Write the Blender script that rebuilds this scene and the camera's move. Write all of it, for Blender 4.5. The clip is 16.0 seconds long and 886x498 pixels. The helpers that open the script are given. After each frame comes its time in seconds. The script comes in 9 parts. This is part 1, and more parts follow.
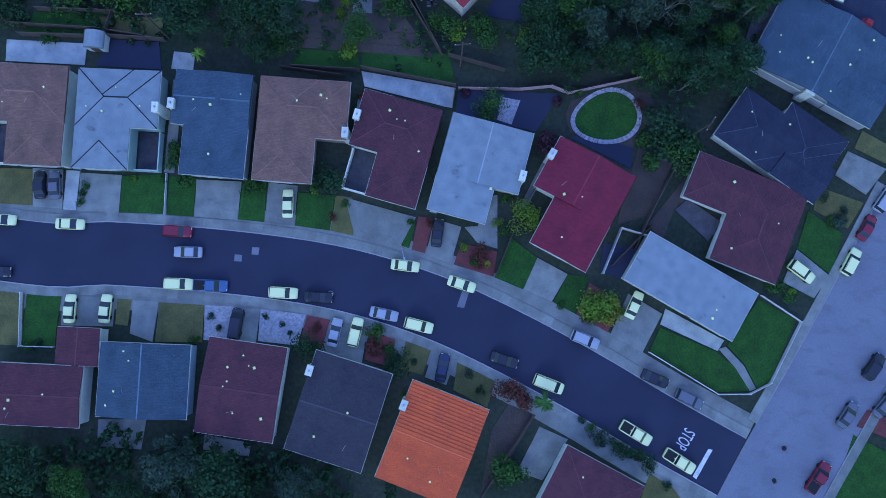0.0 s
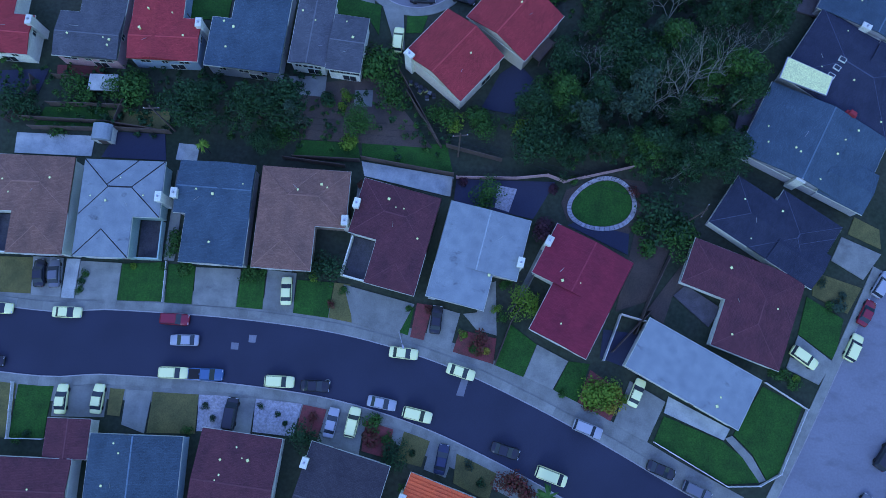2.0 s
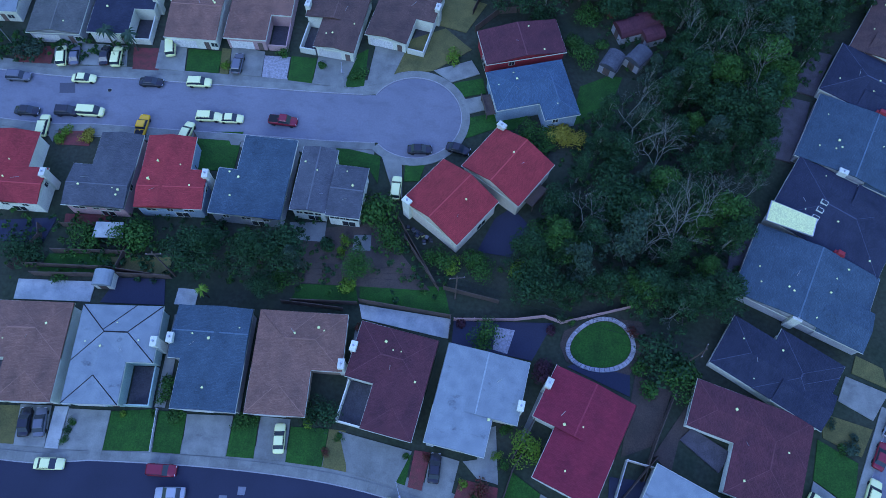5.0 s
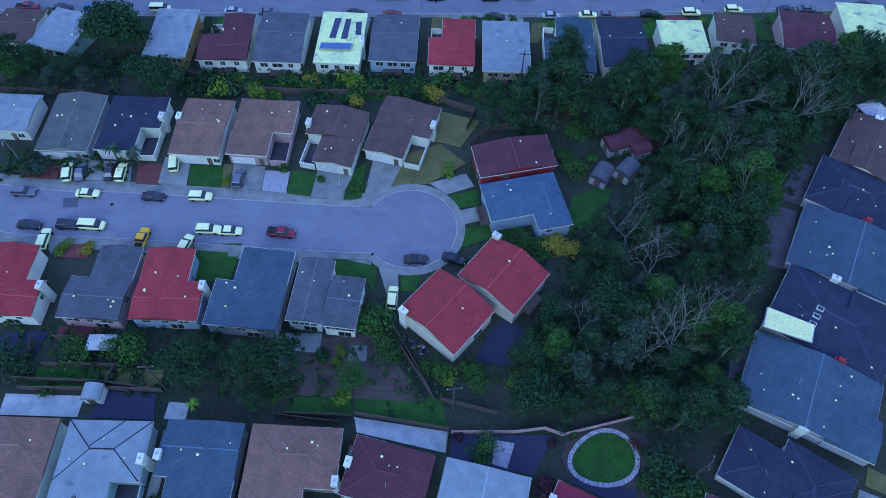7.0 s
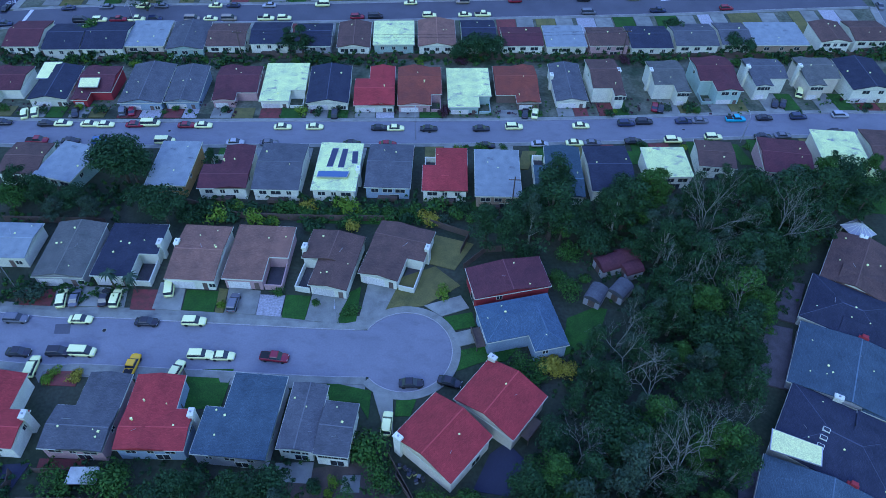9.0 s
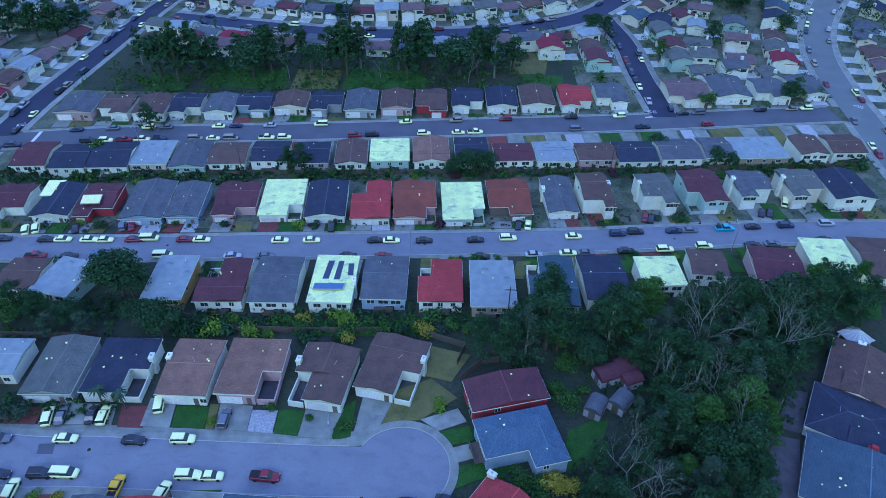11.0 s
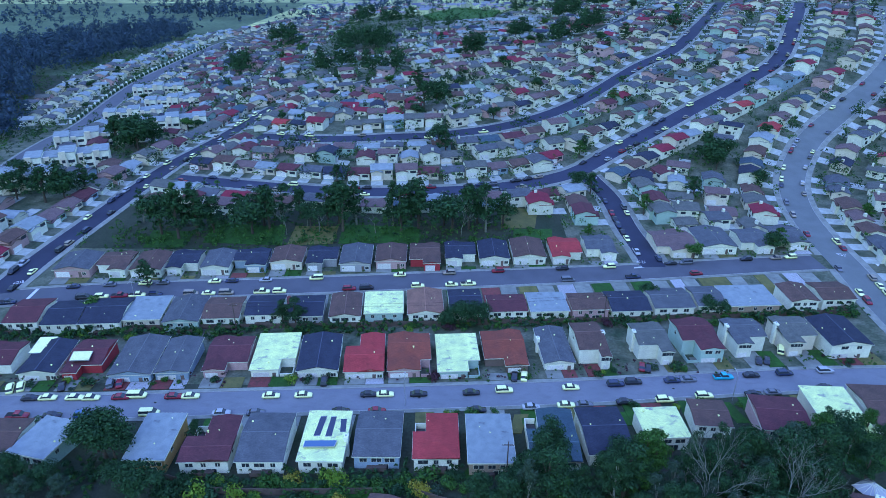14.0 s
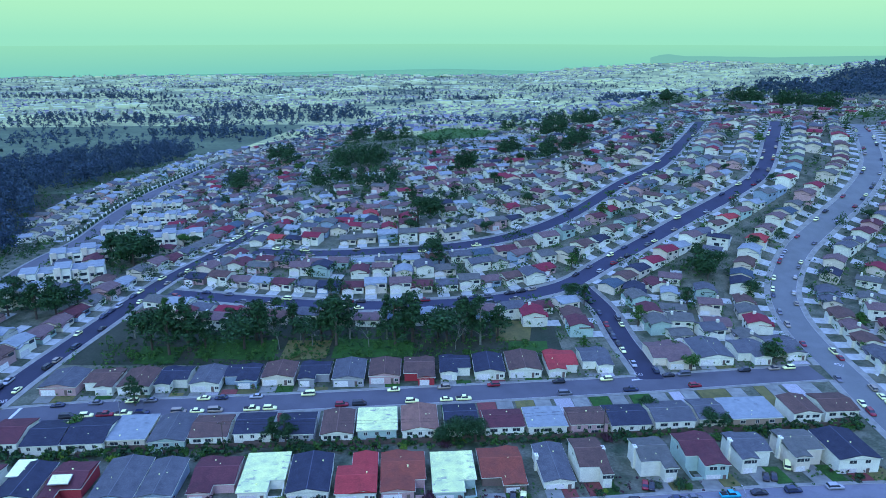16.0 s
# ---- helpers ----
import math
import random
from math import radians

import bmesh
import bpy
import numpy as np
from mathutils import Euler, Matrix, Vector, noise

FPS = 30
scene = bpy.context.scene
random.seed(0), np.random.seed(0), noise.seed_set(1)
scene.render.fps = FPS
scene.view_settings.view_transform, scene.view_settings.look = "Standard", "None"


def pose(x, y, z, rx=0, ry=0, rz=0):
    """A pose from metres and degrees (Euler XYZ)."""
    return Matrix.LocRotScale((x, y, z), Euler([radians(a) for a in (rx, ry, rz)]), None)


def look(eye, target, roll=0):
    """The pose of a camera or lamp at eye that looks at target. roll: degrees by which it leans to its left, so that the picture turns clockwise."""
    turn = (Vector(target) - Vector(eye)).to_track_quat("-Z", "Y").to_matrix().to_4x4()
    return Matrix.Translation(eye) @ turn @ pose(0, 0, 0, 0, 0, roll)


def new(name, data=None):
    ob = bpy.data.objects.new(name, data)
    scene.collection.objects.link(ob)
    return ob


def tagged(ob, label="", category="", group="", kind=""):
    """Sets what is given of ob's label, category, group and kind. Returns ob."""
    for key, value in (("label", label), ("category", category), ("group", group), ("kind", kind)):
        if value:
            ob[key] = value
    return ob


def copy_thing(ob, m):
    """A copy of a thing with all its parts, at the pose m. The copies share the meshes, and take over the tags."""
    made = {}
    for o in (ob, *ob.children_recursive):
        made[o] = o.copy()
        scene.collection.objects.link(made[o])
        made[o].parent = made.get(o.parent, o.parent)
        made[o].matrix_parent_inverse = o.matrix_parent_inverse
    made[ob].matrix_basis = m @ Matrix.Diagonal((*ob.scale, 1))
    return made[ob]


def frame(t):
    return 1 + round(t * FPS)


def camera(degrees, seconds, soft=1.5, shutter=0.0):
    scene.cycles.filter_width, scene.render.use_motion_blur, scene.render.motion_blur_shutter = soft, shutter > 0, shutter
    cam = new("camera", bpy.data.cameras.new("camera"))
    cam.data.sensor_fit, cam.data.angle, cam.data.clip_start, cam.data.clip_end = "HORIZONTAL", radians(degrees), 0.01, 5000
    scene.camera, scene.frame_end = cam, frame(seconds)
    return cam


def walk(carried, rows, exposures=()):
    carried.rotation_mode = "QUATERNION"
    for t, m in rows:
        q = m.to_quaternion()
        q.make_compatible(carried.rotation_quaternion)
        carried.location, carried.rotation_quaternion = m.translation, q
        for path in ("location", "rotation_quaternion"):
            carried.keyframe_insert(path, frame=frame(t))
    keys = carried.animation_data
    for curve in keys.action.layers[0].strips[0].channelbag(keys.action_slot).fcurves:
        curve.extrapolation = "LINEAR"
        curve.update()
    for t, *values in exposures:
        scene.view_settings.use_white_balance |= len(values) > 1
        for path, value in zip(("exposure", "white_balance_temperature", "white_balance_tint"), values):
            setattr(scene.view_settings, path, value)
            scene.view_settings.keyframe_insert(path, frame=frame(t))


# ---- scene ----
cam = camera(65.4, 16.0, 0.36)
EYE = 112.0
# seconds, pitch, heading and lean: the camera hovers and tilts up from the roofs to the horizon
TILTS = [
    (0.0, -86.36, -6.28, 10.53),
    (0.5, -84.53, -2.76, 7.01),
    (1.0, -82.73, -1.27, 5.45),
    (1.5, -80.98, -0.58, 4.71),
    (2.0, -79.20, 0.06, 4.03),
    (2.5, -77.35, 0.39, 3.63),
    (3.0, -75.52, 0.86, 3.14),
    (3.5, -73.57, 1.09, 2.85),
    (4.0, -71.57, 1.34, 2.50),
    (6.5, -60.79, 1.48, 1.80),
    (7.0, -58.39, 1.49, 1.65),
    (7.5, -55.87, 1.44, 1.51),
    (8.0, -53.30, 1.36, 1.39),
    (8.5, -50.77, 1.27, 1.32),
    (9.0, -48.27, 1.20, 1.25),
    (11.5, -37.00, 0.87, 0.74),
    (12.0, -34.96, 0.81, 0.67),
    (12.5, -32.90, 0.76, 0.57),
    (13.0, -30.83, 0.70, 0.47),
    (13.5, -28.70, 0.62, 0.37),
    (14.0, -26.55, 0.51, 0.31),
    (14.5, -24.30, 0.40, 0.24),
    (15.0, -22.00, 0.28, 0.12),
    (15.5, -19.62, 0.15, 0.09),
    (16.0, -17.20, -0.00, -0.00),
]
walk(cam, [(t, pose(0, 0, EYE, 90 + pitch, 0, yaw) @ pose(0, 0, 0, 0, 0, lean)) for t, pitch, yaw, lean in TILTS],
     exposures=[(0, 0.16, 6220, 11), (4, 0.27, 6200, 10), (7, 0.37, 6180, 9), (9, 0.43, 6200, 7), (12.5, 0.63, 6350, 4), (16, 0.77, 6430, 7)])

# ---- light: an overcast evening sky, blue overhead and pale green towards the horizon ----
world = bpy.data.worlds.new("evening_sky")
scene.world = world
world.use_nodes = True
wn, wl = world.node_tree.nodes, world.node_tree.links
wn.clear()
w_out = wn.new("ShaderNodeOutputWorld")
w_sky = wn.new("ShaderNodeTexSky")
w_sky.sky_type, w_sky.sun_disc = "NISHITA", False
w_sky.sun_elevation, w_sky.sun_rotation = radians(37), radians(200)
w_bg1 = wn.new("ShaderNodeBackground")
w_bg1.inputs["Strength"].default_value = 0.006
w_co = wn.new("ShaderNodeTexCoord")
w_sep = wn.new("ShaderNodeSeparateXYZ")
w_ramp = wn.new("ShaderNodeValToRGB")
w_bg2 = wn.new("ShaderNodeBackground")
w_bg2.inputs["Strength"].default_value = 1.5
for place, colour in ((0.0, (0.118, 0.295, 0.215)), (0.035, (0.147, 0.318, 0.205)), (0.16, (0.160, 0.325, 0.20)), (0.45, (0.225, 0.405, 0.93)), (1.0, (0.19, 0.31, 1.04))):
    stop = w_ramp.color_ramp.elements.new(place) if place not in (0.0, 1.0) else w_ramp.color_ramp.elements[-1 if place else 0]
    stop.color = (*colour, 1)
w_add = wn.new("ShaderNodeAddShader")
wl.new(w_co.outputs["Generated"], w_sep.inputs[0])
wl.new(w_sep.outputs["Z"], w_ramp.inputs[0])
wl.new(w_ramp.outputs[0], w_bg2.inputs["Color"])
wl.new(w_sky.outputs[0], w_bg1.inputs["Color"])
wl.new(w_bg1.outputs[0], w_add.inputs[0])
wl.new(w_bg2.outputs[0], w_add.inputs[1])
wl.new(w_add.outputs[0], w_out.inputs["Surface"])
sun_data = bpy.data.lights.new("sun", "SUN")
sun_data.energy, sun_data.angle, sun_data.color = 0.8, radians(25), (0.55, 0.75, 1.0)
sun_lamp = new("sun", sun_data)
sun_lamp.matrix_world = look((-90, -260, 210), (0, 0, 0))


# ---- materials ----
def material(name, colour, rough=0.8, second=None, scale=0.6, fine=9.0, amount=0.5, bump=0.0, metal=0.0, shift=0.12, spec=0.3, grains=0.24):
    """A surface with stains at one scale and grain at another; each object takes a slightly different tone."""
    m = bpy.data.materials.new(name)
    m.use_nodes = True
    n, l = m.node_tree.nodes, m.node_tree.links
    b = n["Principled BSDF"]
    b.inputs["Roughness"].default_value, b.inputs["Metallic"].default_value = rough, metal
    b.inputs["Specular IOR Level"].default_value = spec
    co = n.new("ShaderNodeTexCoord")
    big, small = n.new("ShaderNodeTexNoise"), n.new("ShaderNodeTexNoise")
    big.inputs["Scale"].default_value, big.inputs["Detail"].default_value = scale, 5
    small.inputs["Scale"].default_value, small.inputs["Detail"].default_value = fine, 3
    mix = n.new("ShaderNodeMix")
    mix.data_type = "RGBA"
    second = second or tuple(c * 0.62 for c in colour)
    mix.inputs[6].default_value, mix.inputs[7].default_value = (*colour, 1), (*second, 1)
    ramp = n.new("ShaderNodeMapRange")
    ramp.inputs[1].default_value, ramp.inputs[2].default_value = 0.35, 0.7
    ramp.inputs[4].default_value = amount
    grain = n.new("ShaderNodeMapRange")
    grain.inputs[1].default_value, grain.inputs[2].default_value = 0.3, 0.7
    grain.inputs[3].default_value, grain.inputs[4].default_value = 1 - grains, 1 + grains
    info = n.new("ShaderNodeObjectInfo")
    tone = n.new("ShaderNodeMapRange")
    tone.inputs[3].default_value, tone.inputs[4].default_value = 1 - shift, 1 + shift
    mul = n.new("ShaderNodeMath")
    mul.operation = "MULTIPLY"
    scl = n.new("ShaderNodeVectorMath")
    scl.operation = "SCALE"
    l.new(co.outputs["Object"], big.inputs["Vector"])
    l.new(co.outputs["Object"], small.inputs["Vector"])
    l.new(big.outputs[0], ramp.inputs[0])
    l.new(ramp.outputs[0], mix.inputs[0])
    l.new(small.outputs[0], grain.inputs[0])
    l.new(info.outputs["Random"], tone.inputs[0])
    l.new(grain.outputs[0], mul.inputs[0])
    l.new(tone.outputs[0], mul.inputs[1])
    l.new(mix.outputs[2], scl.inputs[0])
    l.new(mul.outputs[0], scl.inputs["Scale"])
    l.new(scl.outputs[0], b.inputs["Base Color"])
    if bump:
        bn = n.new("ShaderNodeBump")
        bn.inputs["Distance"].default_value, bn.inputs["Strength"].default_value = bump, 0.6
        l.new(small.outputs[0], bn.inputs["Height"])
        l.new(bn.outputs[0], b.inputs["Normal"])
    return m


def streaked(m, colour, low=0.60, high=0.66):
    """Adds dark tar stains of their own shape to a material."""
    n, l = m.node_tree.nodes, m.node_tree.links
    b = n["Principled BSDF"]
    before = b.inputs["Base Color"].links[0].from_socket
    co, mp, tex = n.new("ShaderNodeTexCoord"), n.new("ShaderNodeMapping"), n.new("ShaderNodeTexNoise")
    mp.inputs["Rotation"].default_value[2] = 0.6
    mp.inputs["Scale"].default_value = (0.6, 1.1, 1)
    tex.inputs["Scale"].default_value, tex.inputs["Detail"].default_value, tex.inputs["Roughness"].default_value = 0.45, 8, 0.66
    rg, mix = n.new("ShaderNodeMapRange"), n.new("ShaderNodeMix")
    rg.inputs[1].default_value, rg.inputs[2].default_value, rg.inputs[4].default_value = low, high, 0.85
    mix.data_type = "RGBA"
    mix.inputs[7].default_value = (*colour, 1)
    l.new(co.outputs["Object"], mp.inputs[0])
    l.new(mp.outputs[0], tex.inputs["Vector"])
    l.new(tex.outputs[0], rg.inputs[0])
    l.new(rg.outputs[0], mix.inputs[0])
    l.new(before, mix.inputs[6])
    l.new(mix.outputs[2], b.inputs["Base Color"])
    return m


def plain(name, colour, rough=0.4, metal=0.0, spec=0.5):
    m = bpy.data.materials.new(name)
    m.use_nodes = True
    b = m.node_tree.nodes["Principled BSDF"]
    b.inputs["Base Color"].default_value = (*colour, 1)
    b.inputs["Roughness"].default_value, b.inputs["Metallic"].default_value = rough, metal
    b.inputs["Specular IOR Level"].default_value = spec
    return m


def island(name, colour, second, rough=0.8, third=None):
    """For joined pieces: every piece takes its own tone between the colours."""
    m = bpy.data.materials.new(name)
    m.use_nodes = True
    n, l = m.node_tree.nodes, m.node_tree.links
    b = n["Principled BSDF"]
    b.inputs["Roughness"].default_value = rough
    b.inputs["Specular IOR Level"].default_value = 0.2
    geo, ramp = n.new("ShaderNodeNewGeometry"), n.new("ShaderNodeValToRGB")
    ramp.color_ramp.elements[0].color, ramp.color_ramp.elements[1].color = (*colour, 1), (*second, 1)
    if third:
        ramp.color_ramp.elements.new(0.6).color = (*third, 1)
    l.new(geo.outputs["Random Per Island"], ramp.inputs[0])
    l.new(ramp.outputs[0], b.inputs["Base Color"])
    return m


ASPHALT = material("asphalt", (0.037, 0.043, 0.072), 0.85, (0.027, 0.032, 0.054), 0.12, 6, 0.8, 0.01, grains=0.1)
OLD_ROAD = material("worn_concrete_road", (0.195, 0.205, 0.225), 0.85, (0.16, 0.17, 0.19), 0.15, 3, 0.8, 0.01, grains=0.07)
HILL_ROAD = material("grey_green_concrete_road", (0.155, 0.175, 0.165), 0.85, (0.12, 0.135, 0.13), 0.15, 3, 0.8, 0.01, grains=0.07)
MID_ROAD = material("grey_asphalt", (0.10, 0.105, 0.12), 0.85, (0.075, 0.08, 0.092), 0.15, 3, 0.8, 0.01, grains=0.07)
CONCRETE = material("concrete", (0.245, 0.262, 0.22), 0.85, (0.14, 0.15, 0.13), 0.4, 5, 0.8, 0.01, grains=0.09)
PALE = material("pale_concrete", (0.45, 0.48, 0.42), 0.85, (0.25, 0.28, 0.26), 0.5, 5, 0.8, 0.01, grains=0.1)
# dark court paving, with the shadow inside the courts put into its colour too
DARK_TILE = material("dark_shaded_court_paving", (0.07, 0.07, 0.075), 0.8, (0.04, 0.04, 0.045), 0.6, 5, 0.8, 0.01)
DECK = material("weathered_decking", (0.10, 0.095, 0.10), 0.9, (0.06, 0.055, 0.06), 0.7, 6, 0.8)
KERB = material("kerb_concrete", (0.33, 0.33, 0.32), 0.85, None, 0.5, 6, 0.5)
SOIL = material("soil_and_dry_grass", (0.042, 0.05, 0.032), 0.95, (0.018, 0.034, 0.016), 0.09, 1.5, 0.95, 0.05)
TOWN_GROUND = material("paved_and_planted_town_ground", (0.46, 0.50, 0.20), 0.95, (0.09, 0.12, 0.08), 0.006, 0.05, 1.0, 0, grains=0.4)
HILL_GROUND = material("gardens_and_paving_of_the_hill", (0.13, 0.14, 0.095), 0.95, (0.028, 0.05, 0.024), 0.16, 1.2, 1.0, 0.03, grains=0.3)
LAWN = material("lawn", (0.026, 0.096, 0.013), 0.95, (0.017, 0.056, 0.010), 0.45, 5, 0.85, 0.03, grains=0.34)
GRASSLAND = material("rough_grassland", (0.10, 0.145, 0.075), 0.95, (0.05, 0.08, 0.045), 0.012, 0.2, 0.9, 0, grains=0.3)
DRY_LAWN = material("dry_lawn", (0.15, 0.14, 0.046), 0.95, (0.075, 0.085, 0.03), 0.4, 6, 0.8, 0.03)
DIRT = material("bare_earth", (0.085, 0.065, 0.05), 0.95, (0.05, 0.045, 0.035), 0.3, 5, 0.8, 0.03)
RED_BED = material("red_mulch", (0.20, 0.05, 0.05), 0.95, (0.09, 0.05, 0.035), 0.9, 8, 0.8, 0.03)
GRAVEL = material("pale_gravel", (0.42, 0.42, 0.42), 0.95, (0.2, 0.2, 0.2), 2.5, 14, 0.8, 0.03)
WHITE = material("white_paint", (0.88, 0.92, 0.38), 0.6, (0.74, 0.79, 0.36), 0.5, 6, 0.5)
MARK = material("road_paint", (0.65, 0.66, 0.66), 0.7, (0.4, 0.4, 0.4), 1.5, 10, 0.6)
GLASS = plain("window_glass", (0.03, 0.04, 0.05), 0.08)
FRAME = plain("window_frame", (0.6, 0.63, 0.5), 0.5)
DOOR = material("door_paint", (0.72, 0.71, 0.67), 0.5, None, 0.8, 5, 0.3)
WOOD = material("weathered_wood", (0.12, 0.09, 0.07), 0.9, (0.07, 0.06, 0.055), 0.8, 9, 0.7)
METAL = plain("galvanised_metal", (0.45, 0.46, 0.47), 0.45, 0.7)
TYRE = plain("tyre_rubber", (0.015, 0.015, 0.016), 0.9)
LAMP_W = plain("headlight_glass", (0.6, 0.62, 0.62), 0.15)
LAMP_R = plain("tail_light", (0.3, 0.02, 0.02), 0.2)
BARK = material("bark", (0.09, 0.075, 0.06), 0.95, (0.05, 0.045, 0.04), 1.5, 12, 0.6, 0.02)
PALE_BARK = material("pale_dead_branches", (0.20, 0.215, 0.17), 0.9, (0.11, 0.12, 0.10), 1.5, 12, 0.6)
LEAF = {
    "dark": island("dark_conifer_foliage", (0.010, 0.034, 0.015), (0.036, 0.098, 0.034), 0.8),
    # foliage brightened and blued, with the haze of distance painted in
    "hazed": island("haze_lifted_foliage", (0.028, 0.056, 0.052), (0.070, 0.118, 0.105), 0.8),
    # distance haze is put into this leaf colour: lighter and bluer than near trees
    "far": island("haze_blue_far_foliage", (0.024, 0.050, 0.075), (0.056, 0.098, 0.135), 0.8),
    "green": island("green_foliage", (0.020, 0.068, 0.016), (0.062, 0.155, 0.028), 0.8),
    "lime": island("bright_foliage", (0.075, 0.17, 0.018), (0.17, 0.27, 0.03), 0.8),
    "grey": island("grey_green_foliage", (0.022, 0.052, 0.032), (0.058, 0.098, 0.058), 0.8),
    "yellow": island("yellow_foliage", (0.22, 0.20, 0.02), (0.32, 0.30, 0.05), 0.8),
    "purple": island("purple_foliage", (0.04, 0.02, 0.03), (0.08, 0.035, 0.045), 0.8),
    "red": island("red_foliage", (0.16, 0.03, 0.03), (0.09, 0.06, 0.03), 0.8),
}


def coursed(m, wide=0.5, high=0.22, low=0.87, top=1.12):
    """Breaks a roof's tone up into courses of shingles, each piece a little lighter or darker."""
    n, l = m.node_tree.nodes, m.node_tree.links
    b = n["Principled BSDF"]
    before = b.inputs["Base Color"].links[0].from_socket
    co, tex, mul = n.new("ShaderNodeTexCoord"), n.new("ShaderNodeTexBrick"), n.new("ShaderNodeMix")
    tex.inputs["Color1"].default_value, tex.inputs["Color2"].default_value = (low, low, low, 1), (top, top, top, 1)
    tex.inputs["Mortar"].default_value = (0.78, 0.78, 0.78, 1)
    tex.inputs["Scale"].default_value, tex.inputs["Mortar Size"].default_value = 1.0, 0.02
    tex.inputs["Brick Width"].default_value, tex.inputs["Row Height"].default_value = wide, high
    mul.data_type, mul.blend_type = "RGBA", "MULTIPLY"
    mul.inputs[0].default_value = 1.0
    l.new(co.outputs["Object"], tex.inputs["Vector"])
    l.new(before, mul.inputs[6])
    l.new(tex.outputs["Color"], mul.inputs[7])
    l.new(mul.outputs[2], b.inputs["Base Color"])
    return m


ROOF = {}
for roof_name, tone, worn in (
        ("brown", (0.13, 0.08, 0.065), (0.085, 0.057, 0.05)), ("tan", (0.25, 0.135, 0.095), (0.17, 0.10, 0.075)),
        ("maroon", (0.12, 0.043, 0.05), (0.085, 0.035, 0.042)), ("red", (0.37, 0.05, 0.052), (0.27, 0.042, 0.042)),
        ("wine", (0.23, 0.03, 0.05), (0.17, 0.026, 0.042)),
        ("rust", (0.25, 0.07, 0.045), (0.18, 0.06, 0.045)), ("orange", (0.74, 0.135, 0.045), (0.6, 0.11, 0.045)),
        ("slate", (0.108, 0.118, 0.128), (0.075, 0.082, 0.092)), ("blue", (0.068, 0.108, 0.135), (0.048, 0.078, 0.10)),
        ("azure", (0.074, 0.125, 0.172), (0.054, 0.095, 0.135)), ("navy", (0.038, 0.045, 0.068), (0.026, 0.032, 0.052)), ("dark", (0.06, 0.055, 0.062), (0.045, 0.042, 0.05)),
        ("olive", (0.13, 0.135, 0.12), (0.09, 0.10, 0.09)), ("light", (0.255, 0.30, 0.30), (0.19, 0.225, 0.235)),
        ("white", (0.74, 0.84, 0.34), (0.50, 0.60, 0.30)), ("teal", (0.06, 0.10, 0.12), (0.045, 0.08, 0.10)),
        ("pink", (0.17, 0.115, 0.11), (0.13, 0.09, 0.09))):
    ROOF[roof_name] = material(roof_name + "_roofing", tone, 0.9, worn, 0.35 if roof_name != "light" else 0.5, 9, 0.9, 0.02, 0, 0.06, 0.2, 0.14 if roof_name in ("light", "wine") else 0.34)
for roof_name in ROOF:
    if roof_name not in ("light", "white", "orange"):
        coursed(ROOF[roof_name])
streaked(ROOF["light"], (0.09, 0.10, 0.11), 0.60, 0.70)
streaked(ROOF["white"], (0.2, 0.22, 0.24), 0.56, 0.66)
streaked(CONCRETE, (0.10, 0.10, 0.10), 0.58, 0.8)
streaked(OLD_ROAD, (0.135, 0.14, 0.155), 0.5, 0.74)
WALL = {}
for wall_name, tone in (("white", (0.75, 0.77, 0.63)), ("cream", (0.66, 0.61, 0.48)), ("pink", (0.5, 0.33, 0.32)), ("grey", (0.34, 0.35, 0.36)),
                        ("blue", (0.28, 0.38, 0.46)), ("mint", (0.36, 0.5, 0.44)), ("tan", (0.36, 0.28, 0.2)), ("red", (0.35, 0.04, 0.05)), ("ochre", (0.42, 0.26, 0.10)),
                        ("brown", (0.16, 0.12, 0.10))):
    WALL[wall_name] = material(wall_name + "_stucco", tone, 0.85, None, 0.5, 10, 0.35, 0.01)
PAINT = {}
for paint_name, tone in (("white", (0.88, 0.92, 0.42)), ("silver", (0.36, 0.38, 0.40)), ("grey", (0.13, 0.14, 0.16)), ("black", (0.018, 0.02, 0.026)),
                         ("navy", (0.02, 0.03, 0.07)), ("blue", (0.06, 0.13, 0.25)), ("red", (0.22, 0.015, 0.03)), ("yellow", (0.75, 0.42, 0.02)), ("cyan", (0.02, 0.38, 0.5)),
                         ("tan", (0.3, 0.26, 0.2))):
    PAINT[paint_name] = plain(paint_name + "_car_paint", tone, 0.25)


# ---- the lie of the land ----
def smooth(v):
    v = min(1.0, max(0.0, v))
    return v * v * (3 - 2 * v)


def ground_z(x, y):
    """Height of the land: level by the near streets, a dip, a hill to the east, lower land to the west, the plain behind."""
    z = -9.0 * smooth((y - 85) / 130) + 11.0 * smooth((y - 250) / 170)
    z += 40.0 * smooth((x + 60 - 0.3 * max(0.0, y - 470)) / 300) * smooth((y - 300) / 220)
    z -= 34.0 * smooth((-x - 20) / 260) * smooth((y - 250) / 260)
    east = smooth(x / 250)
    far = smooth((math.hypot(x * 0.8, y) - 660 - 300 * east) / (1150 - 550 * east))
    ridge = 122.0 * smooth((x - 0.40 * y) / 360) * smooth((y - 800) / 300) * (1 - smooth((y - 1900) / 900))
    shore = 3800.0 + 1100.0 * smooth((x - 300) / 1000)
    ridge -= 26.0 * smooth((y - shore) / 160)
    ridge += 84.0 * smooth((x - 0.10 * y) / 1300) * smooth((y - 2600) / 1700)
    return z * (1 - far) + far * (-76.0 - 18.0 * smooth((y - 1200) / 1800) + ridge)


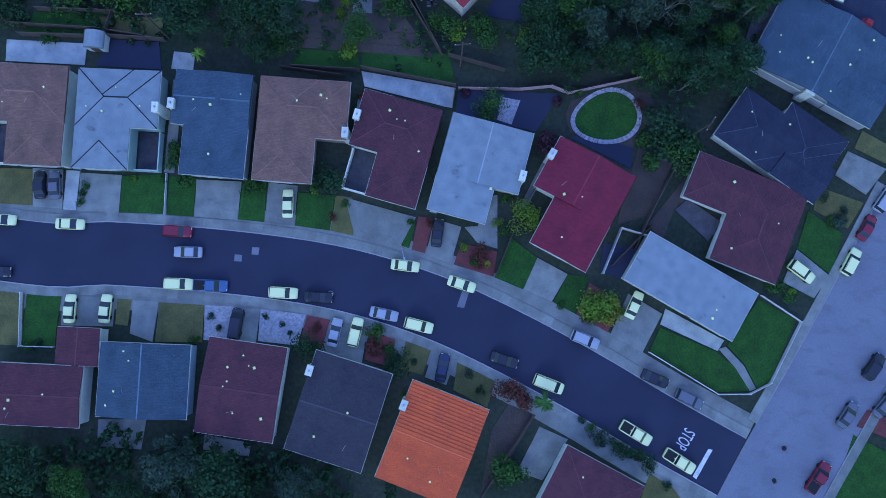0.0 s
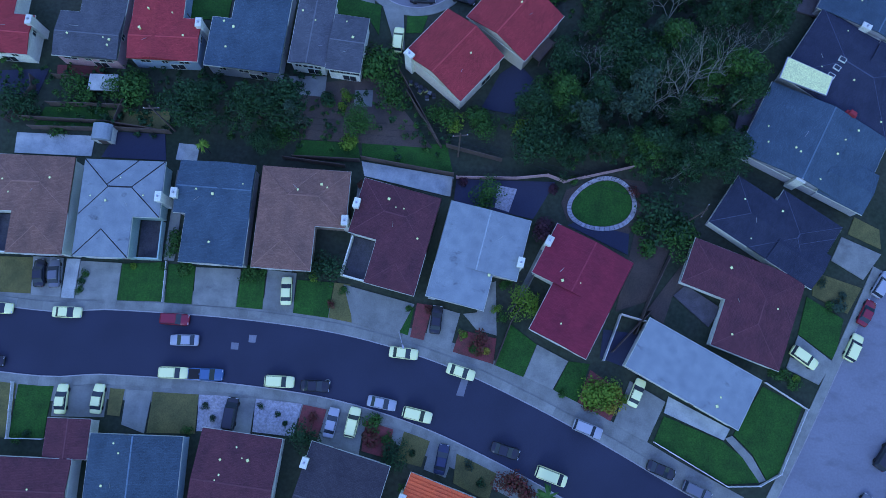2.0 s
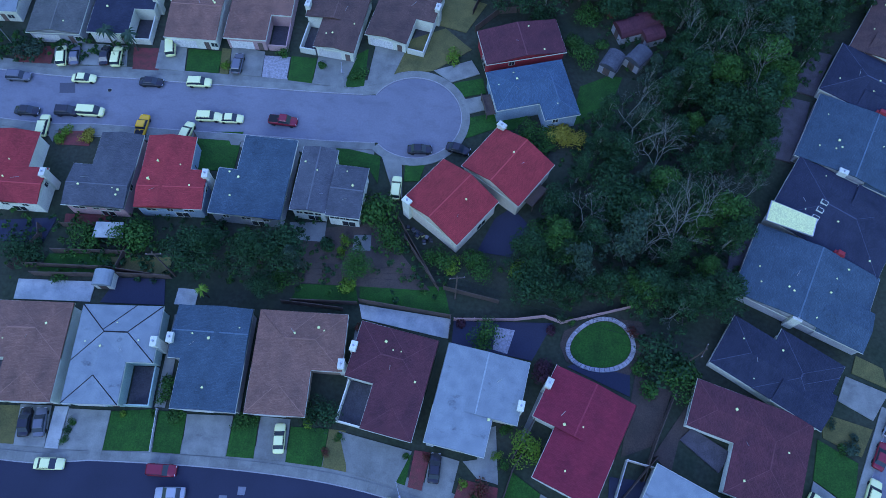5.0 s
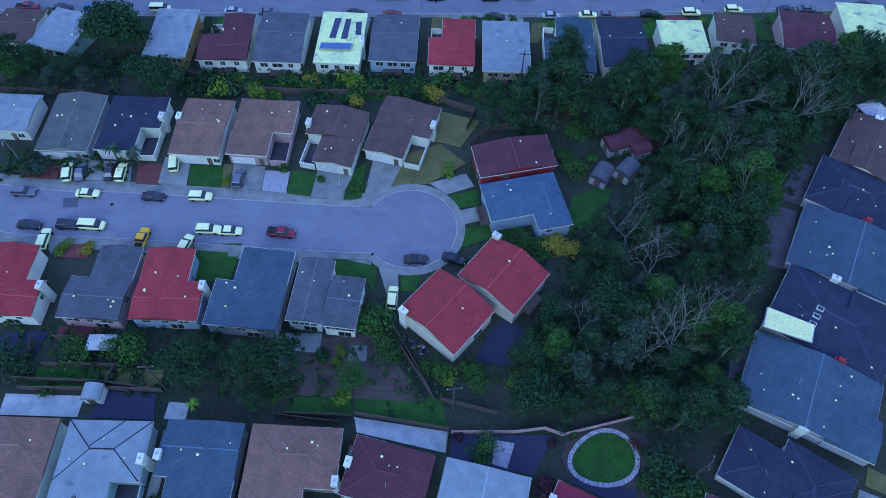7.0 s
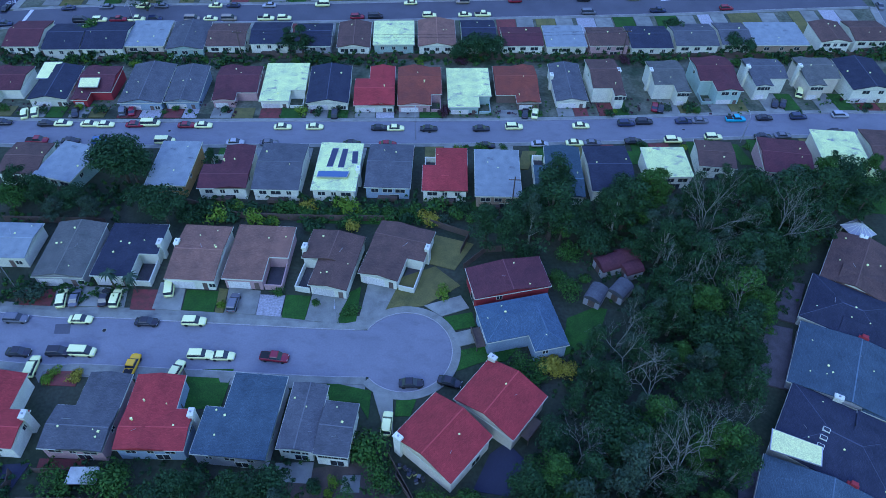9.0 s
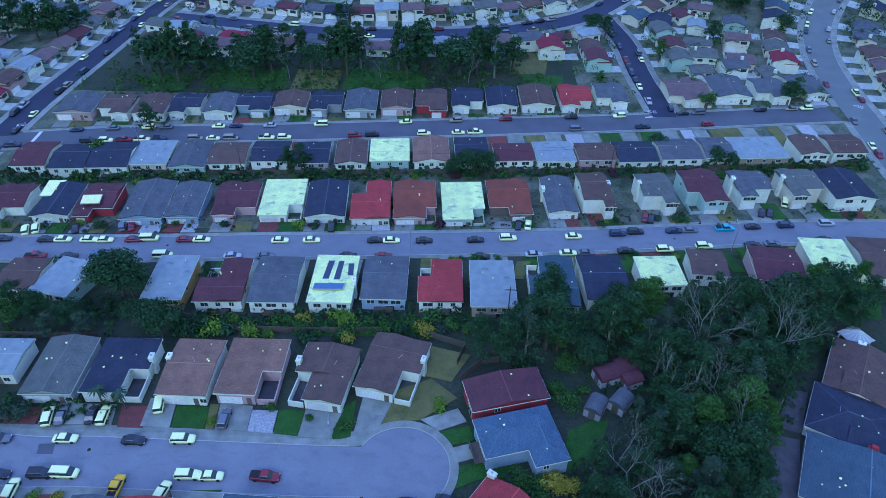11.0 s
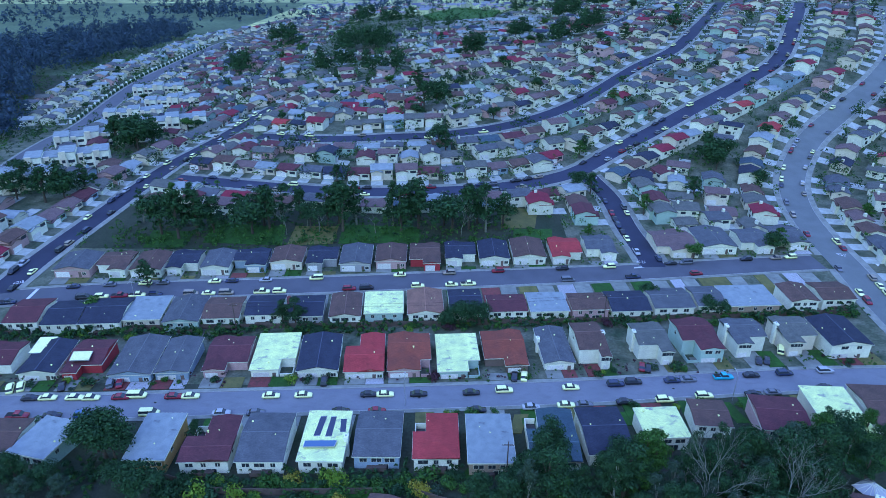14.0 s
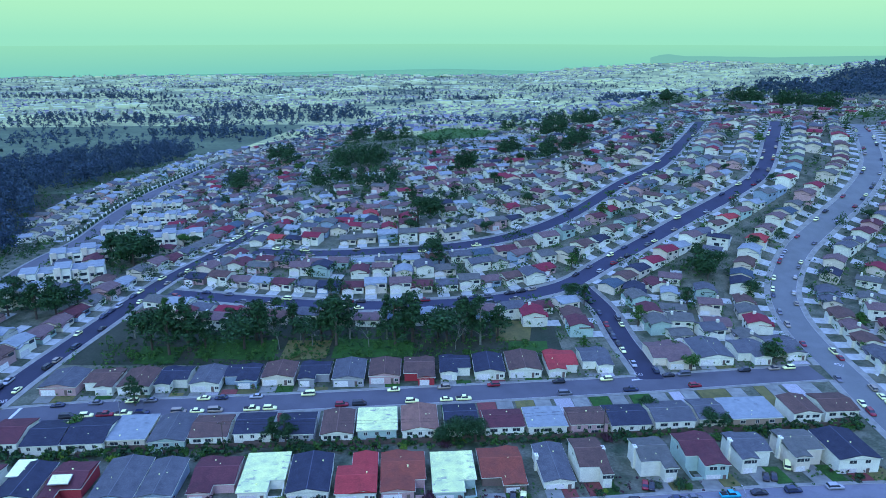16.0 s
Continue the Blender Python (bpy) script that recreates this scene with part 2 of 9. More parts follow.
# ---- geometry ----
class Geo:
    """Collects corners and faces of one mesh."""

    def __init__(self):
        self.v, self.f = [], []

    def add(self, verts, faces):
        k = len(self.v)
        self.v.extend(verts)
        self.f.extend([tuple(k + i for i in face) for face in faces])
        return self

    def hexa(self, lower, upper):
        return self.add(list(lower) + list(upper), [(3, 2, 1, 0), (4, 5, 6, 7), (0, 1, 5, 4), (1, 2, 6, 5), (2, 3, 7, 6), (3, 0, 4, 7)])

    def box(self, x0, y0, z0, x1, y1, z1, b=0.0):
        """A box; b slopes the upper edges inwards."""
        return self.hexa([(x0, y0, z0), (x1, y0, z0), (x1, y1, z0), (x0, y1, z0)],
                         [(x0 + b, y0 + b, z1), (x1 - b, y0 + b, z1), (x1 - b, y1 - b, z1), (x0 + b, y1 - b, z1)])

    def tube(self, p, q, r0, r1, n=6):
        p, q = Vector(p), Vector(q)
        turn = (q - p).to_track_quat("Z", "Y")
        ring = [turn @ Vector((math.cos(2 * math.pi * i / n), math.sin(2 * math.pi * i / n), 0)) for i in range(n)]
        return self.add([tuple(p + c * r0) for c in ring] + [tuple(q + c * r1) for c in ring],
                        [(i, (i + 1) % n, n + (i + 1) % n, n + i) for i in range(n)] + [tuple(range(n - 1, -1, -1)), tuple(range(n, 2 * n))])

    def mesh(self, name, mat):
        me = bpy.data.meshes.new(name)
        me.from_pydata(self.v, [], self.f)
        me.materials.append(mat)
        return me


def part(name, geo, mat, parent=None, label="", at=None):
    """ONE mesh object, under a thing or a part."""
    ob = new(name, geo.mesh(name, mat) if isinstance(geo, Geo) else geo)
    if parent:
        ob.parent = parent
    if at:
        ob.matrix_basis = at
    if label:
        ob["label"] = label
    return ob


def thing(name, m, label, category, group=""):
    ob = new(name)
    ob.empty_display_size = 0.5
    ob.matrix_basis = m
    return tagged(ob, label, category, group)


def place(x, y, rot=0.0, lift=0.0):
    return pose(x, y, ground_z(x, y) + lift, 0, 0, rot)


# ---- streets ----
STREETS = []
ROUNDS = []


def resample(points, step):
    """Even steps along a smooth curve through the points."""
    pts = [Vector(p).to_2d() for p in points]
    pts = [pts[0] * 2 - pts[1]] + pts + [pts[-1] * 2 - pts[-2]]
    fine = []
    for a, b, c, d in zip(pts, pts[1:], pts[2:], pts[3:]):
        for i in range(12):
            t = i / 12
            fine.append(0.5 * (2 * b + (c - a) * t + (2 * a - 5 * b + 4 * c - d) * t * t + (3 * b - a - 3 * c + d) * t ** 3))
    fine.append(pts[-2])
    out, left = [fine[0]], step
    for a, b in zip(fine, fine[1:]):
        seg = (b - a).length
        while seg > left:
            a = a + (b - a) * (left / seg)
            seg -= left
            left = step
            out.append(a)
        left -= seg
    return out


def street(name, points, width, mat, label, step=3.0, pave=1.6, level=0.0, walkway=True):
    STREETS.append((name, resample(points, step), width, mat, label, pave, level, walkway))


def on_street(p, skip, grow=0.0):
    for c, r in ROUNDS:
        if (c - p).length < r + grow:
            return True
    for name, pts, width, *_ in STREETS:
        if name == skip:
            continue
        near = width / 2 + grow
        for q in pts:
            if abs(q.x - p.x) < near and abs(q.y - p.y) < near and (q - p).length < near:
                return True
    return False


def strip(geo, a, b, z0, z1):
    """Quads between two lines of points, with a vertical side along each."""
    for (p, q), (r, s) in zip(zip(a, a[1:]), zip(b, b[1:])):
        if None in (p, q, r, s):
            continue
        zs = [ground_z(*v) for v in (p, q, s, r)]
        geo.hexa([(v[0], v[1], z + z0) for v, z in zip((r, s, q, p), (zs[3], zs[2], zs[1], zs[0]))],
                 [(v[0], v[1], z + z1) for v, z in zip((r, s, q, p), (zs[3], zs[2], zs[1], zs[0]))])


def build_streets():
    for name, pts, width, mat, label, pave, level, walkway in STREETS:
        side = []
        for i, p in enumerate(pts):
            d = pts[min(i + 1, len(pts) - 1)] - pts[max(i - 1, 0)]
            side.append(Vector((-d.y, d.x)).normalized())
        g = Geo()
        left, right = [p + s * width / 2 for p, s in zip(pts, side)], [p - s * width / 2 for p, s in zip(pts, side)]
        strip(g, left, right, -0.5, 0.02 + level)
        tagged(part("road", g, mat), label, "road", kind="structure")
        if not walkway:
            continue
        for sign in (1, -1):
            kerb, walk_g = Geo(), Geo()
            lines = [[None if on_street(p + sign * s * (width / 2 + 0.3), name) else tuple(p + sign * s * (width / 2 + o)) for p, s in zip(pts, side)] for o in (0.0, 0.17, 0.175, pave)]
            a, b, c, d = lines
            if sign > 0:
                strip(kerb, b, a, -0.4, 0.15)
                strip(walk_g, d, c, -0.4, 0.13)
            else:
                strip(kerb, a, b, -0.4, 0.15)
                strip(walk_g, c, d, -0.4, 0.13)
            if name in ("near", "close"):
                verge = Geo()
                rim0, rim1 = [[None if on_street(p + sign * s * (width / 2 + 0.3), name) else tuple(p + sign * s * (width / 2 + o)) for p, s in zip(pts, side)] for o in (pave + 0.005, pave + (2.3 if name == "near" else 1.2))]
                strip(verge, *((rim1, rim0) if sign > 0 else (rim0, rim1)), -0.4, 0.045)
                tagged(part("verge", verge, CONCRETE), "grey concrete verge behind the pavement", "pavement", kind="structure")
            if kerb.f:
                tagged(part("kerb", kerb, KERB), "pale concrete kerb along the street", "kerb", kind="structure")
                base = tagged(part("pavement", walk_g, CONCRETE), "grey concrete pavement beside the street", "pavement", kind="structure")
                if name == "near":
                    for k, (u, v, w, o) in enumerate(zip(c, c[1:], d, d[1:])):
                        if None in (u, v, w, o) or not -75 < u[0] < 45:
                            continue
                        for f0, f1 in ((0.006, 0.494), (0.506, 0.994)):
                            q = [Vector(u).lerp(Vector(v), f0), Vector(u).lerp(Vector(v), f1), Vector(w).lerp(Vector(o), f1), Vector(w).lerp(Vector(o), f0)]
                            part("paving_slab", Geo().hexa([(*e, 0.1) for e in q], [(*e, 0.138) for e in q]), CONCRETE, base)


SLABS = {"deck": (DECK, 0.35, "weathered grey timber deck beside a house", "deck"), "lawn": (LAWN, 0.10, "mown green front lawn", "lawn"), "dry": (DRY_LAWN, 0.10, "dry yellowish lawn", "lawn"),
         "drive": (CONCRETE, 0.14, "grey concrete driveway", "driveway"), "patio": (CONCRETE, 0.09, "weathered concrete patio", "patio"),
         "dirt": (DIRT, 0.06, "bare brown earth yard", "yard"), "red": (RED_BED, 0.11, "planting bed with red mulch", "flower bed"),
         "gravel": (GRAVEL, 0.10, "pale gravel front yard", "gravel yard"), "dark": (ASPHALT, 0.08, "dark paved back yard", "patio"),
         "white": (PALE, 0.16, "pale concrete strip beside the drive", "path"), "grass": (LAWN, 0.05, "green grass bank", "grass"),
         "patch": (OLD_ROAD, 0.028, "pale repair patch in the asphalt", "road patch"), "brick": (RED_BED, 0.145, "reddish brick paved drive", "driveway"),
         "pale": (PALE, 0.09, "pale stained concrete terrace", "patio"),
         "stripe": (MARK, 0.035, "white painted stop line", "road marking"),
         "tar": (MID_ROAD, 0.034, "dark asphalt repair patch in the concrete", "road patch"), "lot": (CONCRETE, 2.2, "grey paved school yard", "yard"), "field": (LAWN, 2.6, "green sports field", "field")}


def slab(kind, *xy):
    """A piece of ground cover with the given corners, in order."""
    mat, top, label, category = SLABS[kind]
    pts = [(xy[i], xy[i + 1]) for i in range(0, len(xy), 2)]
    area = sum(a[0] * b[1] - b[0] * a[1] for a, b in zip(pts, pts[1:] + pts[:1]))
    pts = pts if area > 0 else pts[::-1]
    n = len(pts)
    g = Geo().add([(x, y, ground_z(x, y) - 0.4) for x, y in pts] + [(x, y, ground_z(x, y) + top) for x, y in pts],
                  [tuple(range(n, 2 * n))] + [(i, (i + 1) % n, n + (i + 1) % n, n + i) for i in range(n)])
    name = {"drive": "driveway", "dry": "lawn", "red": "flower_bed", "white": "path", "brick": "driveway", "dirt": "yard", "dark": "yard", "patch": "road_patch", "tar": "road_patch", "pale": "patio", "stripe": "stop_line"}.get(kind, kind)
    return tagged(part(name, g, mat), label, category, kind="structure")


# ---- houses ----
def gable(roof, walls, x0, y0, x1, y1, z, slope, along, over=0.45, t=0.2, zw=None):
    """Two roof slabs that meet in a ridge along x or y, with the triangles of wall below it."""
    def at(u, v, h):
        return (u, v, h) if along == "x" else (v, u, h)
    a0, a1, b0, b1 = (x0, x1, y0, y1) if along == "x" else (y0, y1, x0, x1)
    mid, half = (b0 + b1) / 2, (b1 - b0) / 2
    top, low = z + slope * half, z - slope * over
    prof = [(b0 - over, low), (mid, top), (b1 + over, low), (b1 + over, low + t), (mid, top + t), (b0 - over, low + t)]
    roof.add([at(a0 - over, u, h) for u, h in prof] + [at(a1 + over, u, h) for u, h in prof],
             [(0, 1, 7, 6), (1, 2, 8, 7), (2, 3, 9, 8), (3, 4, 10, 9), (4, 5, 11, 10), (5, 0, 6, 11), (0, 5, 4, 1), (1, 4, 3, 2), (6, 7, 10, 11), (7, 8, 9, 10)])
    if walls is not None:
        walls.add([at(a0, b0, z - 0.1), at(a0, b1, z - 0.1), at(a0, mid, top), at(a1, b0, z - 0.1), at(a1, b1, z - 0.1), at(a1, mid, top)],
                  [(0, 1, 2), (5, 4, 3), (0, 2, 5, 3), (1, 4, 5, 2)])


def ring(g, x0, y0, x1, y1, z0, z1, t):
    """A closed band round a rectangle."""
    o, n = [(x0 - t, y0 - t), (x1 + t, y0 - t), (x1 + t, y1 + t), (x0 - t, y1 + t)], [(x0, y0), (x1, y0), (x1, y1), (x0, y1)]
    g.add([(x, y, z0) for x, y in o] + [(x, y, z1) for x, y in o] + [(x, y, z0) for x, y in n] + [(x, y, z1) for x, y in n],
          [f for i in range(4) for j in ((i + 1) % 4,) for f in ((i, j, 4 + j, 4 + i), (8 + j, 8 + i, 12 + i, 12 + j), (4 + i, 4 + j, 12 + j, 12 + i), (j, i, 8 + i, 8 + j))])


def hip(roof, x0, y0, x1, y1, z, slope, over=0.45, t=0.2):
    x0, y0, x1, y1 = x0 - over, y0 - over, x1 + over, y1 + over
    half = min(x1 - x0, y1 - y0) / 2
    top = z + slope * half + t
    if x1 - x0 > y1 - y0:
        r0, r1 = (x0 + half, (y0 + y1) / 2, top), (x1 - half - 0.01, (y0 + y1) / 2, top)
        caps = [(4, 5, 9, 8), (5, 6, 9), (6, 7, 8, 9), (7, 4, 8)]
    else:
        r0, r1 = ((x0 + x1) / 2, y0 + half, top), ((x0 + x1) / 2, y1 - half - 0.01, top)
        caps = [(4, 5, 8), (5, 6, 9, 8), (6, 7, 9), (7, 4, 8, 9)]
    c = [(x0, y0), (x1, y0), (x1, y1), (x0, y1)]
    roof.add([(x, y, z - 0.05) for x, y in c] + [(x, y, z + t) for x, y in c] + [r0, r1],
             caps + [(3, 2, 1, 0)] + [(i, (i + 1) % 4, 4 + (i + 1) % 4, 4 + i) for i in range(4)])


def lattice(w, h, glazed):
    """A window's frame with two openings, as one sheet with its outer sides; glazed: with glass in the openings."""
    xs, zs = [-w / 2, -w / 2 + 0.09, -0.045, 0.045, w / 2 - 0.09, w / 2], [0, 0.09, h - 0.09, h]
    v = [(u, -0.06, k) for k in zs for u in xs] + [(u, 0.06, k) for k in zs for u in xs]
    frame_f, glass_f = [], []
    for j in range(3):
        for i in range(5):
            (glass_f if j == 1 and i in (1, 3) else frame_f).append((j * 6 + i, j * 6 + i + 1, j * 6 + i + 7, j * 6 + i + 6))
    frame_f += [(i + 1, i, 24 + i, 25 + i) for i in range(5)] + [(18 + i, 19 + i, 43 + i, 42 + i) for i in range(5)]
    frame_f += [(j * 6, j * 6 + 6, j * 6 + 30, j * 6 + 24) for j in range(3)] + [(j * 6 + 11, j * 6 + 5, j * 6 + 29, j * 6 + 35) for j in range(3)]
    g = Geo().add(v, frame_f + (glass_f if glazed else []))
    me = g.mesh("window", FRAME)
    if glazed:
        me.materials.append(GLASS)
        for poly in me.polygons[len(frame_f):]:
            poly.material_index = 1
    return me


LATTICES = {}


def window(parent, x, y, z, w, h, face):
    """A framed window on a wall that faces -y (f), +y (b), -x (l) or +x (r)."""
    turn = {"f": 0, "b": 180, "l": -90, "r": 90}[face]
    m = pose(x, y, z, 0, 0, turn)
    far = parent.matrix_basis.translation.y > 110
    key = (w, h, far)
    if key not in LATTICES:
        LATTICES[key] = lattice(w, h, far)
    fr = part("window", LATTICES[key], None, parent, "", m)
    if not far:
        part("pane", Geo().box(-w / 2 + 0.05, -0.02, 0.05, w / 2 - 0.05, 0.04, h - 0.05), GLASS, fr)


def vent_mesh():
    return Geo().box(-0.16, -0.16, -0.4, 0.16, 0.16, 0.25, 0.03).box(-0.24, -0.24, 0.25, 0.24, 0.24, 0.34, 0.06).mesh("roof_vent", WHITE)


VENT = vent_mesh()
HOUSE_AT = []
CAP = {k: material(k + '_ridge_tiles', tuple(min(1, c * (1.9 if k in ('blue', 'navy', 'teal') else 1.3) + 0.008) for c in m.node_tree.nodes['Mix'].inputs[6].default_value[:3]), 0.9) for k, m in list(ROOF.items())}
WORDS = {"brown": "brown", "tan": "tan", "maroon": "dark maroon", "red": "bright red", "wine": "wine-red", "rust": "rust-red", "orange": "orange tile", "slate": "slate-grey", "blue": "blue-grey", "azure": "bright blue",
         "navy": "navy", "dark": "dark grey-brown", "olive": "grey-green", "light": "stained light-grey", "white": "white", "teal": "dark teal", "pink": "dusty pink-brown"}


def house(x, y, rot, w, d, eave=4.6, roof="brown", kind="hip", wall="white", notch="", nw=0.0, nd=0.0, chimney="", slope=0.2, garage=0, vents=4, group="houses along the street", skylight=0, court=True, wings=(), brick=""):
    """A stucco house; its front faces its own -y. notch: the corner (fl, fr, bl, br) that is cut out, nw wide and nd deep."""
    rng = random.Random(round(x * 7 + y * 13))
    HOUSE_AT.append((x, y, max(w, d) / 2))
    shape = {"flat": "flat", "hip": "hipped", "gx": "gabled", "gy": "gabled"}[kind]
    h = thing("house", place(x, y, rot), f"{wall} stucco house with {shape} {WORDS[roof]} roof", "house", group)
    X, Y = w / 2, d / 2
    rects = [(-X, -Y, X, Y)]
    if notch:
        lo, hi = (-Y + nd, Y) if notch[0] == "f" else (-Y, Y - nd)
        l, r = (-X + nw, X) if notch[1] == "l" else (-X, X - nw)
        rects = [(-X, lo, X, hi), (l, -Y, r, Y)]
    walls = Geo()
    inset = 0.35
    for i, (x0, y0, x1, y1) in enumerate(rects):
        x0, y0, x1, y1 = x0 + inset, y0 + inset, x1 - inset, y1 - inset
        rg, fascia = Geo(), Geo()
        walls.box(x0 + 0.01 * i, y0 + 0.01 * i, -1.5, x1 - 0.01 * i, y1 - 0.01 * i, eave - 0.02 * i)
        low = eave - 0.08
        if kind == "flat":
            rg.box(x0 - inset, y0 - inset, eave, x1 + inset, y1 + inset, eave + 0.28 + 0.006 * i)
            low = eave + 0.02
        elif kind == "hip":
            hip(rg, x0, y0, x1, y1, eave + 0.004 * i, slope, inset)
        else:
            gable(rg, walls, x0, y0, x1, y1, eave + 0.006 * i, slope, "y" if i else kind[1], inset)
        ring(fascia, x0 - inset, y0 - inset, x1 + inset, y1 + inset, low - 0.06 + 0.003 * i, low + 0.12 + (0.1 if kind == "flat" else 0), 0.07)
        part("roof", rg, ROOF[roof], h)
        part("fascia", fascia, FRAME, h)

    for x0, y0, x1, y1, along, rise in wings:
        rg, fascia = Geo(), Geo()
        walls.box(x0 + 0.35, y0 + 0.35, 0.5, x1 - 0.35, y1 - 0.35, eave + rise)
        gable(rg, walls, x0 + 0.35, y0 + 0.35, x1 - 0.35, y1 - 0.35, eave + rise, slope + 0.06, along, inset)
        part("wing_roof", rg, ROOF[roof], h)
        ring(fascia, x0, y0, x1, y1, eave + rise - 0.2, eave + rise - 0.02, 0.06)
        part("fascia", fascia, FRAME, h)

    def height(u, v):
        best = 0
        for x0, y0, x1, y1 in rects:
            if x0 <= u <= x1 and y0 <= v <= y1:
                dx, dy = min(u - x0, x1 - u), min(v - y0, y1 - v)
                best = max(best, {"flat": 0.1, "hip": slope * min(dx, dy), "gx": slope * dy, "gy": slope * dx}[kind])
        return eave + best + 0.15
    part("wall", walls, WALL[wall], h)
    if kind == "hip" or kind[0] == "g":
        ridge = Geo()
        for x0, y0, x1, y1 in rects[:1]:
            half = ((y1 - y0) if kind == "gx" else (x1 - x0) if kind == "gy" else min(x1 - x0, y1 - y0)) / 2
            zt = eave + slope * (half - (inset if kind != "hip" else 0.0)) + 0.18
            if kind == "gx" or (kind == "hip" and x1 - x0 > y1 - y0):
                e = half if kind == "hip" else 0.0
                ridge.box(x0 + e, (y0 + y1) / 2 - 0.15, zt - 0.1, x1 - e, (y0 + y1) / 2 + 0.15, zt + 0.06, 0.05)
            elif kind == "gy" or kind == "hip":
                e = half if kind == "hip" else 0.0
                ridge.box((x0 + x1) / 2 - 0.15, y0 + e, zt - 0.1, (x0 + x1) / 2 + 0.15, y1 - e, zt + 0.06, 0.05)
        part("ridge_cap", ridge, TYRE if roof == 'light' and kind == 'hip' and y < 110 else CAP[roof], h)
    if kind == "hip" and y < 110:
        for x0, y0, x1, y1 in rects:
            half = min(x1 - x0, y1 - y0) / 2
            zt = eave + slope * half + 0.2
            mids = [(x0 + half, (y0 + y1) / 2), (x1 - half, (y0 + y1) / 2)] if x1 - x0 > y1 - y0 else [((x0 + x1) / 2, y0 + half), ((x0 + x1) / 2, y1 - half)]
            for c in ((x0, y0), (x1, y0), (x1, y1), (x0, y1)):
                q = min(mids, key=lambda o: math.hypot(o[0] - c[0], o[1] - c[1]))
                part("tar_seam" if roof == "light" else "hip_cap", Geo().tube((*c, eave + 0.17), (*q, zt - 0.04), *((0.1, 0.1) if roof == "light" else (0.06, 0.06)), 5), TYRE if roof == "light" else CAP[roof], h)
    if roof == "orange":
        for side in (-1, 1):
            k = int((Y + 0.2) / 0.55)
            for j in range(k):
                v0 = Y - j * 0.55
                z0 = eave + slope * (j * 0.55 - inset) + 0.2
                part("roof_tile", Geo().hexa([(-X, side * v0, z0), (X, side * v0, z0), (X, side * (v0 - 0.55), z0 + slope * 0.55), (-X, side * (v0 - 0.55), z0 + slope * 0.55)][::side],
                                            [(-X, side * v0, z0 + 0.17), (X, side * v0, z0 + 0.17), (X, side * (v0 - 0.55), z0 + slope * 0.55 + 0.03), (-X, side * (v0 - 0.55), z0 + slope * 0.55 + 0.03)][::side]), ROOF[roof], h)
    for _ in range(vents if y < 110 else min(vents, 2)):
        u, v = rng.uniform(-X * 0.8, X * 0.8), rng.uniform(-Y * 0.8, Y * 0.8)
        if any(a + 0.4 < u < c - 0.4 and b + 0.4 < v < e - 0.4 for a, b, c, e in rects):
            s = rng.choice((0.45, 0.55, 0.7, 0.9))
            part("roof_vent", VENT, WHITE, h, "", pose(u, v, height(u, v), 0, 0, rng.uniform(0, 90)) @ Matrix.Diagonal((s, s, s, 1)))
    if y < 110 and kind != "flat" and vents:
        u, v = rng.uniform(-X * 0.5, X * 0.5), rng.uniform(-Y * 0.1, Y * 0.6)
        if any(a + 1 < u < c - 1 and b + 1 < v < e - 1 for a, b, c, e in rects):
            zz, turn = height(u, v), rng.uniform(0, 3.1)
            part("antenna", Geo().tube((u, v, zz - 0.3), (u + 1.1 * math.cos(turn), v + 1.1 * math.sin(turn), zz + 0.7), 0.035, 0.03, 5), METAL, h)
    for k in range(skylight):
        u, v = -X * 0.5 + k * 1.6, Y * 0.25
        sky = part("skylight", Geo().box(u, v, height(u, v) - 0.3, u + 1.0, v + 1.3, height(u, v) + 0.25, 0.06), FRAME, h)
        part("pane", Geo().box(u + 0.16, v + 0.16, height(u, v), u + 0.84, v + 1.14, height(u, v) + 0.28), GLASS, sky)
    for c in chimney.split():
        u, v = (X - 0.1 if c[0] == "r" else -X + 0.1), (float(c[1:]) - 0.5) * d
        top = eave + 1.5
        g = Geo().box(u - 0.45, v - 0.75, -1.0, u + 0.45, v + 0.75, top - 0.3).box(u - 0.55, v - 0.85, top - 0.3, u + 0.55, v + 0.85, top, 0.05)
        ch = part("chimney", g, WALL["white"], h, "pale stucco chimney")
        part("flue", Geo().tube((u, v, top), (u, v, top + 0.35), 0.18, 0.16), METAL, ch)
    for c in brick.split():
        u, v = (X - 0.1 if c[0] == "r" else -X + 0.1), (float(c[1:]) - 0.5) * d
        g = Geo().box(u - 0.5, v - 0.9, -1.0, u + 0.5, v + 0.9, eave + 1.2).box(u - 0.42, v - 0.6, eave + 1.2, u + 0.42, v + 0.6, eave + 2.0, 0.06)
        part("chimney", g, WALL["red"], h, "painted red brick chimney")
    fl, fr = -X + inset, X - inset
    if notch == "fl":
        fl += nw
    if notch == "fr":
        fr -= nw
    gw = min(4.9, (fr - fl) * 0.6)
    g0 = fl + 0.5 if garage == 0 else fr - 0.5 - gw
    yf = -Y + inset
    door = Geo().box(g0, yf - 0.05, 0.1, g0 + gw, yf + 0.1, 2.3)
    part("garage_door", door, DOOR, h, "panelled garage door")
    free0, free1 = (g0 + gw + 0.5, fr - 0.3) if garage == 0 else (fl + 0.3, g0 - 0.5)
    dx = (free0 + free1) / 2
    if free1 - free0 > 1.2:
        part("front_door", Geo().box(dx - 0.48, yf - 0.05, 0.1, dx + 0.48, yf + 0.1, 2.15), WALL["brown"], h)
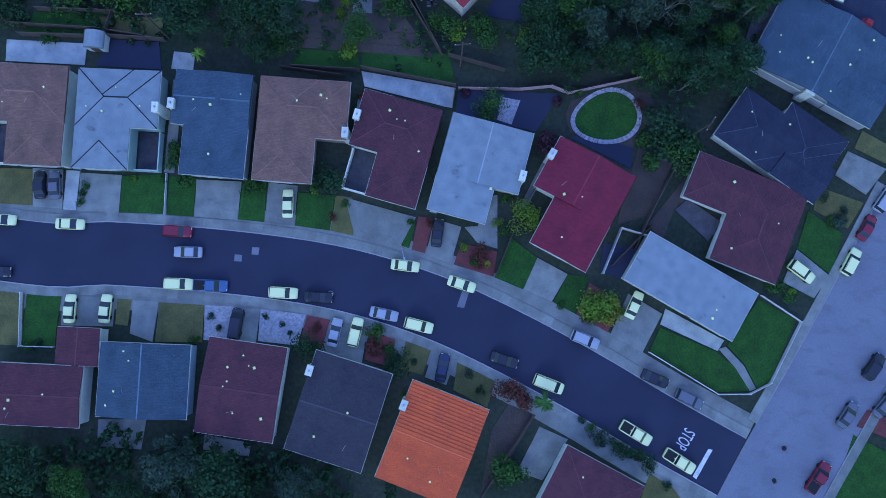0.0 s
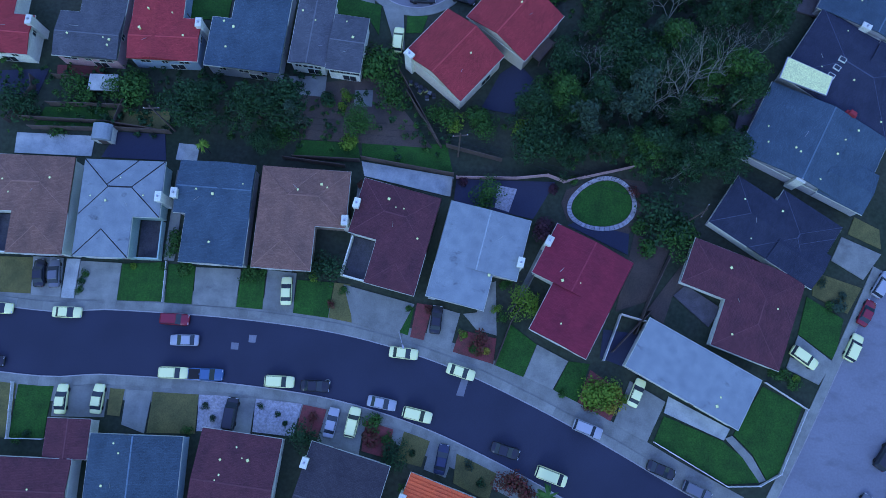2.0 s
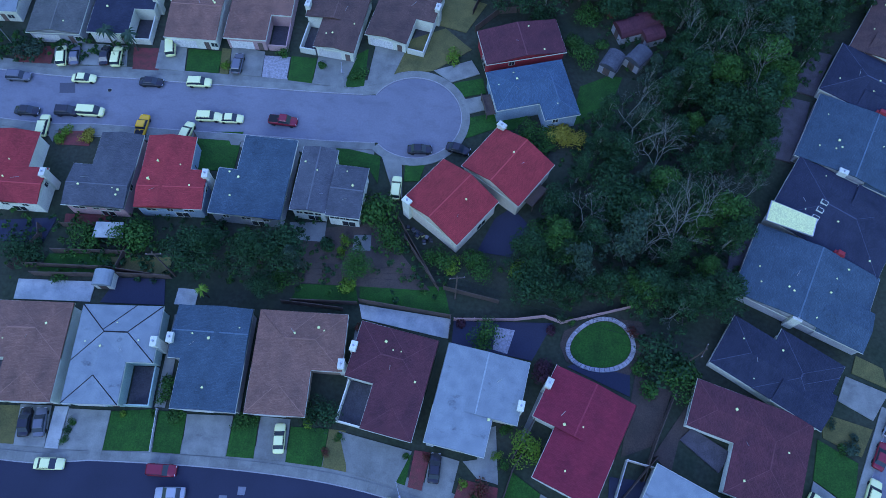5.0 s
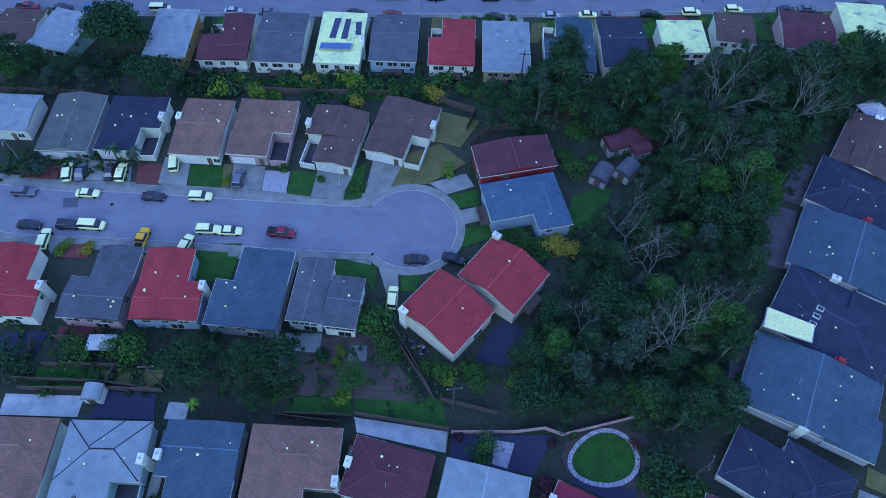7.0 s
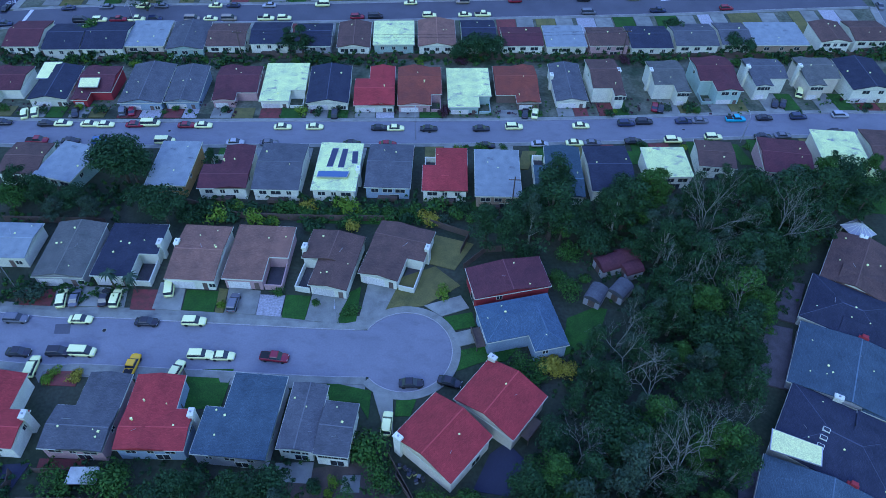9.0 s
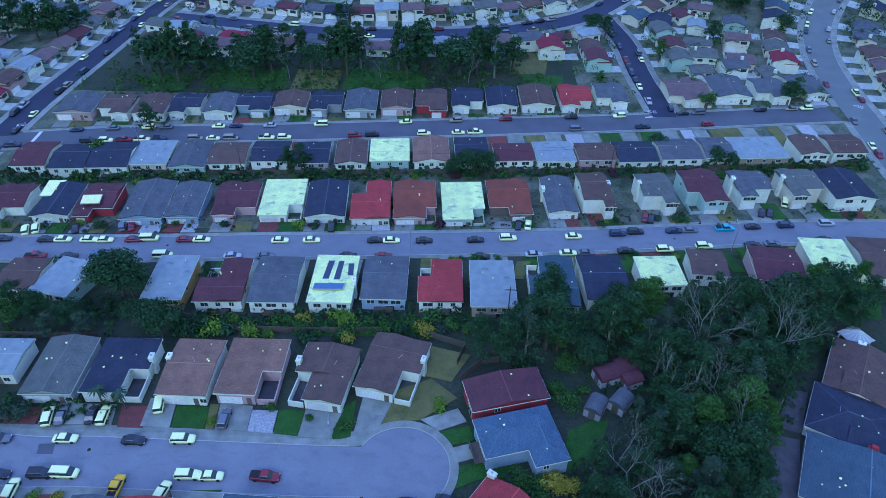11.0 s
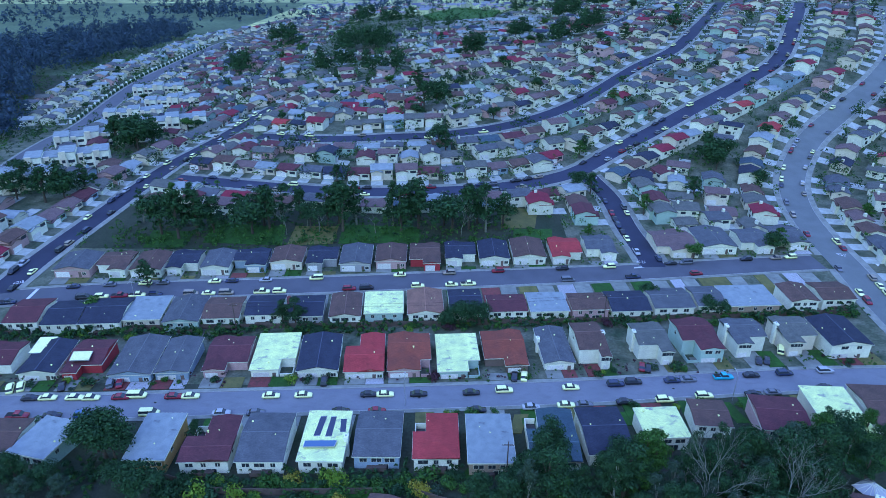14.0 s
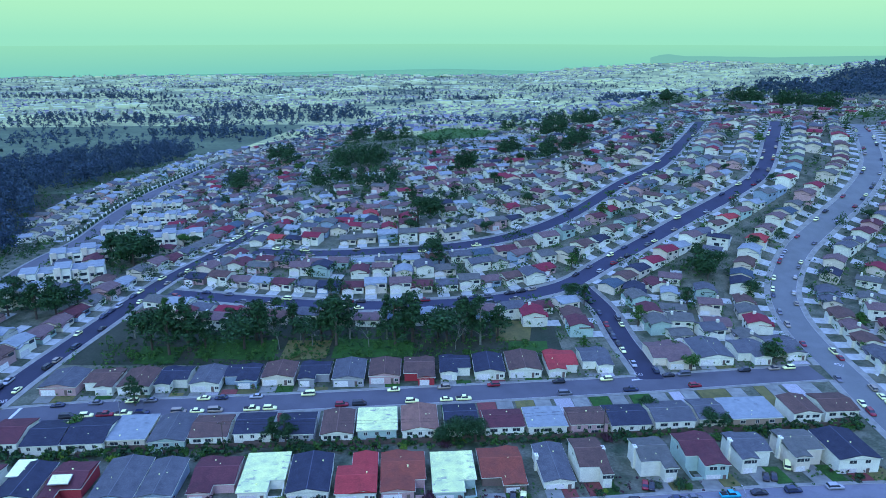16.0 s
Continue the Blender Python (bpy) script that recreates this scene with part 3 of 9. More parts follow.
    if eave > 4.1:
        window(h, (fl * 2 + fr) / 3, yf, eave - 1.6, 2.2, 1.2, "f")
        window(h, (fl + fr * 2) / 3 + 0.4, yf, eave - 1.6, 1.6, 1.2, "f")
    elif free1 - free0 > 3.2:
        window(h, dx + 1.5, yf, 0.95, 1.4, 1.2, "f")
    yb = Y - inset
    zb = eave - 1.75 if eave > 3.9 else 0.95
    bl, br = -X + inset + (nw if notch == "bl" else 0), X - inset - (nw if notch == "br" else 0)
    for k in range(3):
        window(h, bl + (br - bl) * (k + 0.7) / 3.4, yb, zb, rng.choice((1.2, 1.8, 2.4)), 1.2, "b")
    if eave > 3.9:
        window(h, bl + (br - bl) * 0.35, yb, 0.05, 2.4, 1.9, "b")
        window(h, -X + inset if notch != "fl" and notch != "bl" else -X + inset, Y * 0.35 if notch[:1] != "b" else -Y * 0.4, zb, 1.2, 1.2, "l")
    if eave >= 4.0 and rng.random() < 0.6 and y > 60:
        u0 = rng.uniform(bl + 0.5, br - 5.0)
        deck = part("balcony", Geo().box(u0, yb + 0.05, eave - 2.75, u0 + 4.5, yb + 1.9, eave - 2.6), WOOD, h, "wooden back balcony")
        part("rail", Geo().box(u0, yb + 1.84, eave - 2.6, u0 + 4.5, yb + 1.9, eave - 1.65), WOOD, deck)
        for u in (u0 + 0.1, u0 + 4.25):
            part("post", Geo().box(u, yb + 1.7, -1.0, u + 0.15, yb + 1.85, eave - 2.75), WOOD, deck)
    if notch and notch[0] == "f" and nd > 4.0 and court:
        wc = Geo()
        c0, c1 = (-X + inset, -X + nw) if notch[1] == "l" else (X - nw, X - inset)
        wc.box(c0, -Y + inset, -0.5, c1, -Y + inset + 0.2, 1.7)
        e0 = c0 if notch[1] == "l" else c1 - 0.2
        wc.box(e0, -Y + inset + 0.2, -0.5, e0 + 0.2, -Y + nd, 1.7)
        part("courtyard_wall", wc, WALL[wall], h)
        part("courtyard_floor", Geo().box(c0, -Y + inset, -0.3, c1, -Y + nd + 0.2, 0.12), DARK_TILE, h)
    return h


# ---- cars ----
def car_template(style, paint, simple=False):
    """style: sedan, suv, van or pickup. Front towards +x."""
    L, W = {"sedan": (4.6, 1.8), "suv": (4.7, 1.88), "van": (5.0, 1.95), "pickup": (5.5, 1.95)}[style]
    words = {"sedan": "sedan", "suv": "estate car", "van": "van", "pickup": "pickup truck"}[style]
    base = thing("pickup_truck" if style == "pickup" else "van" if style == "van" else "car", pose(0, 0, -200), f"{paint} {words} parked by the kerb".replace("suv ", ""), "car" if style != "pickup" else "truck", "parked cars")
    bm = bmesh.new()
    hl, hw = L / 2, W / 2
    belt = {"sedan": 0.88, "suv": 1.0, "van": 1.05, "pickup": 1.0}[style]
    # body as cross-sections along the length: x, half width, lower z, upper z
    secs = [(-hl, hw * 0.80, 0.42, belt - 0.12), (-hl + 0.12, hw * 0.93, 0.28, belt - 0.03), (-hl + 0.6, hw, 0.24, belt), (-hl * 0.3, hw, 0.22, belt + 0.02), (hl * 0.3, hw, 0.22, belt),
            (hl - 0.7, hw * 0.98, 0.24, belt - 0.08), (hl - 0.15, hw * 0.90, 0.28, belt - 0.2), (hl, hw * 0.74, 0.40, belt - 0.32)]
    rings = []
    for sx, sw, z0, z1 in secs:
        prof = [(-sw * 0.94, z0), (-sw, (z0 + z1) * 0.5), (-sw * 0.97, z1 - 0.1), (-sw * 0.86, z1), (0, z1 + 0.03), (sw * 0.86, z1), (sw * 0.97, z1 - 0.1), (sw, (z0 + z1) * 0.5), (sw * 0.94, z0)]
        rings.append([bm.verts.new((sx, py, pz)) for py, pz in prof])
    for a, b in zip(rings, rings[1:]):
        for i in range(len(a)):
            j = (i + 1) % len(a)
            bm.faces.new((a[i], b[i], b[j], a[j]))
    bm.faces.new(rings[0])
    bm.faces.new(rings[-1][::-1])
    bmesh.ops.recalc_face_normals(bm, faces=bm.faces)
    for f in bm.faces:
        f.smooth = True
    body = bpy.data.meshes.new("body")
    bm.to_mesh(body)
    bm.free()
    body.materials.append(PAINT[paint])
    part("body", body, None, base)
    tall = {"sedan": 1.43, "suv": 1.66, "van": 1.85, "pickup": 1.75}[style]
    g0, g1, r0, r1 = {"sedan": (-hl + 0.55, hl - 1.15, -hl + 1.25, hl - 2.0), "suv": (-hl + 0.1, hl - 1.2, -hl + 0.45, hl - 1.95), "van": (-hl + 0.08, hl - 0.75, -hl + 0.25, hl - 1.6),
                      "pickup": (-hl + 2.0, hl - 1.25, -hl + 2.25, hl - 1.95)}[style]
    tw = hw * 0.80
    part("glasshouse", Geo().hexa([(g0, -hw * 0.9, belt - 0.06), (g1, -hw * 0.9, belt - 0.06), (g1, hw * 0.9, belt - 0.06), (g0, hw * 0.9, belt - 0.06)],
                                  [(r0, -tw, tall - 0.05), (r1, -tw, tall - 0.05), (r1, tw, tall - 0.05), (r0, tw, tall - 0.05)]), GLASS, base, "dark window glass")
    part("car_roof", Geo().box(r0 - 0.08, -tw - 0.04, tall - 0.12, r1 + 0.08, tw + 0.04, tall, 0.12), PAINT[paint], base)
    if style == "pickup":
        part("load_bed", Geo().box(-hl + 0.15, -hw * 0.8, belt - 0.02, -hl + 1.9, hw * 0.8, belt + 0.045), TYRE, base, "dark open load bed")
    if simple:
        part("wheel_pair", Geo().tube((-hl * 0.6, -hw + 0.05, 0.33), (-hl * 0.6, hw - 0.05, 0.33), 0.33, 0.33, 8), TYRE, base)
        return base
    wheel = Geo().tube((0, -0.11, 0), (0, 0.11, 0), 0.33, 0.33, 12).mesh("wheel", TYRE)
    for wx in (-hl * 0.6, hl * 0.62):
        for wy in (-hw + 0.1, hw - 0.1):
            part("wheel", wheel, TYRE, base, "", pose(wx, wy, 0.33))
    for s in (-1, 1):
        part("headlight", Geo().box(hl - 0.28, s * hw * 0.62 - 0.2, belt - 0.36, hl - 0.06, s * hw * 0.62 + 0.2, belt - 0.2, 0.03), LAMP_W, base)
        part("tail_light", Geo().box(-hl - 0.01, s * hw * 0.66 - 0.14, belt - 0.32, -hl + 0.1, s * hw * 0.66 + 0.14, belt - 0.14, 0.02), LAMP_R, base)
    return base


CARS = {}


def car(style, paint, x, y, rot):
    key = (style, paint, y > 110)
    m = place(x, y, rot, 0.03)
    if on_street(Vector((x, y)), "") is False:
        m = place(x, y, rot, 0.15)
    if key not in CARS:
        CARS[key] = car_template(style, paint, key[2])
        CARS[key].matrix_basis = m
        return CARS[key]
    return copy_thing(CARS[key], m)


# ---- plants ----
def leaves(name, seed, lobes, count, size, mat, thin=0.55):
    """A crown of many small leaf clumps on the outer parts of some lobes (centre, radii)."""
    rs = np.random.RandomState(seed)
    weight = np.array([r[0] * r[2] for c, r in lobes])
    pick = rs.choice(len(lobes), count, p=weight / weight.sum())
    c = np.array([l[0] for l in lobes])[pick]
    r = np.array([l[1] for l in lobes])[pick]
    d = rs.normal(size=(count, 3))
    d /= np.linalg.norm(d, axis=1)[:, None]
    d[:, 2] = np.where(d[:, 2] < -0.3, -d[:, 2] * 0.6, d[:, 2])
    p = c + d * r * (0.35 + 0.85 * rs.rand(count, 1) ** 0.6)
    a = rs.normal(size=(count, 3)) + d * 0.2
    a -= d * (a * d).sum(1)[:, None] * 0.75
    a /= np.linalg.norm(a, axis=1)[:, None]
    b = np.cross(d + rs.normal(size=(count, 3)) * 0.45, a)
    b /= np.linalg.norm(b, axis=1)[:, None]
    s = size * (0.55 + 0.9 * rs.rand(count, 1))
    quad = np.stack([p - a * s, p - b * s * thin, p + a * s, p + b * s * thin], 1)
    quad += rs.normal(size=quad.shape) * size * 0.18
    me = bpy.data.meshes.new(name)
    me.vertices.add(count * 4)
    me.vertices.foreach_set("co", quad.reshape(-1).astype(np.float32))
    me.loops.add(count * 4)
    me.loops.foreach_set("vertex_index", np.arange(count * 4, dtype=np.int32))
    me.polygons.add(count)
    me.polygons.foreach_set("loop_start", np.arange(0, count * 4, 4, dtype=np.int32))
    me.update(calc_edges=True)
    me.materials.append(mat)
    return me


def limb(g, rng, p, way, length, r, depth, spread=0.75):
    q = p + way * length
    g.tube(p, q, r, r * 0.62, 5)
    if depth > 0:
        for _ in range(rng.choice((2, 3, 3))):
            turn = Vector((rng.gauss(0, 1), rng.gauss(0, 1), rng.gauss(0.25, 0.7))).normalized()
            limb(g, rng, q, (way + turn * spread).normalized(), length * rng.uniform(0.55, 0.85), r * 0.55, depth - 1, spread)


TREES = {}


def tree_template(kind, tone, seed, fine=1.0):
    """A unit tree of about 10 m: round, pine (layered, uneven), tall (eucalyptus), bush, palm or bare."""
    rng = random.Random(seed * 31 + len(kind))
    words = {"dark": "dark green", "green": "green", "lime": "bright yellow-green", "grey": "grey-green", "yellow": "yellow", "purple": "purple-leaved", "red": "reddish"}[tone]
    name = {"bush": "bush", "bare": "bare_tree", "palm": "palm_tree"}.get(kind, "tree")
    label = {"round": f"{words} broad-leaved garden tree", "pine": f"{words} pine with an uneven layered crown", "tall": f"tall {words} tree with a ragged crown", "bush": f"dense {words} rounded garden bush",
             "bare": "pale leafless tree with spreading branches", "palm": f"{words} palm tree with arching fronds"}[kind]
    if kind == "bush":
        lobes = [((rng.uniform(-1.6, 1.6), rng.uniform(-1.6, 1.6), rng.uniform(0.8, 1.8)), (rng.uniform(1.1, 1.9),) * 2 + (rng.uniform(1.0, 1.6),)) for _ in range(7)]
        return tagged(new("bush", leaves("bush", seed, lobes, int(1100 * fine), 0.21 / fine ** 0.5, LEAF[tone])), label, "bush", "trees and bushes")
    t = thing(name, pose(0, 0, -200), label, "bush" if kind == "bush" else "tree", "trees and bushes")
    trunk = Geo()
    if kind == "bare":
        p = Vector((0, 0, -0.5))
        limb(trunk, rng, p, Vector((0.05, 0.05, 1)).normalized(), 3.4, 0.14, 6, 0.6)
        part("trunk", trunk, PALE_BARK, t)
        return t
    if kind == "palm":
        trunk.tube((0, 0, -0.5), (0.2, 0, 7.5), 0.25, 0.18, 7)
        part("trunk", trunk, BARK, t)
        fr = Geo()
        for k in range(26):
            a, up = rng.uniform(0, 6.28), rng.uniform(-0.3, 0.9)
            pts = [Vector((0.2, 0, 7.5)) + Vector((math.cos(a), math.sin(a), 0)) * s * 2.6 + Vector((0, 0, up * s * 2.2 - 2.2 * s * s)) for s in (0, 0.35, 0.7, 1)]
            side = Vector((-math.sin(a), math.cos(a), 0)) * 0.3
            for (p, q), (w0, w1) in zip(zip(pts, pts[1:]), ((0.5, 1), (1, 0.8), (0.8, 0.1))):
                fr.add([tuple(p - side * w0), tuple(p + side * w0), tuple(q + side * w1), tuple(q - side * w1)], [(0, 1, 2, 3)])
        part("crown", fr, LEAF[tone], t)
        return t
    lobes = []
    if kind == "round":
        lobes = [((rng.uniform(-2.6, 2.6), rng.uniform(-2.6, 2.6), rng.uniform(4.5, 8.0)), (rng.uniform(1.4, 2.4),) * 2 + (rng.uniform(1.1, 1.9),)) for _ in range(12)]
        trunk.tube((0, 0, -0.5), (0.1, 0.1, 4.2), 0.28, 0.18, 7)
        me = leaves("crown", seed, lobes, int(3600 * fine), 0.21 / fine ** 0.5, LEAF[tone])
    elif kind == "pine":
        for k in range(38):
            a, up = rng.uniform(0, 6.28), rng.uniform(0.0, 1.0)
            s = (1.0 - up * 0.75) * rng.uniform(0.8, 4.4)
            lobes.append(((math.cos(a) * s, math.sin(a) * s, 3.6 + up * 6.8 - s * 0.2), (rng.uniform(0.55, 1.25),) * 2 + (rng.uniform(0.3, 0.6),)))
        trunk.tube((0, 0, -0.5), (0.3, 0.1, 9.0), 0.32, 0.1, 7)
        me = leaves("crown", seed, lobes, int(4300 * fine), 0.2 / fine ** 0.5, LEAF[tone], 0.4)
    else:
        for k in range(30):
            a, up = rng.uniform(0, 6.28), rng.uniform(0.0, 1.0)
            s = (1.1 - up * 0.7) * rng.uniform(0.2, 2.6)
            lobes.append(((math.cos(a) * s, math.sin(a) * s, 3.0 + up * 9.0), (rng.uniform(0.45, 0.95),) * 2 + (rng.uniform(0.4, 0.9),)))
        trunk.tube((0, 0, -0.5), (0.2, 0.3, 10.5), 0.26, 0.07, 7)
        me = leaves("crown", seed, lobes, int(3200 * fine), 0.19 / fine ** 0.5, LEAF[tone], 0.4)
    for c, r in lobes[:14]:
        z = min(c[2] * 0.75, 8)
        trunk.tube((0.1, 0.05, z * 0.8), c, 0.06, 0.02, 5)
    part("trunk", trunk, PALE_BARK if kind == "tall" else BARK, t)
    part("crown", me, None, t)
    return t


PLANTED = [0]


def tree(kind, tone, x, y, size, wide=1.0, sink=0.0):
    """size: the height in metres over ten for trees; for a bush the width over five."""
    PLANTED[0] += 1
    far = 2 if y > 190 else 1 if kind == "bush" and (size < 0.75 or y > 100) else 0
    key = (kind, tone, PLANTED[0] * 7 % 3, far)
    rng = random.Random(PLANTED[0])
    m = place(x, y, rng.uniform(0, 360), -sink)
    scale = Matrix.Diagonal((size * wide, size * wide, size, 1))
    if key not in TREES:
        TREES[key] = tree_template(kind, tone, key[2] + 5, (1.0, 0.4, 0.45)[far])
        TREES[key].matrix_basis = m @ scale
        return TREES[key]
    keep = TREES[key].scale.copy()
    TREES[key].scale = (size * wide, size * wide, size)
    t = copy_thing(TREES[key], m)
    TREES[key].scale = keep
    return t


# ---- fences, poles, sheds ----
def fence(*xy, high=1.8, label="weathered wooden board fence", mat=None, gap=3.8):
    f = thing("fence", pose(0, 0, 0), label, "fence", "garden fences")
    pts = [(xy[i], xy[i + 1]) for i in range(0, len(xy), 2)]
    for a, b in zip(pts, pts[1:]):
        a, b = Vector(a), Vector(b)
        n = max(1, round((b - a).length / gap))
        side = Vector((-(b - a).y, (b - a).x)).normalized() * 0.04
        for k in range(n):
            p, q = a.lerp(b, k / n), a.lerp(b, (k + 1) / n)
            zp, zq = ground_z(*p), ground_z(*q)
            part("panel", Geo().hexa([(*(p - side), zp - 0.2), (*(q - side), zq - 0.2), (*(q + side), zq - 0.2), (*(p + side), zp - 0.2)],
                                     [(*(p - side), zp + high), (*(q - side), zq + high), (*(q + side), zq + high), (*(p + side), zp + high)]), mat or WOOD, f)
            part("post", Geo().box(p.x - 0.07, p.y - 0.07, zp - 0.3, p.x + 0.07, p.y + 0.07, zp + high + 0.12), mat or WOOD, f)
    return f


def panel(name, label, category, mat, high, *xy):
    """A flat panel that lies on a roof; corners in order, anticlockwise from above."""
    pts = [(xy[i], xy[i + 1]) for i in range(0, len(xy), 2)]
    c = Vector((sum(p[0] for p in pts) / 4, sum(p[1] for p in pts) / 4))
    z = ground_z(*c) + high
    t = thing(name, pose(c.x, c.y, z), label, category)
    q = [(p[0] - c.x, p[1] - c.y) for p in pts]
    part("frame", Geo().hexa([(*p, -0.25) for p in q], [(*p, 0.05) for p in q]), METAL, t)
    part("sheet", Geo().hexa([(p[0] * 0.96, p[1] * 0.96, 0.0) for p in q], [(p[0] * 0.96, p[1] * 0.96, 0.07) for p in q]), mat, t)
    return t


def cable(p, q, sag=0.8):
    """A sagging overhead wire."""
    p, q = Vector(p), Vector(q)
    g = Geo()
    pts = [p.lerp(q, k / 8) - Vector((0, 0, sag * 4 * (k / 8) * (1 - k / 8))) for k in range(9)]
    v, f = [], []
    for k, c in enumerate(pts):
        v += [(c.x, c.y, c.z + 0.025), (c.x + 0.02, c.y + 0.02, c.z - 0.02), (c.x - 0.02, c.y - 0.02, c.z - 0.02)]
        if k:
            f += [(3 * k - 3 + i, 3 * k - 3 + (i + 1) % 3, 3 * k + (i + 1) % 3, 3 * k + i) for i in range(3)]
    g.add(v, f)
    return tagged(part("cable", g, TYRE), "thin dark overhead power cable between poles", "cable", "overhead cables")


def utility_pole(x, y, high=11.0, rot=0.0):
    p = thing("utility_pole", place(x, y, rot), "grey wooden utility pole with a crossarm", "utility pole")
    part("pole", Geo().tube((0, 0, -0.5), (0, 0, high), 0.17, 0.11, 8), WOOD, p)
    part("crossarm", Geo().box(-1.3, -0.08, high - 1.0, 1.3, 0.08, high - 0.82), WOOD, p)
    for u in (-1.1, 1.1):
        part("insulator", Geo().tube((u, 0, high - 0.82), (u, 0, high - 0.6), 0.06, 0.04), LAMP_W, p)
    return p


def manhole_cover(x, y):
    m = thing("manhole_cover", place(x, y, 0, 0.02), "round dark iron manhole cover in the road", "manhole cover")
    part("ring", Geo().tube((0, 0, -0.1), (0, 0, 0.012), 0.5, 0.5, 20), CONCRETE, m)
    part("lid", Geo().tube((0, 0, -0.1), (0, 0, 0.024), 0.36, 0.36, 20), TYRE, m)
    return m


def street_lamp(x, y, rot, high=8.0):
    p = thing("street_lamp", place(x, y, rot), "grey steel street lamp with a curved arm", "street lamp")
    part("pole", Geo().tube((0, 0, -0.3), (0, 0, high), 0.11, 0.07, 8), METAL, p)
    part("arm", Geo().tube((0, 0, high - 0.1), (1.0, 0, high + 0.4), 0.05, 0.045).tube((1.0, 0, high + 0.4), (2.0, 0, high + 0.45), 0.045, 0.04), METAL, p)
    part("lamp_head", Geo().box(1.9, -0.14, high + 0.36, 2.55, 0.14, high + 0.52, 0.04), METAL, p)
    return p


def shed(x, y, rot, w, d, roof="red", wall="white", high=2.0, barrel=True):
    s = thing("garden_shed", place(x, y, rot), f"small {wall} garden shed with a curved {roof} roof", "shed", "garden sheds")
    part("wall", Geo().box(-w / 2, -d / 2, -0.3, w / 2, d / 2, high), WALL[wall], s)
    g = Geo()
    n = 8
    arc = [(-math.cos(math.pi * i / n) * (w / 2 + 0.15), high + math.sin(math.pi * i / n) * w * 0.34) for i in range(n + 1)]
    k = n + 1
    g.add([(u, -d / 2 - 0.1, z) for u, z in arc] + [(u, d / 2 + 0.1, z) for u, z in arc],
          [(i, i + 1, k + i + 1, k + i) for i in range(n)] + [tuple(range(n, -1, -1)), tuple(range(k, 2 * k)), (0, k, 2 * k - 1, n)])
    part("roof", g, ROOF[roof], s)
    part("shed_door", Geo().box(-0.7, -d / 2 - 0.04, 0.05, 0.7, -d / 2 + 0.05, 1.9), WOOD, s)
    return s


# ---- streets and land ----


street("near", [(-140.0, 8.5), (-70.5, 1.8), (-52.4, 2.4), (-33.2, 2.4), (-15.7, 1.1), (-0.7, -2.2), (12.4, -7.0), (25.6, -12.9), (36.4, -18.3), (50.0, -24.6)], 10.1, ASPHALT, "dark asphalt residential street")
street("side", [(50.7, -39.6), (58.1, -24.0), (65.8, -9.1), (72.7, 5.1), (79.7, 20.1)], 15, OLD_ROAD, "wide pale concrete street", level=0.012)
street("close", [(-180.0, 82.0), (-88.7, 73.2), (-66.4, 72.9), (-38.6, 72.5), (-22.1, 72.3), (-7.4, 72.8)], 10.5, OLD_ROAD, "pale concrete cul-de-sac street")
street("middle", [(-220.0, 142.0), (-118.7, 137.9), (-45.8, 142.0), (28.9, 147.6), (118.0, 156.7), (260.0, 158.0)], 10.5, OLD_ROAD, "pale concrete residential street")
street("north", [(-250.0, 195.0), (-172.0, 198.3), (-117.7, 206.4), (-59.6, 211.3), (0.2, 217.4), (62.3, 223.8), (116.4, 230.9), (143.1, 234.1)], 11, MID_ROAD, "grey residential street across the slope")
street("west", [(-155.2, 183.8), (-155.4, 210.1), (-153.8, 239.3), (-149.0, 280.5), (-141.3, 329.9), (-126.3, 377.5), (-113.1, 445.2)], 9.5, ASPHALT, "dark asphalt street climbing away", level=0.02, pave=2.4)
street("crescent", [(-132.6, 313.2), (-88.8, 302.9), (-48.0, 296.5), (-1.0, 298.1), (31.0, 304.6), (59.8, 317.7), (87.5, 343.2), (134.5, 381.6), (178.2, 413.3), (206.7, 441.2), (242.9, 510.0), (284.3, 594.4)], 9, ASPHALT, "dark asphalt crescent below the hill", level=0.03, pave=2.4)
street("link", [(76.9, 228.6), (76.4, 240.1), (74.6, 262.8), (73.0, 292.2), (66.6, 316.3)], 9, ASPHALT, "short dark asphalt link street", level=0.04, pave=2.4)
street("second", [(-106.3, 370.9), (-69.4, 360.9), (-32.2, 360.8), (1.9, 364.5), (37.1, 375.5), (72.7, 398.2), (116.2, 441.8), (148.6, 466.4), (181.4, 520.8), (231.0, 624.9)], 9, ASPHALT, "dark asphalt street on the hill", level=0.05, pave=2.4)
street("third", [(-107.6, 448.2), (-86.0, 473.0), (-58.4, 485.0), (-22.6, 500.7), (6.9, 518.6), (51.3, 534.3), (98.1, 551.6), (124.9, 581.6), (166.0, 645.3), (207.3, 699.0), (236.0, 726.0)], 9, ASPHALT, "dark asphalt street on the hill", level=0.06, pave=2.4)
street("east", [(145.1, 179.8), (147.5, 203.2), (149.9, 230.2), (151.8, 258.4), (156.2, 288.2), (166.3, 317.0), (187.6, 349.4), (215.3, 375.9), (248.1, 405.6), (278.8, 443.2), (302.2, 491.6), (341.0, 574.8)], 11.5, HILL_ROAD, "wide pale curving street on the hill", level=0.07, pave=2.6)
street("top", [(222.0, 745.0), (261.9, 696.2), (334.2, 671.9), (366.7, 633.1)], 8, ASPHALT, "dark street along the hilltop", level=0.08, pave=4.0)
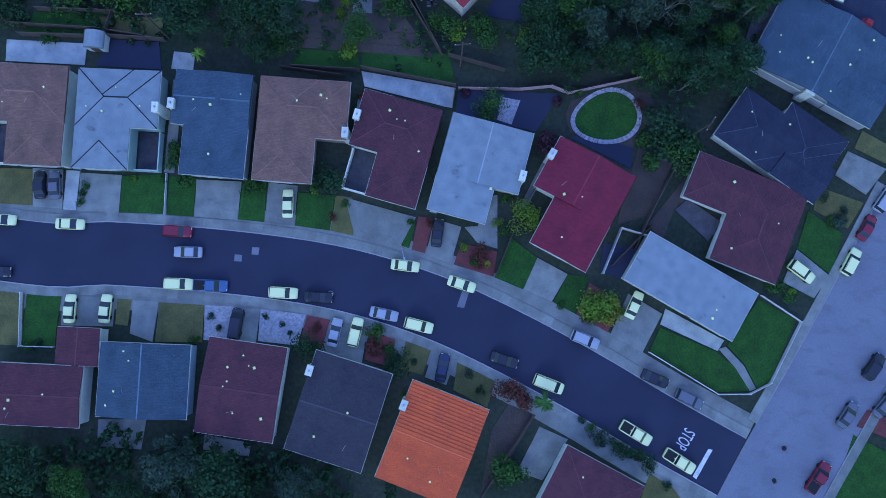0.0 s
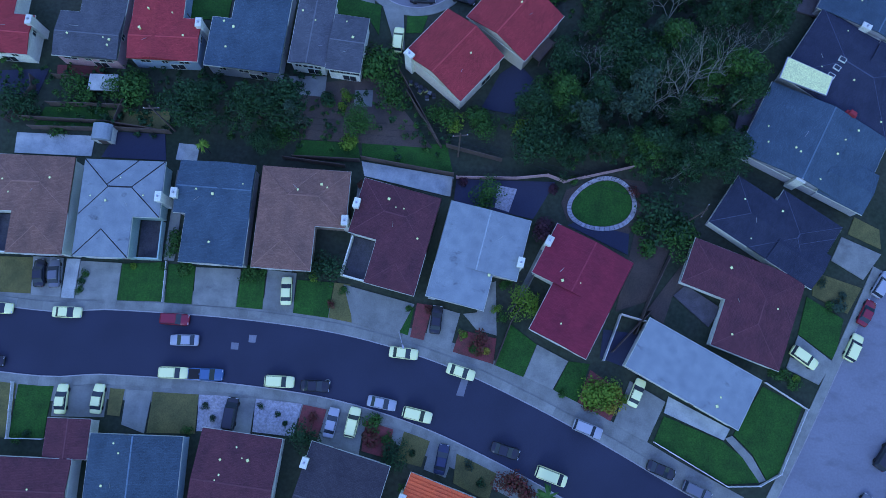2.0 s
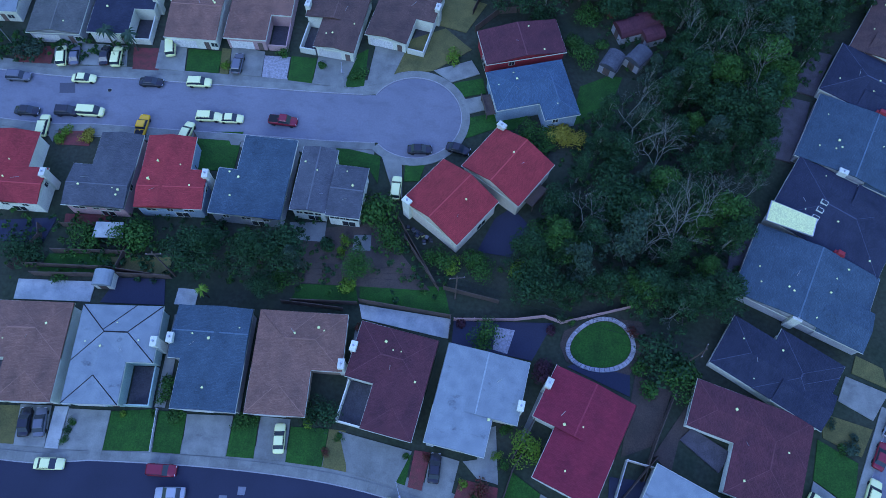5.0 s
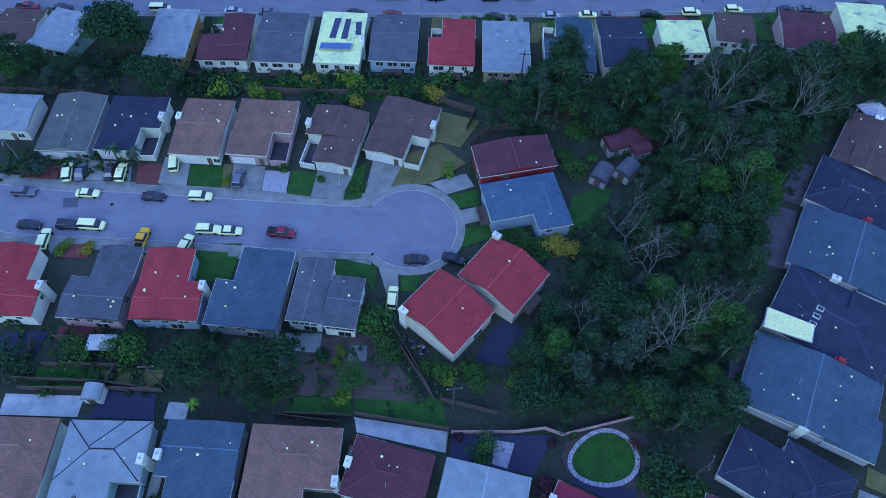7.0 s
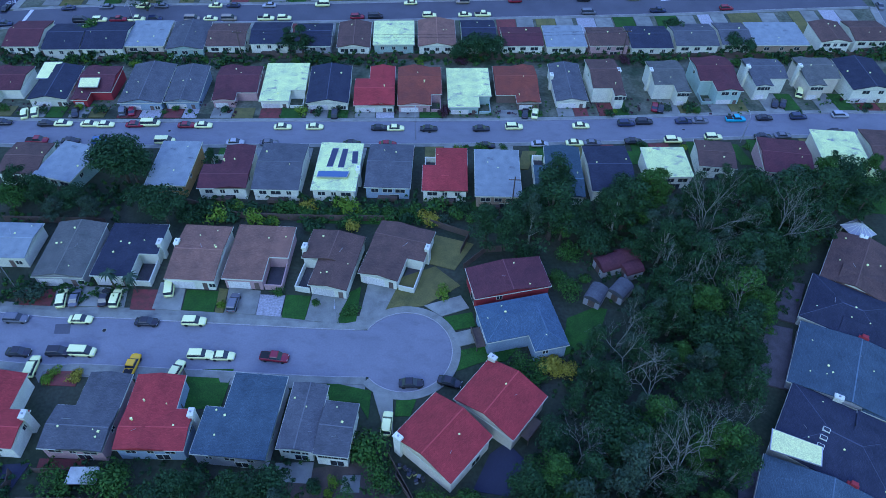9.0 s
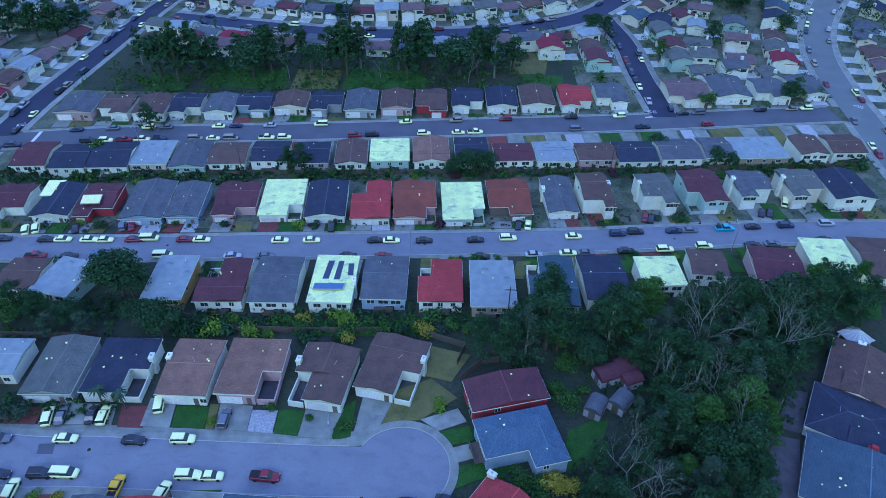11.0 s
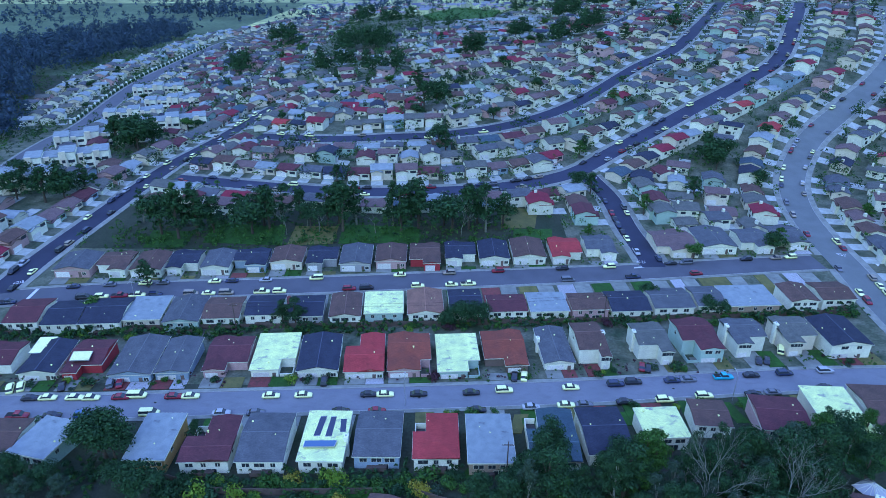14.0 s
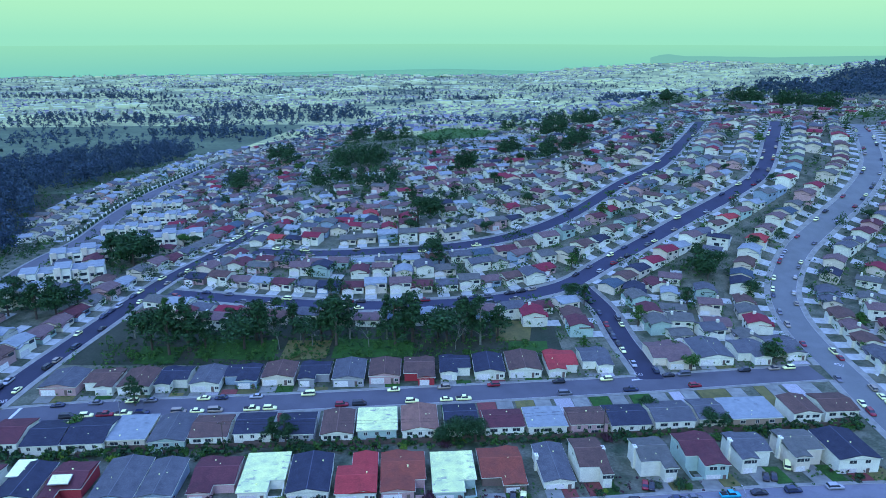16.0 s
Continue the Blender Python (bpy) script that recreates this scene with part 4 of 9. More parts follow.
street("main", [(-220.8, 289.1), (-225.4, 329.5), (-239.0, 390.0), (-255.3, 448.6), (-268.2, 523.1), (-275.6, 615.2), (-271.0, 706.8), (-264.1, 833.7), (-244.0, 916.5), (-215.6, 997.7), (-150.0, 1075.0)], 13.5, MID_ROAD, "broad grey through road", level=0.05)

BULB, RB = (-8.3, 73.3), 8.9


def land(name, mat, xs, ys, lower):
    g = Geo()
    n = len(xs)
    g.v = [(x, y, ground_z(x, y) - lower) for y in ys for x in xs]
    g.f = [(j * n + i, j * n + i + 1, (j + 1) * n + i + 1, (j + 1) * n + i) for j in range(len(ys) - 1) for i in range(n - 1)]
    return part(name, g, mat)


def spaced(fine0, fine1, step, end0, end1, growth=1.25):
    v, s = list(np.arange(fine0, fine1 + 0.01, step)), step
    while v[-1] < end1:
        s *= growth
        v.append(min(end1, v[-1] + s))
    s = step
    while v[0] > end0:
        s *= growth
        v.insert(0, max(end0, v[0] - s))
    return [float(a) for a in v]


SHORE = 3800.0
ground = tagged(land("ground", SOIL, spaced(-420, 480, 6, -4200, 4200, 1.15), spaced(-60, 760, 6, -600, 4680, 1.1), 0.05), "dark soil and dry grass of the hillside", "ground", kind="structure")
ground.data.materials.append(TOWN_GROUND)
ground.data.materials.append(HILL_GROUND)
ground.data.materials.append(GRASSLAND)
for face in ground.data.polygons:
    if face.center.x < -290 and 640 < face.center.y < 1500 and face.center.x < -0.2 * face.center.y:
        face.material_index = 3
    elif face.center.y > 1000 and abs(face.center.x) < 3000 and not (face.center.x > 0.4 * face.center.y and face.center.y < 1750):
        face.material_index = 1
    elif 150 < face.center.y <= 1000 and not (-150 < face.center.x < 48 and 238 < face.center.y < 284) and face.center.x > -300:
        face.material_index = 2
ROUNDS.append((Vector(BULB), RB + 0.3))
build_streets()
ROUNDS.clear()
# round end of the cul-de-sac
disc = Geo()
bx, by = BULB
rim = [(bx + RB * math.cos(a), by + RB * math.sin(a)) for a in (2 * math.pi * i / 40 for i in range(40))]
disc.add([(x, y, ground_z(x, y) + 0.03) for x, y in rim] + [(x, y, ground_z(x, y) - 0.5) for x, y in rim], [tuple(range(40))] + [(i, 40 + i, 40 + (i + 1) % 40, (i + 1) % 40) for i in range(40)])
tagged(part("road", disc, OLD_ROAD), "round turning circle of pale concrete", "road", kind="structure")
for r0, r1, top, mat, name in ((RB, RB + 0.17, 0.156, KERB, "kerb"), (RB + 0.175, RB + 1.7, 0.137, CONCRETE, "pavement")):
    g = Geo()
    angles = [math.radians(a) for a in range(-180, 181, 5)]
    lines = [[None if on_street(Vector((bx + (RB + 0.6) * math.cos(a), by + (RB + 0.6) * math.sin(a))), '', 0.2) else (bx + r * math.cos(a), by + r * math.sin(a)) for a in angles] for r in (r0, r1)]
    strip(g, lines[0], lines[1], -0.4, top)
    tagged(part(name, g, mat), f"{name} round the turning circle", name, kind="structure")
# the bay, and a glowing wall for its hazy far side
WATER = material("bay_water", (0.03, 0.09, 0.08), 0.06, (0.025, 0.08, 0.07), 0.002, 0.02, 0.6, 0, 0, 0, 0.6)
water = Geo()
water.add([(-4300, SHORE - 20, -97.0), (4300, SHORE - 20, -97.0), (4300, 4685, -97.0), (-4300, 4685, -97.0)], [(0, 1, 2, 3)])
tagged(part("water", water, WATER), "pale calm water of the bay", "water", kind="structure")
# upright wall that glows: far water and haze as emission, paler upwards
HAZE = bpy.data.materials.new("glowing_bay_haze")
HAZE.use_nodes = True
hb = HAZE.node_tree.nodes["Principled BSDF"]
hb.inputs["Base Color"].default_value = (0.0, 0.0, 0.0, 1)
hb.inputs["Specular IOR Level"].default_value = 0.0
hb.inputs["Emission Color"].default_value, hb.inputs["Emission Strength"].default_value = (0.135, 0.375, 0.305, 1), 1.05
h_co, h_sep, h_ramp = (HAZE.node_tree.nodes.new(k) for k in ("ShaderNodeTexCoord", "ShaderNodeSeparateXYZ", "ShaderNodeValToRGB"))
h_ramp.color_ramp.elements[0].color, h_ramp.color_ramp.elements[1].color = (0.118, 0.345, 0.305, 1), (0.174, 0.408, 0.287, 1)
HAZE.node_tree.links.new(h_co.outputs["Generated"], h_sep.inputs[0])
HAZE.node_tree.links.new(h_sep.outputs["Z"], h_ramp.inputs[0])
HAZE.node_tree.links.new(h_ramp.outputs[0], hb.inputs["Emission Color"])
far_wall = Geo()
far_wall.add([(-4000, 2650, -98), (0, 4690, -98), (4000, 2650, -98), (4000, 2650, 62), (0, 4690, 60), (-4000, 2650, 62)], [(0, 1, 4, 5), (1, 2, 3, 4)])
tagged(part("backdrop", far_wall, HAZE), "glowing backdrop wall for the hazy far water of the bay", "backdrop", kind="structure")


# backdrop strip of low coast; its haze is an even glow, not lit land
COAST = bpy.data.materials.new("glowing_coast_haze")
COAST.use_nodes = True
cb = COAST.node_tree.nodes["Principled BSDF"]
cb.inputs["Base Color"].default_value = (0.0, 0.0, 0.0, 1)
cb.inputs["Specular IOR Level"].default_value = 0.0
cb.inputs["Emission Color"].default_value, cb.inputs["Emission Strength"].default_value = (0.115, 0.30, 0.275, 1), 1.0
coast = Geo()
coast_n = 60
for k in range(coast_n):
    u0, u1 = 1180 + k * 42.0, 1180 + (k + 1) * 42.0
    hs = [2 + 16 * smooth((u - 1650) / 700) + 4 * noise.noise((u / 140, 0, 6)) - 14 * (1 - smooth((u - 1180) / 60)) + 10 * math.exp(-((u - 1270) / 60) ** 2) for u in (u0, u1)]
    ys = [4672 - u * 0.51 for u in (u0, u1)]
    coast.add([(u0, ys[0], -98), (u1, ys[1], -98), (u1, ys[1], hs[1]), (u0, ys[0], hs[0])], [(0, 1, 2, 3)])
tagged(part("backdrop", coast, COAST), "low glowing backdrop coast in haze blue across the bay", "backdrop", kind="structure")


def oval_lawn(x, y):
    """A drop-shaped lawn edged with pale stones."""
    def outline(grow, n):
        return [(x + (5.0 + grow) * math.cos(a) * (1 - 0.12 * math.sin(a)) - 0.12 * math.sin(a), y + (3.9 + grow) * math.sin(a) * (1 + 0.1 * math.cos(a)) + 0.75 * math.cos(a)) for a in (2 * math.pi * i / n for i in range(n))]
    pts = outline(0, 40)
    slab("lawn", *[c for p in pts for c in p])
    edge = thing("stone_edging", pose(0, 0, 0), "ring of pale stone blocks round the lawn", "edging")
    inner, outer = outline(0.05, 46), outline(0.85, 46)
    for i in range(46):
        j = (i + 1) % 46
        a, b, c, d = Vector(inner[i]), Vector(inner[j]), Vector(outer[j]), Vector(outer[i])
        m = (a + b + c + d) / 4
        q = [m + (p - m) * 0.93 for p in (d, c, b, a)]
        part("stone", Geo().hexa([(*p, -0.1) for p in q], [(*(m + (p - m) * 0.95), 0.24) for p in q]), GRAVEL, edge)


def stop_marking(x, y, turn):
    """The word on the asphalt before the junction."""
    cu = bpy.data.curves.new("stop_word", "FONT")
    cu.body, cu.size, cu.align_x, cu.align_y = "STOP", 1.9, "CENTER", "CENTER"
    t = new("stop_word", cu)
    me = bpy.data.meshes.new_from_object(t)
    bpy.data.objects.remove(t)
    me.materials.append(MARK)
    ob = new("road_word", me)
    ob.matrix_basis = pose(x, y, ground_z(x, y) + (0.045 if y < 100 else 0.14), 0, 0, turn) @ Matrix.Diagonal((0.75, 1.5, 1, 1))
    return tagged(ob, "white painted stop word on dark asphalt", "road marking", kind="structure")

# ---- things ----

# houses on the north side of the near street
house(-67.2, 23.2, 1.4, 13.7, 16.1, 3.8, "tan", "hip", "white", "fl", 4.8, 6.8, vents=5)
house(-52.2, 23.5, 1.8, 13.0, 16.0, 3.8, "light", "hip", "mint", "fr", 4.3, 6.7, chimney='r0.62', slope=0.16, garage=0)
house(-37.5, 23.9, -0.5, 12.2, 16.7, 3.8, "blue", "gx", "grey", "fl", 2.0, 7.9, chimney='l0.65', slope=0.12, court=False)
house(-23.0, 23.9, 0.0, 14.3, 16.7, 3.8, "tan", "hip", "tan", "fr", 4.9, 7.3, chimney='r0.5', slope=0.18, court=False)
house(-8.8, 22.1, -11.5, 12.9, 16.4, 3.8, "maroon", "hip", "white", "fl", 4.7, 7.1, chimney='l0.72', slope=0.16)
house(5.8, 19.6, -10.8, 13.3, 16.0, 3.8, "light", "gy", "cream", "fr", 3.9, 5.9, chimney='r0.55', slope=0.06, court=False)
house(20.7, 15.5, -24.5, 13.6, 17.2, 3.8, "wine", "gy", "white", "fl", 3.7, 8.2, chimney='l0.8', slope=0.14, court=False)
house(40.1, 3.9, -26.0, 19.4, 8.6, 3.6, "light", "flat", "white", vents=2)
house(47.3, 15.4, 72.1, 15.5, 18.7, 2.8, "maroon", "hip", "white", "bl", 7.7, 7.5, slope=0.18)
house(53.8, 28.8, 58.7, 11.8, 18.4, 2.8, "navy", "hip", "white", "br", 2.3, 7.4, slope=0.2, wings=[(-6.0, -10.0, 0.6, -1.5, "y", 0.25)])
house(60.5, 42.8, 65.1, 14.2, 21.4, 2.8, "blue", "gx", "grey", slope=0.16, vents=9, chimney='l0.5', wings=[(-7.4, -11.4, 0.2, -3.4, "y", 0.55)])
house(67.8, 56.3, 58.6, 15.4, 20.6, 2.8, "navy", "hip", "white", slope=0.2, skylight=3, brick='l0.36', wings=[(-0.6, -11.2, 7.9, -0.8, "y", 0.3)])
house(74.9, 70.4, 63.8, 15.4, 21.5, 2.8, "blue", "gx", "grey", slope=0.12, chimney='l0.6', vents=6, wings=[(-7.9, -11.4, -0.6, -2.0, "y", 0.4)])
house(79.0, 84.7, 60.2, 12.9, 16.7, 2.8, "navy", "hip", "white", slope=0.24, brick='l0.3', wings=[(-6.6, -9.2, 0.4, 1.0, "y", 0.2)])
house(85.8, 97.1, 59.2, 15.8, 13.2, 2.8, "brown", "gx", "white", slope=0.22, chimney='r0.6', wings=[(-8.0, -7.6, 0.0, 3.4, "y", 0.3)])

# houses on the south side of the near street
house(-60.8, -20.3, -178.6, 15.3, 9.4, 3.8, "maroon", "gx", "white", slope=0.14)
house(-54.7, -12.5, -178.5, 6.6, 5.9, 3.4, "maroon", "gy", "white", vents=0, slope=0.1)
house(-43.9, -16.9, -178.2, 13.9, 11.4, 3.8, "blue", "gy", "blue", slope=0.22)
house(-28.8, -17.2, 175.8, 12.2, 14.7, 3.8, "maroon", "gx", "white", slope=0.14, vents=8)
house(-13.5, -19.4, 166.5, 12.4, 15.8, 3.8, "dark", "gx", "white", chimney='r0.2', slope=0.12, vents=2)
house(1.3, -23.2, 162.7, 12.7, 15.8, 3.8, "orange", "gx", "white", chimney='r0.25', slope=0.14, vents=2)
house(26.1, -29.8, 156.1, 13.4, 11.1, 3.8, "maroon", "hip", "white", slope=0.16)

# houses on the south side of the cul-de-sac
house(-77.9, 55.7, 179.2, 12.8, 14.2, 4.0, "red", "gx", "white", "fl", 3.6, 7.1, chimney='l0.6', slope=0.18, court=False)
house(-61.9, 56.1, 178.9, 10.9, 14.8, 4.0, "slate", "gx", "pink", "fr", 3.3, 6.7, slope=0.18, court=False)
house(-49.3, 56.4, -178.6, 11.8, 14.3, 4.0, "red", "gx", "blue", "fl", 3.2, 6.6, chimney='l0.55', slope=0.18, court=False)
house(-35.3, 56.5, 177.0, 12.7, 15.9, 4.0, "blue", "flat", "grey", "fr", 3.2, 7.1, court=False)
house(-24.6, 56.6, 176.2, 6.3, 12.7, 4.0, "slate", "gy", "white", slope=0.2, vents=2)
house(-18.5, 54.5, 175.9, 5.9, 10.0, 4.2, "slate", "gx", "white", slope=0.15, vents=2)
house(-0.5, 53.7, -128.2, 11.0, 12.8, 4.6, "red", "gx", "cream", slope=0.32, vents=1, chimney='r0.1')
house(9.4, 61.4, -125.9, 10.7, 12.6, 4.6, "red", "gx", "cream", slope=0.32, vents=1, chimney='l0.06')

# houses at the end of the cul-de-sac
house(13.6, 77.3, 105.6, 12.6, 14.9, 4.2, "azure", "hip", "blue", "bl", 3.8, 8.2, slope=0.3)
house(11.4, 89.1, 104.9, 8.1, 15.8, 4.2, "maroon", "gx", "red", slope=0.12, vents=2)

# houses on the north side of the cul-de-sac
house(-94.6, 95.0, 0.9, 12.6, 10.0, 3.3, "light", "gx", "white", slope=0.15)
house(-79.8, 93.1, 1.2, 10.4, 15.3, 3.3, "olive", "gy", "grey", slope=0.2)
house(-67.2, 93.5, 0.4, 11.9, 14.7, 3.3, "navy", "flat", "white", "fr", 3.9, 6.2, chimney='r0.6')
house(-52.8, 93.6, -1.1, 10.2, 15.1, 3.3, "tan", "gx", "white", slope=0.12, chimney='l0.6')
house(-40.2, 94.1, -0.9, 12.3, 15.1, 3.3, "tan", "flat", "pink", "fr", 4.0, 6.3)
house(-25.5, 93.0, -8.5, 11.6, 14.9, 3.3, "brown", "gy", "white", "fl", 3.5, 6.7, slope=0.16, chimney='l0.6')
house(-11.5, 95.8, -13.1, 12.2, 15.5, 3.3, "brown", "gx", "white", "fr", 3.7, 6.5, slope=0.16, chimney='r0.62')

# houses on the south side of the middle street
house(-102.1, 121.6, -179.3, 9.4, 11.4, 4.2, "brown", "gx", "white", slope=0.16)
house(-91.8, 120.9, 166.9, 10.0, 12.6, 4.2, "light", "flat", "mint", slope=0.16)
house(-66.7, 121.7, -179.2, 9.4, 15.7, 4.2, "light", "flat", "ochre", slope=0.16)
house(-53.9, 121.2, -177.1, 11.3, 15.1, 4.2, "maroon", "gx", "white", "fr", 4.1, 6.8, slope=0.16)
house(-41.4, 122.1, -179.0, 10.9, 16.4, 4.2, "slate", "gx", "white", slope=0.16)
house(-27.9, 122.7, 179.8, 10.3, 16.9, 4.2, "white", "flat", "white", slope=0.16, chimney='l0.6')
house(-15.7, 123.8, -179.6, 10.7, 15.5, 4.2, "slate", "gx", "blue", slope=0.16)
house(-2.5, 123.2, -178.5, 10.6, 15.2, 4.2, "red", "hip", "white", "fr", 3.0, 6.4, slope=0.16)
house(9.9, 122.4, -179.0, 10.7, 16.4, 4.2, "light", "flat", "tan", slope=0.16)
house(24.3, 124.1, -179.8, 11.5, 17.7, 4.2, "teal", "gx", "white", "fr", 2.9, 7.1, slope=0.16)
house(36.7, 126.0, -176.8, 10.6, 16.2, 4.2, "navy", "gx", "white", slope=0.16)
house(51.1, 129.1, -176.6, 10.6, 10.9, 4.2, "white", "flat", "white", slope=0.16)
house(63.9, 133.4, 175.9, 9.1, 10.0, 4.2, "brown", "gx", "white", slope=0.16)
house(81.1, 133.5, 174.1, 11.9, 13.2, 4.2, "maroon", "gx", "pink", slope=0.16)
house(95.9, 135.6, 178.0, 11.3, 17.5, 4.2, "white", "flat", "cream", slope=0.16)
house(108.5, 137.4, 177.6, 10.7, 16.5, 4.2, "brown", "gx", "white", slope=0.16)

# houses on the north side of the middle street
house(-125.6, 157.7, 3.8, 10.4, 15.1, 3.3, "maroon", "gx", "white", slope=0.2, notch='fr', nw=5.5, nd=3.6)
house(-111.9, 158.4, 3.8, 10.5, 15.7, 3.3, "navy", "gy", "white", slope=0.2)
house(-100.6, 159.0, 3.8, 9.9, 16.0, 3.3, "maroon", "gx", "red", slope=0.2, notch='fr', nw=5.5, nd=3.6)
house(-86.7, 159.7, 3.8, 11.8, 18.5, 3.3, "slate", "gy", "blue", slope=0.2)
house(-75.7, 160.2, 3.8, 9.4, 17.0, 3.3, "slate", "gy", "blue", slope=0.2)
house(-61.9, 161.5, 3.8, 11.9, 16.4, 3.3, "maroon", "gx", "pink", slope=0.2, notch='fr', nw=5.5, nd=3.6)
house(-48.9, 162.9, 3.8, 12.1, 18.1, 3.3, "white", "flat", "white", slope=0.2, notch='fr', nw=4.0, nd=5.0)
house(-36.3, 162.6, 3.8, 11.6, 17.6, 3.3, "navy", "gy", "white", slope=0.2)
house(-23.5, 162.7, 3.8, 11.2, 18.5, 3.3, "red", "gx", "white", slope=0.2, notch='bl', nw=4.0, nd=6.0)
house(-11.0, 163.4, 3.8, 12.3, 18.2, 3.3, "rust", "gx", "pink", slope=0.2, notch='fr', nw=3.0, nd=5.0)
house(2.8, 163.3, 3.8, 12.1, 18.5, 3.3, "white", "flat", "mint", slope=0.2, notch='fr', nw=3.5, nd=5.0)
house(16.2, 166.2, 3.8, 12.2, 17.7, 3.3, "rust", "gx", "brown", slope=0.2, notch='fl', nw=5.5, nd=3.6)
house(31.0, 168.3, 3.8, 9.0, 18.2, 3.3, "slate", "gy", "white", slope=0.2, chimney='l0.6')
house(41.3, 168.2, 3.8, 8.6, 17.8, 5.4, "brown", "gx", "white", slope=0.2, chimney='r0.6', notch='fl', nw=5.5, nd=3.6)
house(59.4, 169.9, 3.8, 9.5, 15.4, 5.4, "olive", "gx", "white", slope=0.2, chimney='l0.6', notch='fl', nw=5.5, nd=3.6)
house(73.6, 172.2, 3.8, 10.9, 16.7, 5.4, "maroon", "gx", "mint", slope=0.2, notch='fl', nw=3.5, nd=5.0)
house(88.7, 174.2, 3.8, 10.6, 13.6, 5.4, "slate", "gx", "white", slope=0.2, chimney='l0.6', notch='fr', nw=5.5, nd=3.6)
house(104.1, 175.6, 3.8, 10.6, 14.3, 5.4, "olive", "gx", "cream", slope=0.2, chimney='l0.6', notch='fr', nw=5.5, nd=3.6)
house(116.8, 175.1, 3.8, 12.6, 15.5, 5.4, "navy", "gy", "white", slope=0.2)

# houses on the south side of the north street
house(-132.2, 185.0, 184.0, 10.7, 14.6, 4.2, "maroon", "gx", "white", slope=0.2)
house(-119.7, 184.0, 184.0, 11.2, 14.5, 4.2, "navy", "gx", "white", slope=0.2)
house(-107.7, 185.6, 184.0, 12.6, 15.3, 4.2, "navy", "gx", "white", slope=0.2)
house(-95.8, 187.5, 184.0, 11.9, 14.6, 4.2, "light", "flat", "cream", slope=0.2)
house(-83.3, 187.1, 184.0, 11.3, 15.6, 4.2, "slate", "gy", "mint", slope=0.2)
house(-71.5, 188.4, 184.0, 11.8, 13.1, 4.2, "brown", "gx", "white", slope=0.2)
house(-58.7, 190.4, 184.0, 11.9, 12.4, 4.2, "navy", "gx", "white", slope=0.2)
house(-45.3, 190.2, 184.0, 11.1, 13.0, 4.2, "navy", "gx", "grey", slope=0.2)
house(-32.9, 191.1, 183.9, 10.2, 14.5, 4.2, "brown", "gy", "white", slope=0.2)
house(-20.8, 193.0, 183.9, 12.6, 13.8, 4.2, "white", "flat", "mint", slope=0.2)
house(-7.5, 193.9, 183.9, 11.7, 15.2, 4.2, "tan", "gy", "white", slope=0.2)
house(5.5, 195.5, 183.9, 10.8, 13.8, 4.2, "navy", "gx", "white", slope=0.2)
house(19.0, 193.5, 183.9, 12.7, 10.8, 4.2, "maroon", "gx", "white", slope=0.2)
house(32.3, 194.4, 183.9, 12.7, 12.2, 4.2, "light", "flat", "white", slope=0.2)
house(45.7, 195.3, 183.9, 12.3, 10.7, 4.2, "brown", "gx", "pink", slope=0.2)
house(58.7, 195.8, 183.9, 13.1, 12.8, 4.2, "navy", "gx", "white", slope=0.2)
house(73.2, 198.2, 183.9, 13.6, 12.9, 4.2, "slate", "gx", "white", slope=0.2)
house(85.9, 199.8, 183.8, 9.8, 12.9, 4.2, "slate", "gx", "white", slope=0.2)
house(99.9, 200.4, 183.8, 16.9, 13.5, 4.2, "light", "flat", "tan", slope=0.2)
house(117.7, 203.0, 183.8, 9.9, 12.1, 4.2, "brown", "gy", "white", slope=0.2)
house(129.7, 204.5, 183.8, 11.8, 12.1, 4.2, "brown", "gx", "white", slope=0.2)

# houses on the north side of the north street
house(-135.5, 223.0, 2.0, 13.2, 13.9, 3.3, "slate", "gy", "pink", slope=0.2)
house(-121.9, 223.3, 2.0, 11.6, 14.3, 3.3, "brown", "gx", "white", slope=0.2, notch='fl', nw=5.0, nd=3.6)
house(-109.1, 223.7, 2.0, 11.6, 14.3, 3.3, "brown", "gy", "white", slope=0.2)
house(-97.0, 225.2, 2.0, 10.9, 14.0, 3.3, "navy", "gx", "white", slope=0.2, notch='fr', nw=5.0, nd=3.6)
house(-84.8, 225.7, 2.0, 10.7, 14.0, 3.3, "slate", "gy", "white", slope=0.2)
house(-73.0, 227.4, 2.0, 12.6, 13.2, 3.3, "navy", "gx", "blue", slope=0.2, notch='fl', nw=5.0, nd=3.6)
house(-59.9, 229.7, 2.0, 12.1, 12.5, 3.3, "brown", "gy", "cream", slope=0.2)
house(-46.9, 229.5, 2.0, 11.3, 13.8, 3.3, "navy", "gx", "grey", slope=0.2, notch='fr', nw=5.0, nd=3.6)
house(-34.4, 230.4, 2.0, 11.7, 15.7, 3.3, "slate", "gy", "grey", slope=0.2)
house(-21.5, 231.8, 2.0, 11.6, 14.0, 3.3, "brown", "gy", "pink", slope=0.2)
house(-8.8, 231.8, 2.0, 11.5, 16.7, 3.3, "brown", "gx", "red", slope=0.2, notch='fl', nw=5.0, nd=3.6)
house(4.4, 234.6, 2.0, 11.7, 14.2, 3.3, "navy", "gx", "white", slope=0.2, notch='fr', nw=5.0, nd=3.6)
house(17.0, 235.5, 2.0, 11.5, 15.2, 3.3, "navy", "gy", "white", slope=0.2)
house(30.2, 237.2, 2.0, 12.6, 15.8, 3.3, "brown", "gy", "white", slope=0.2)
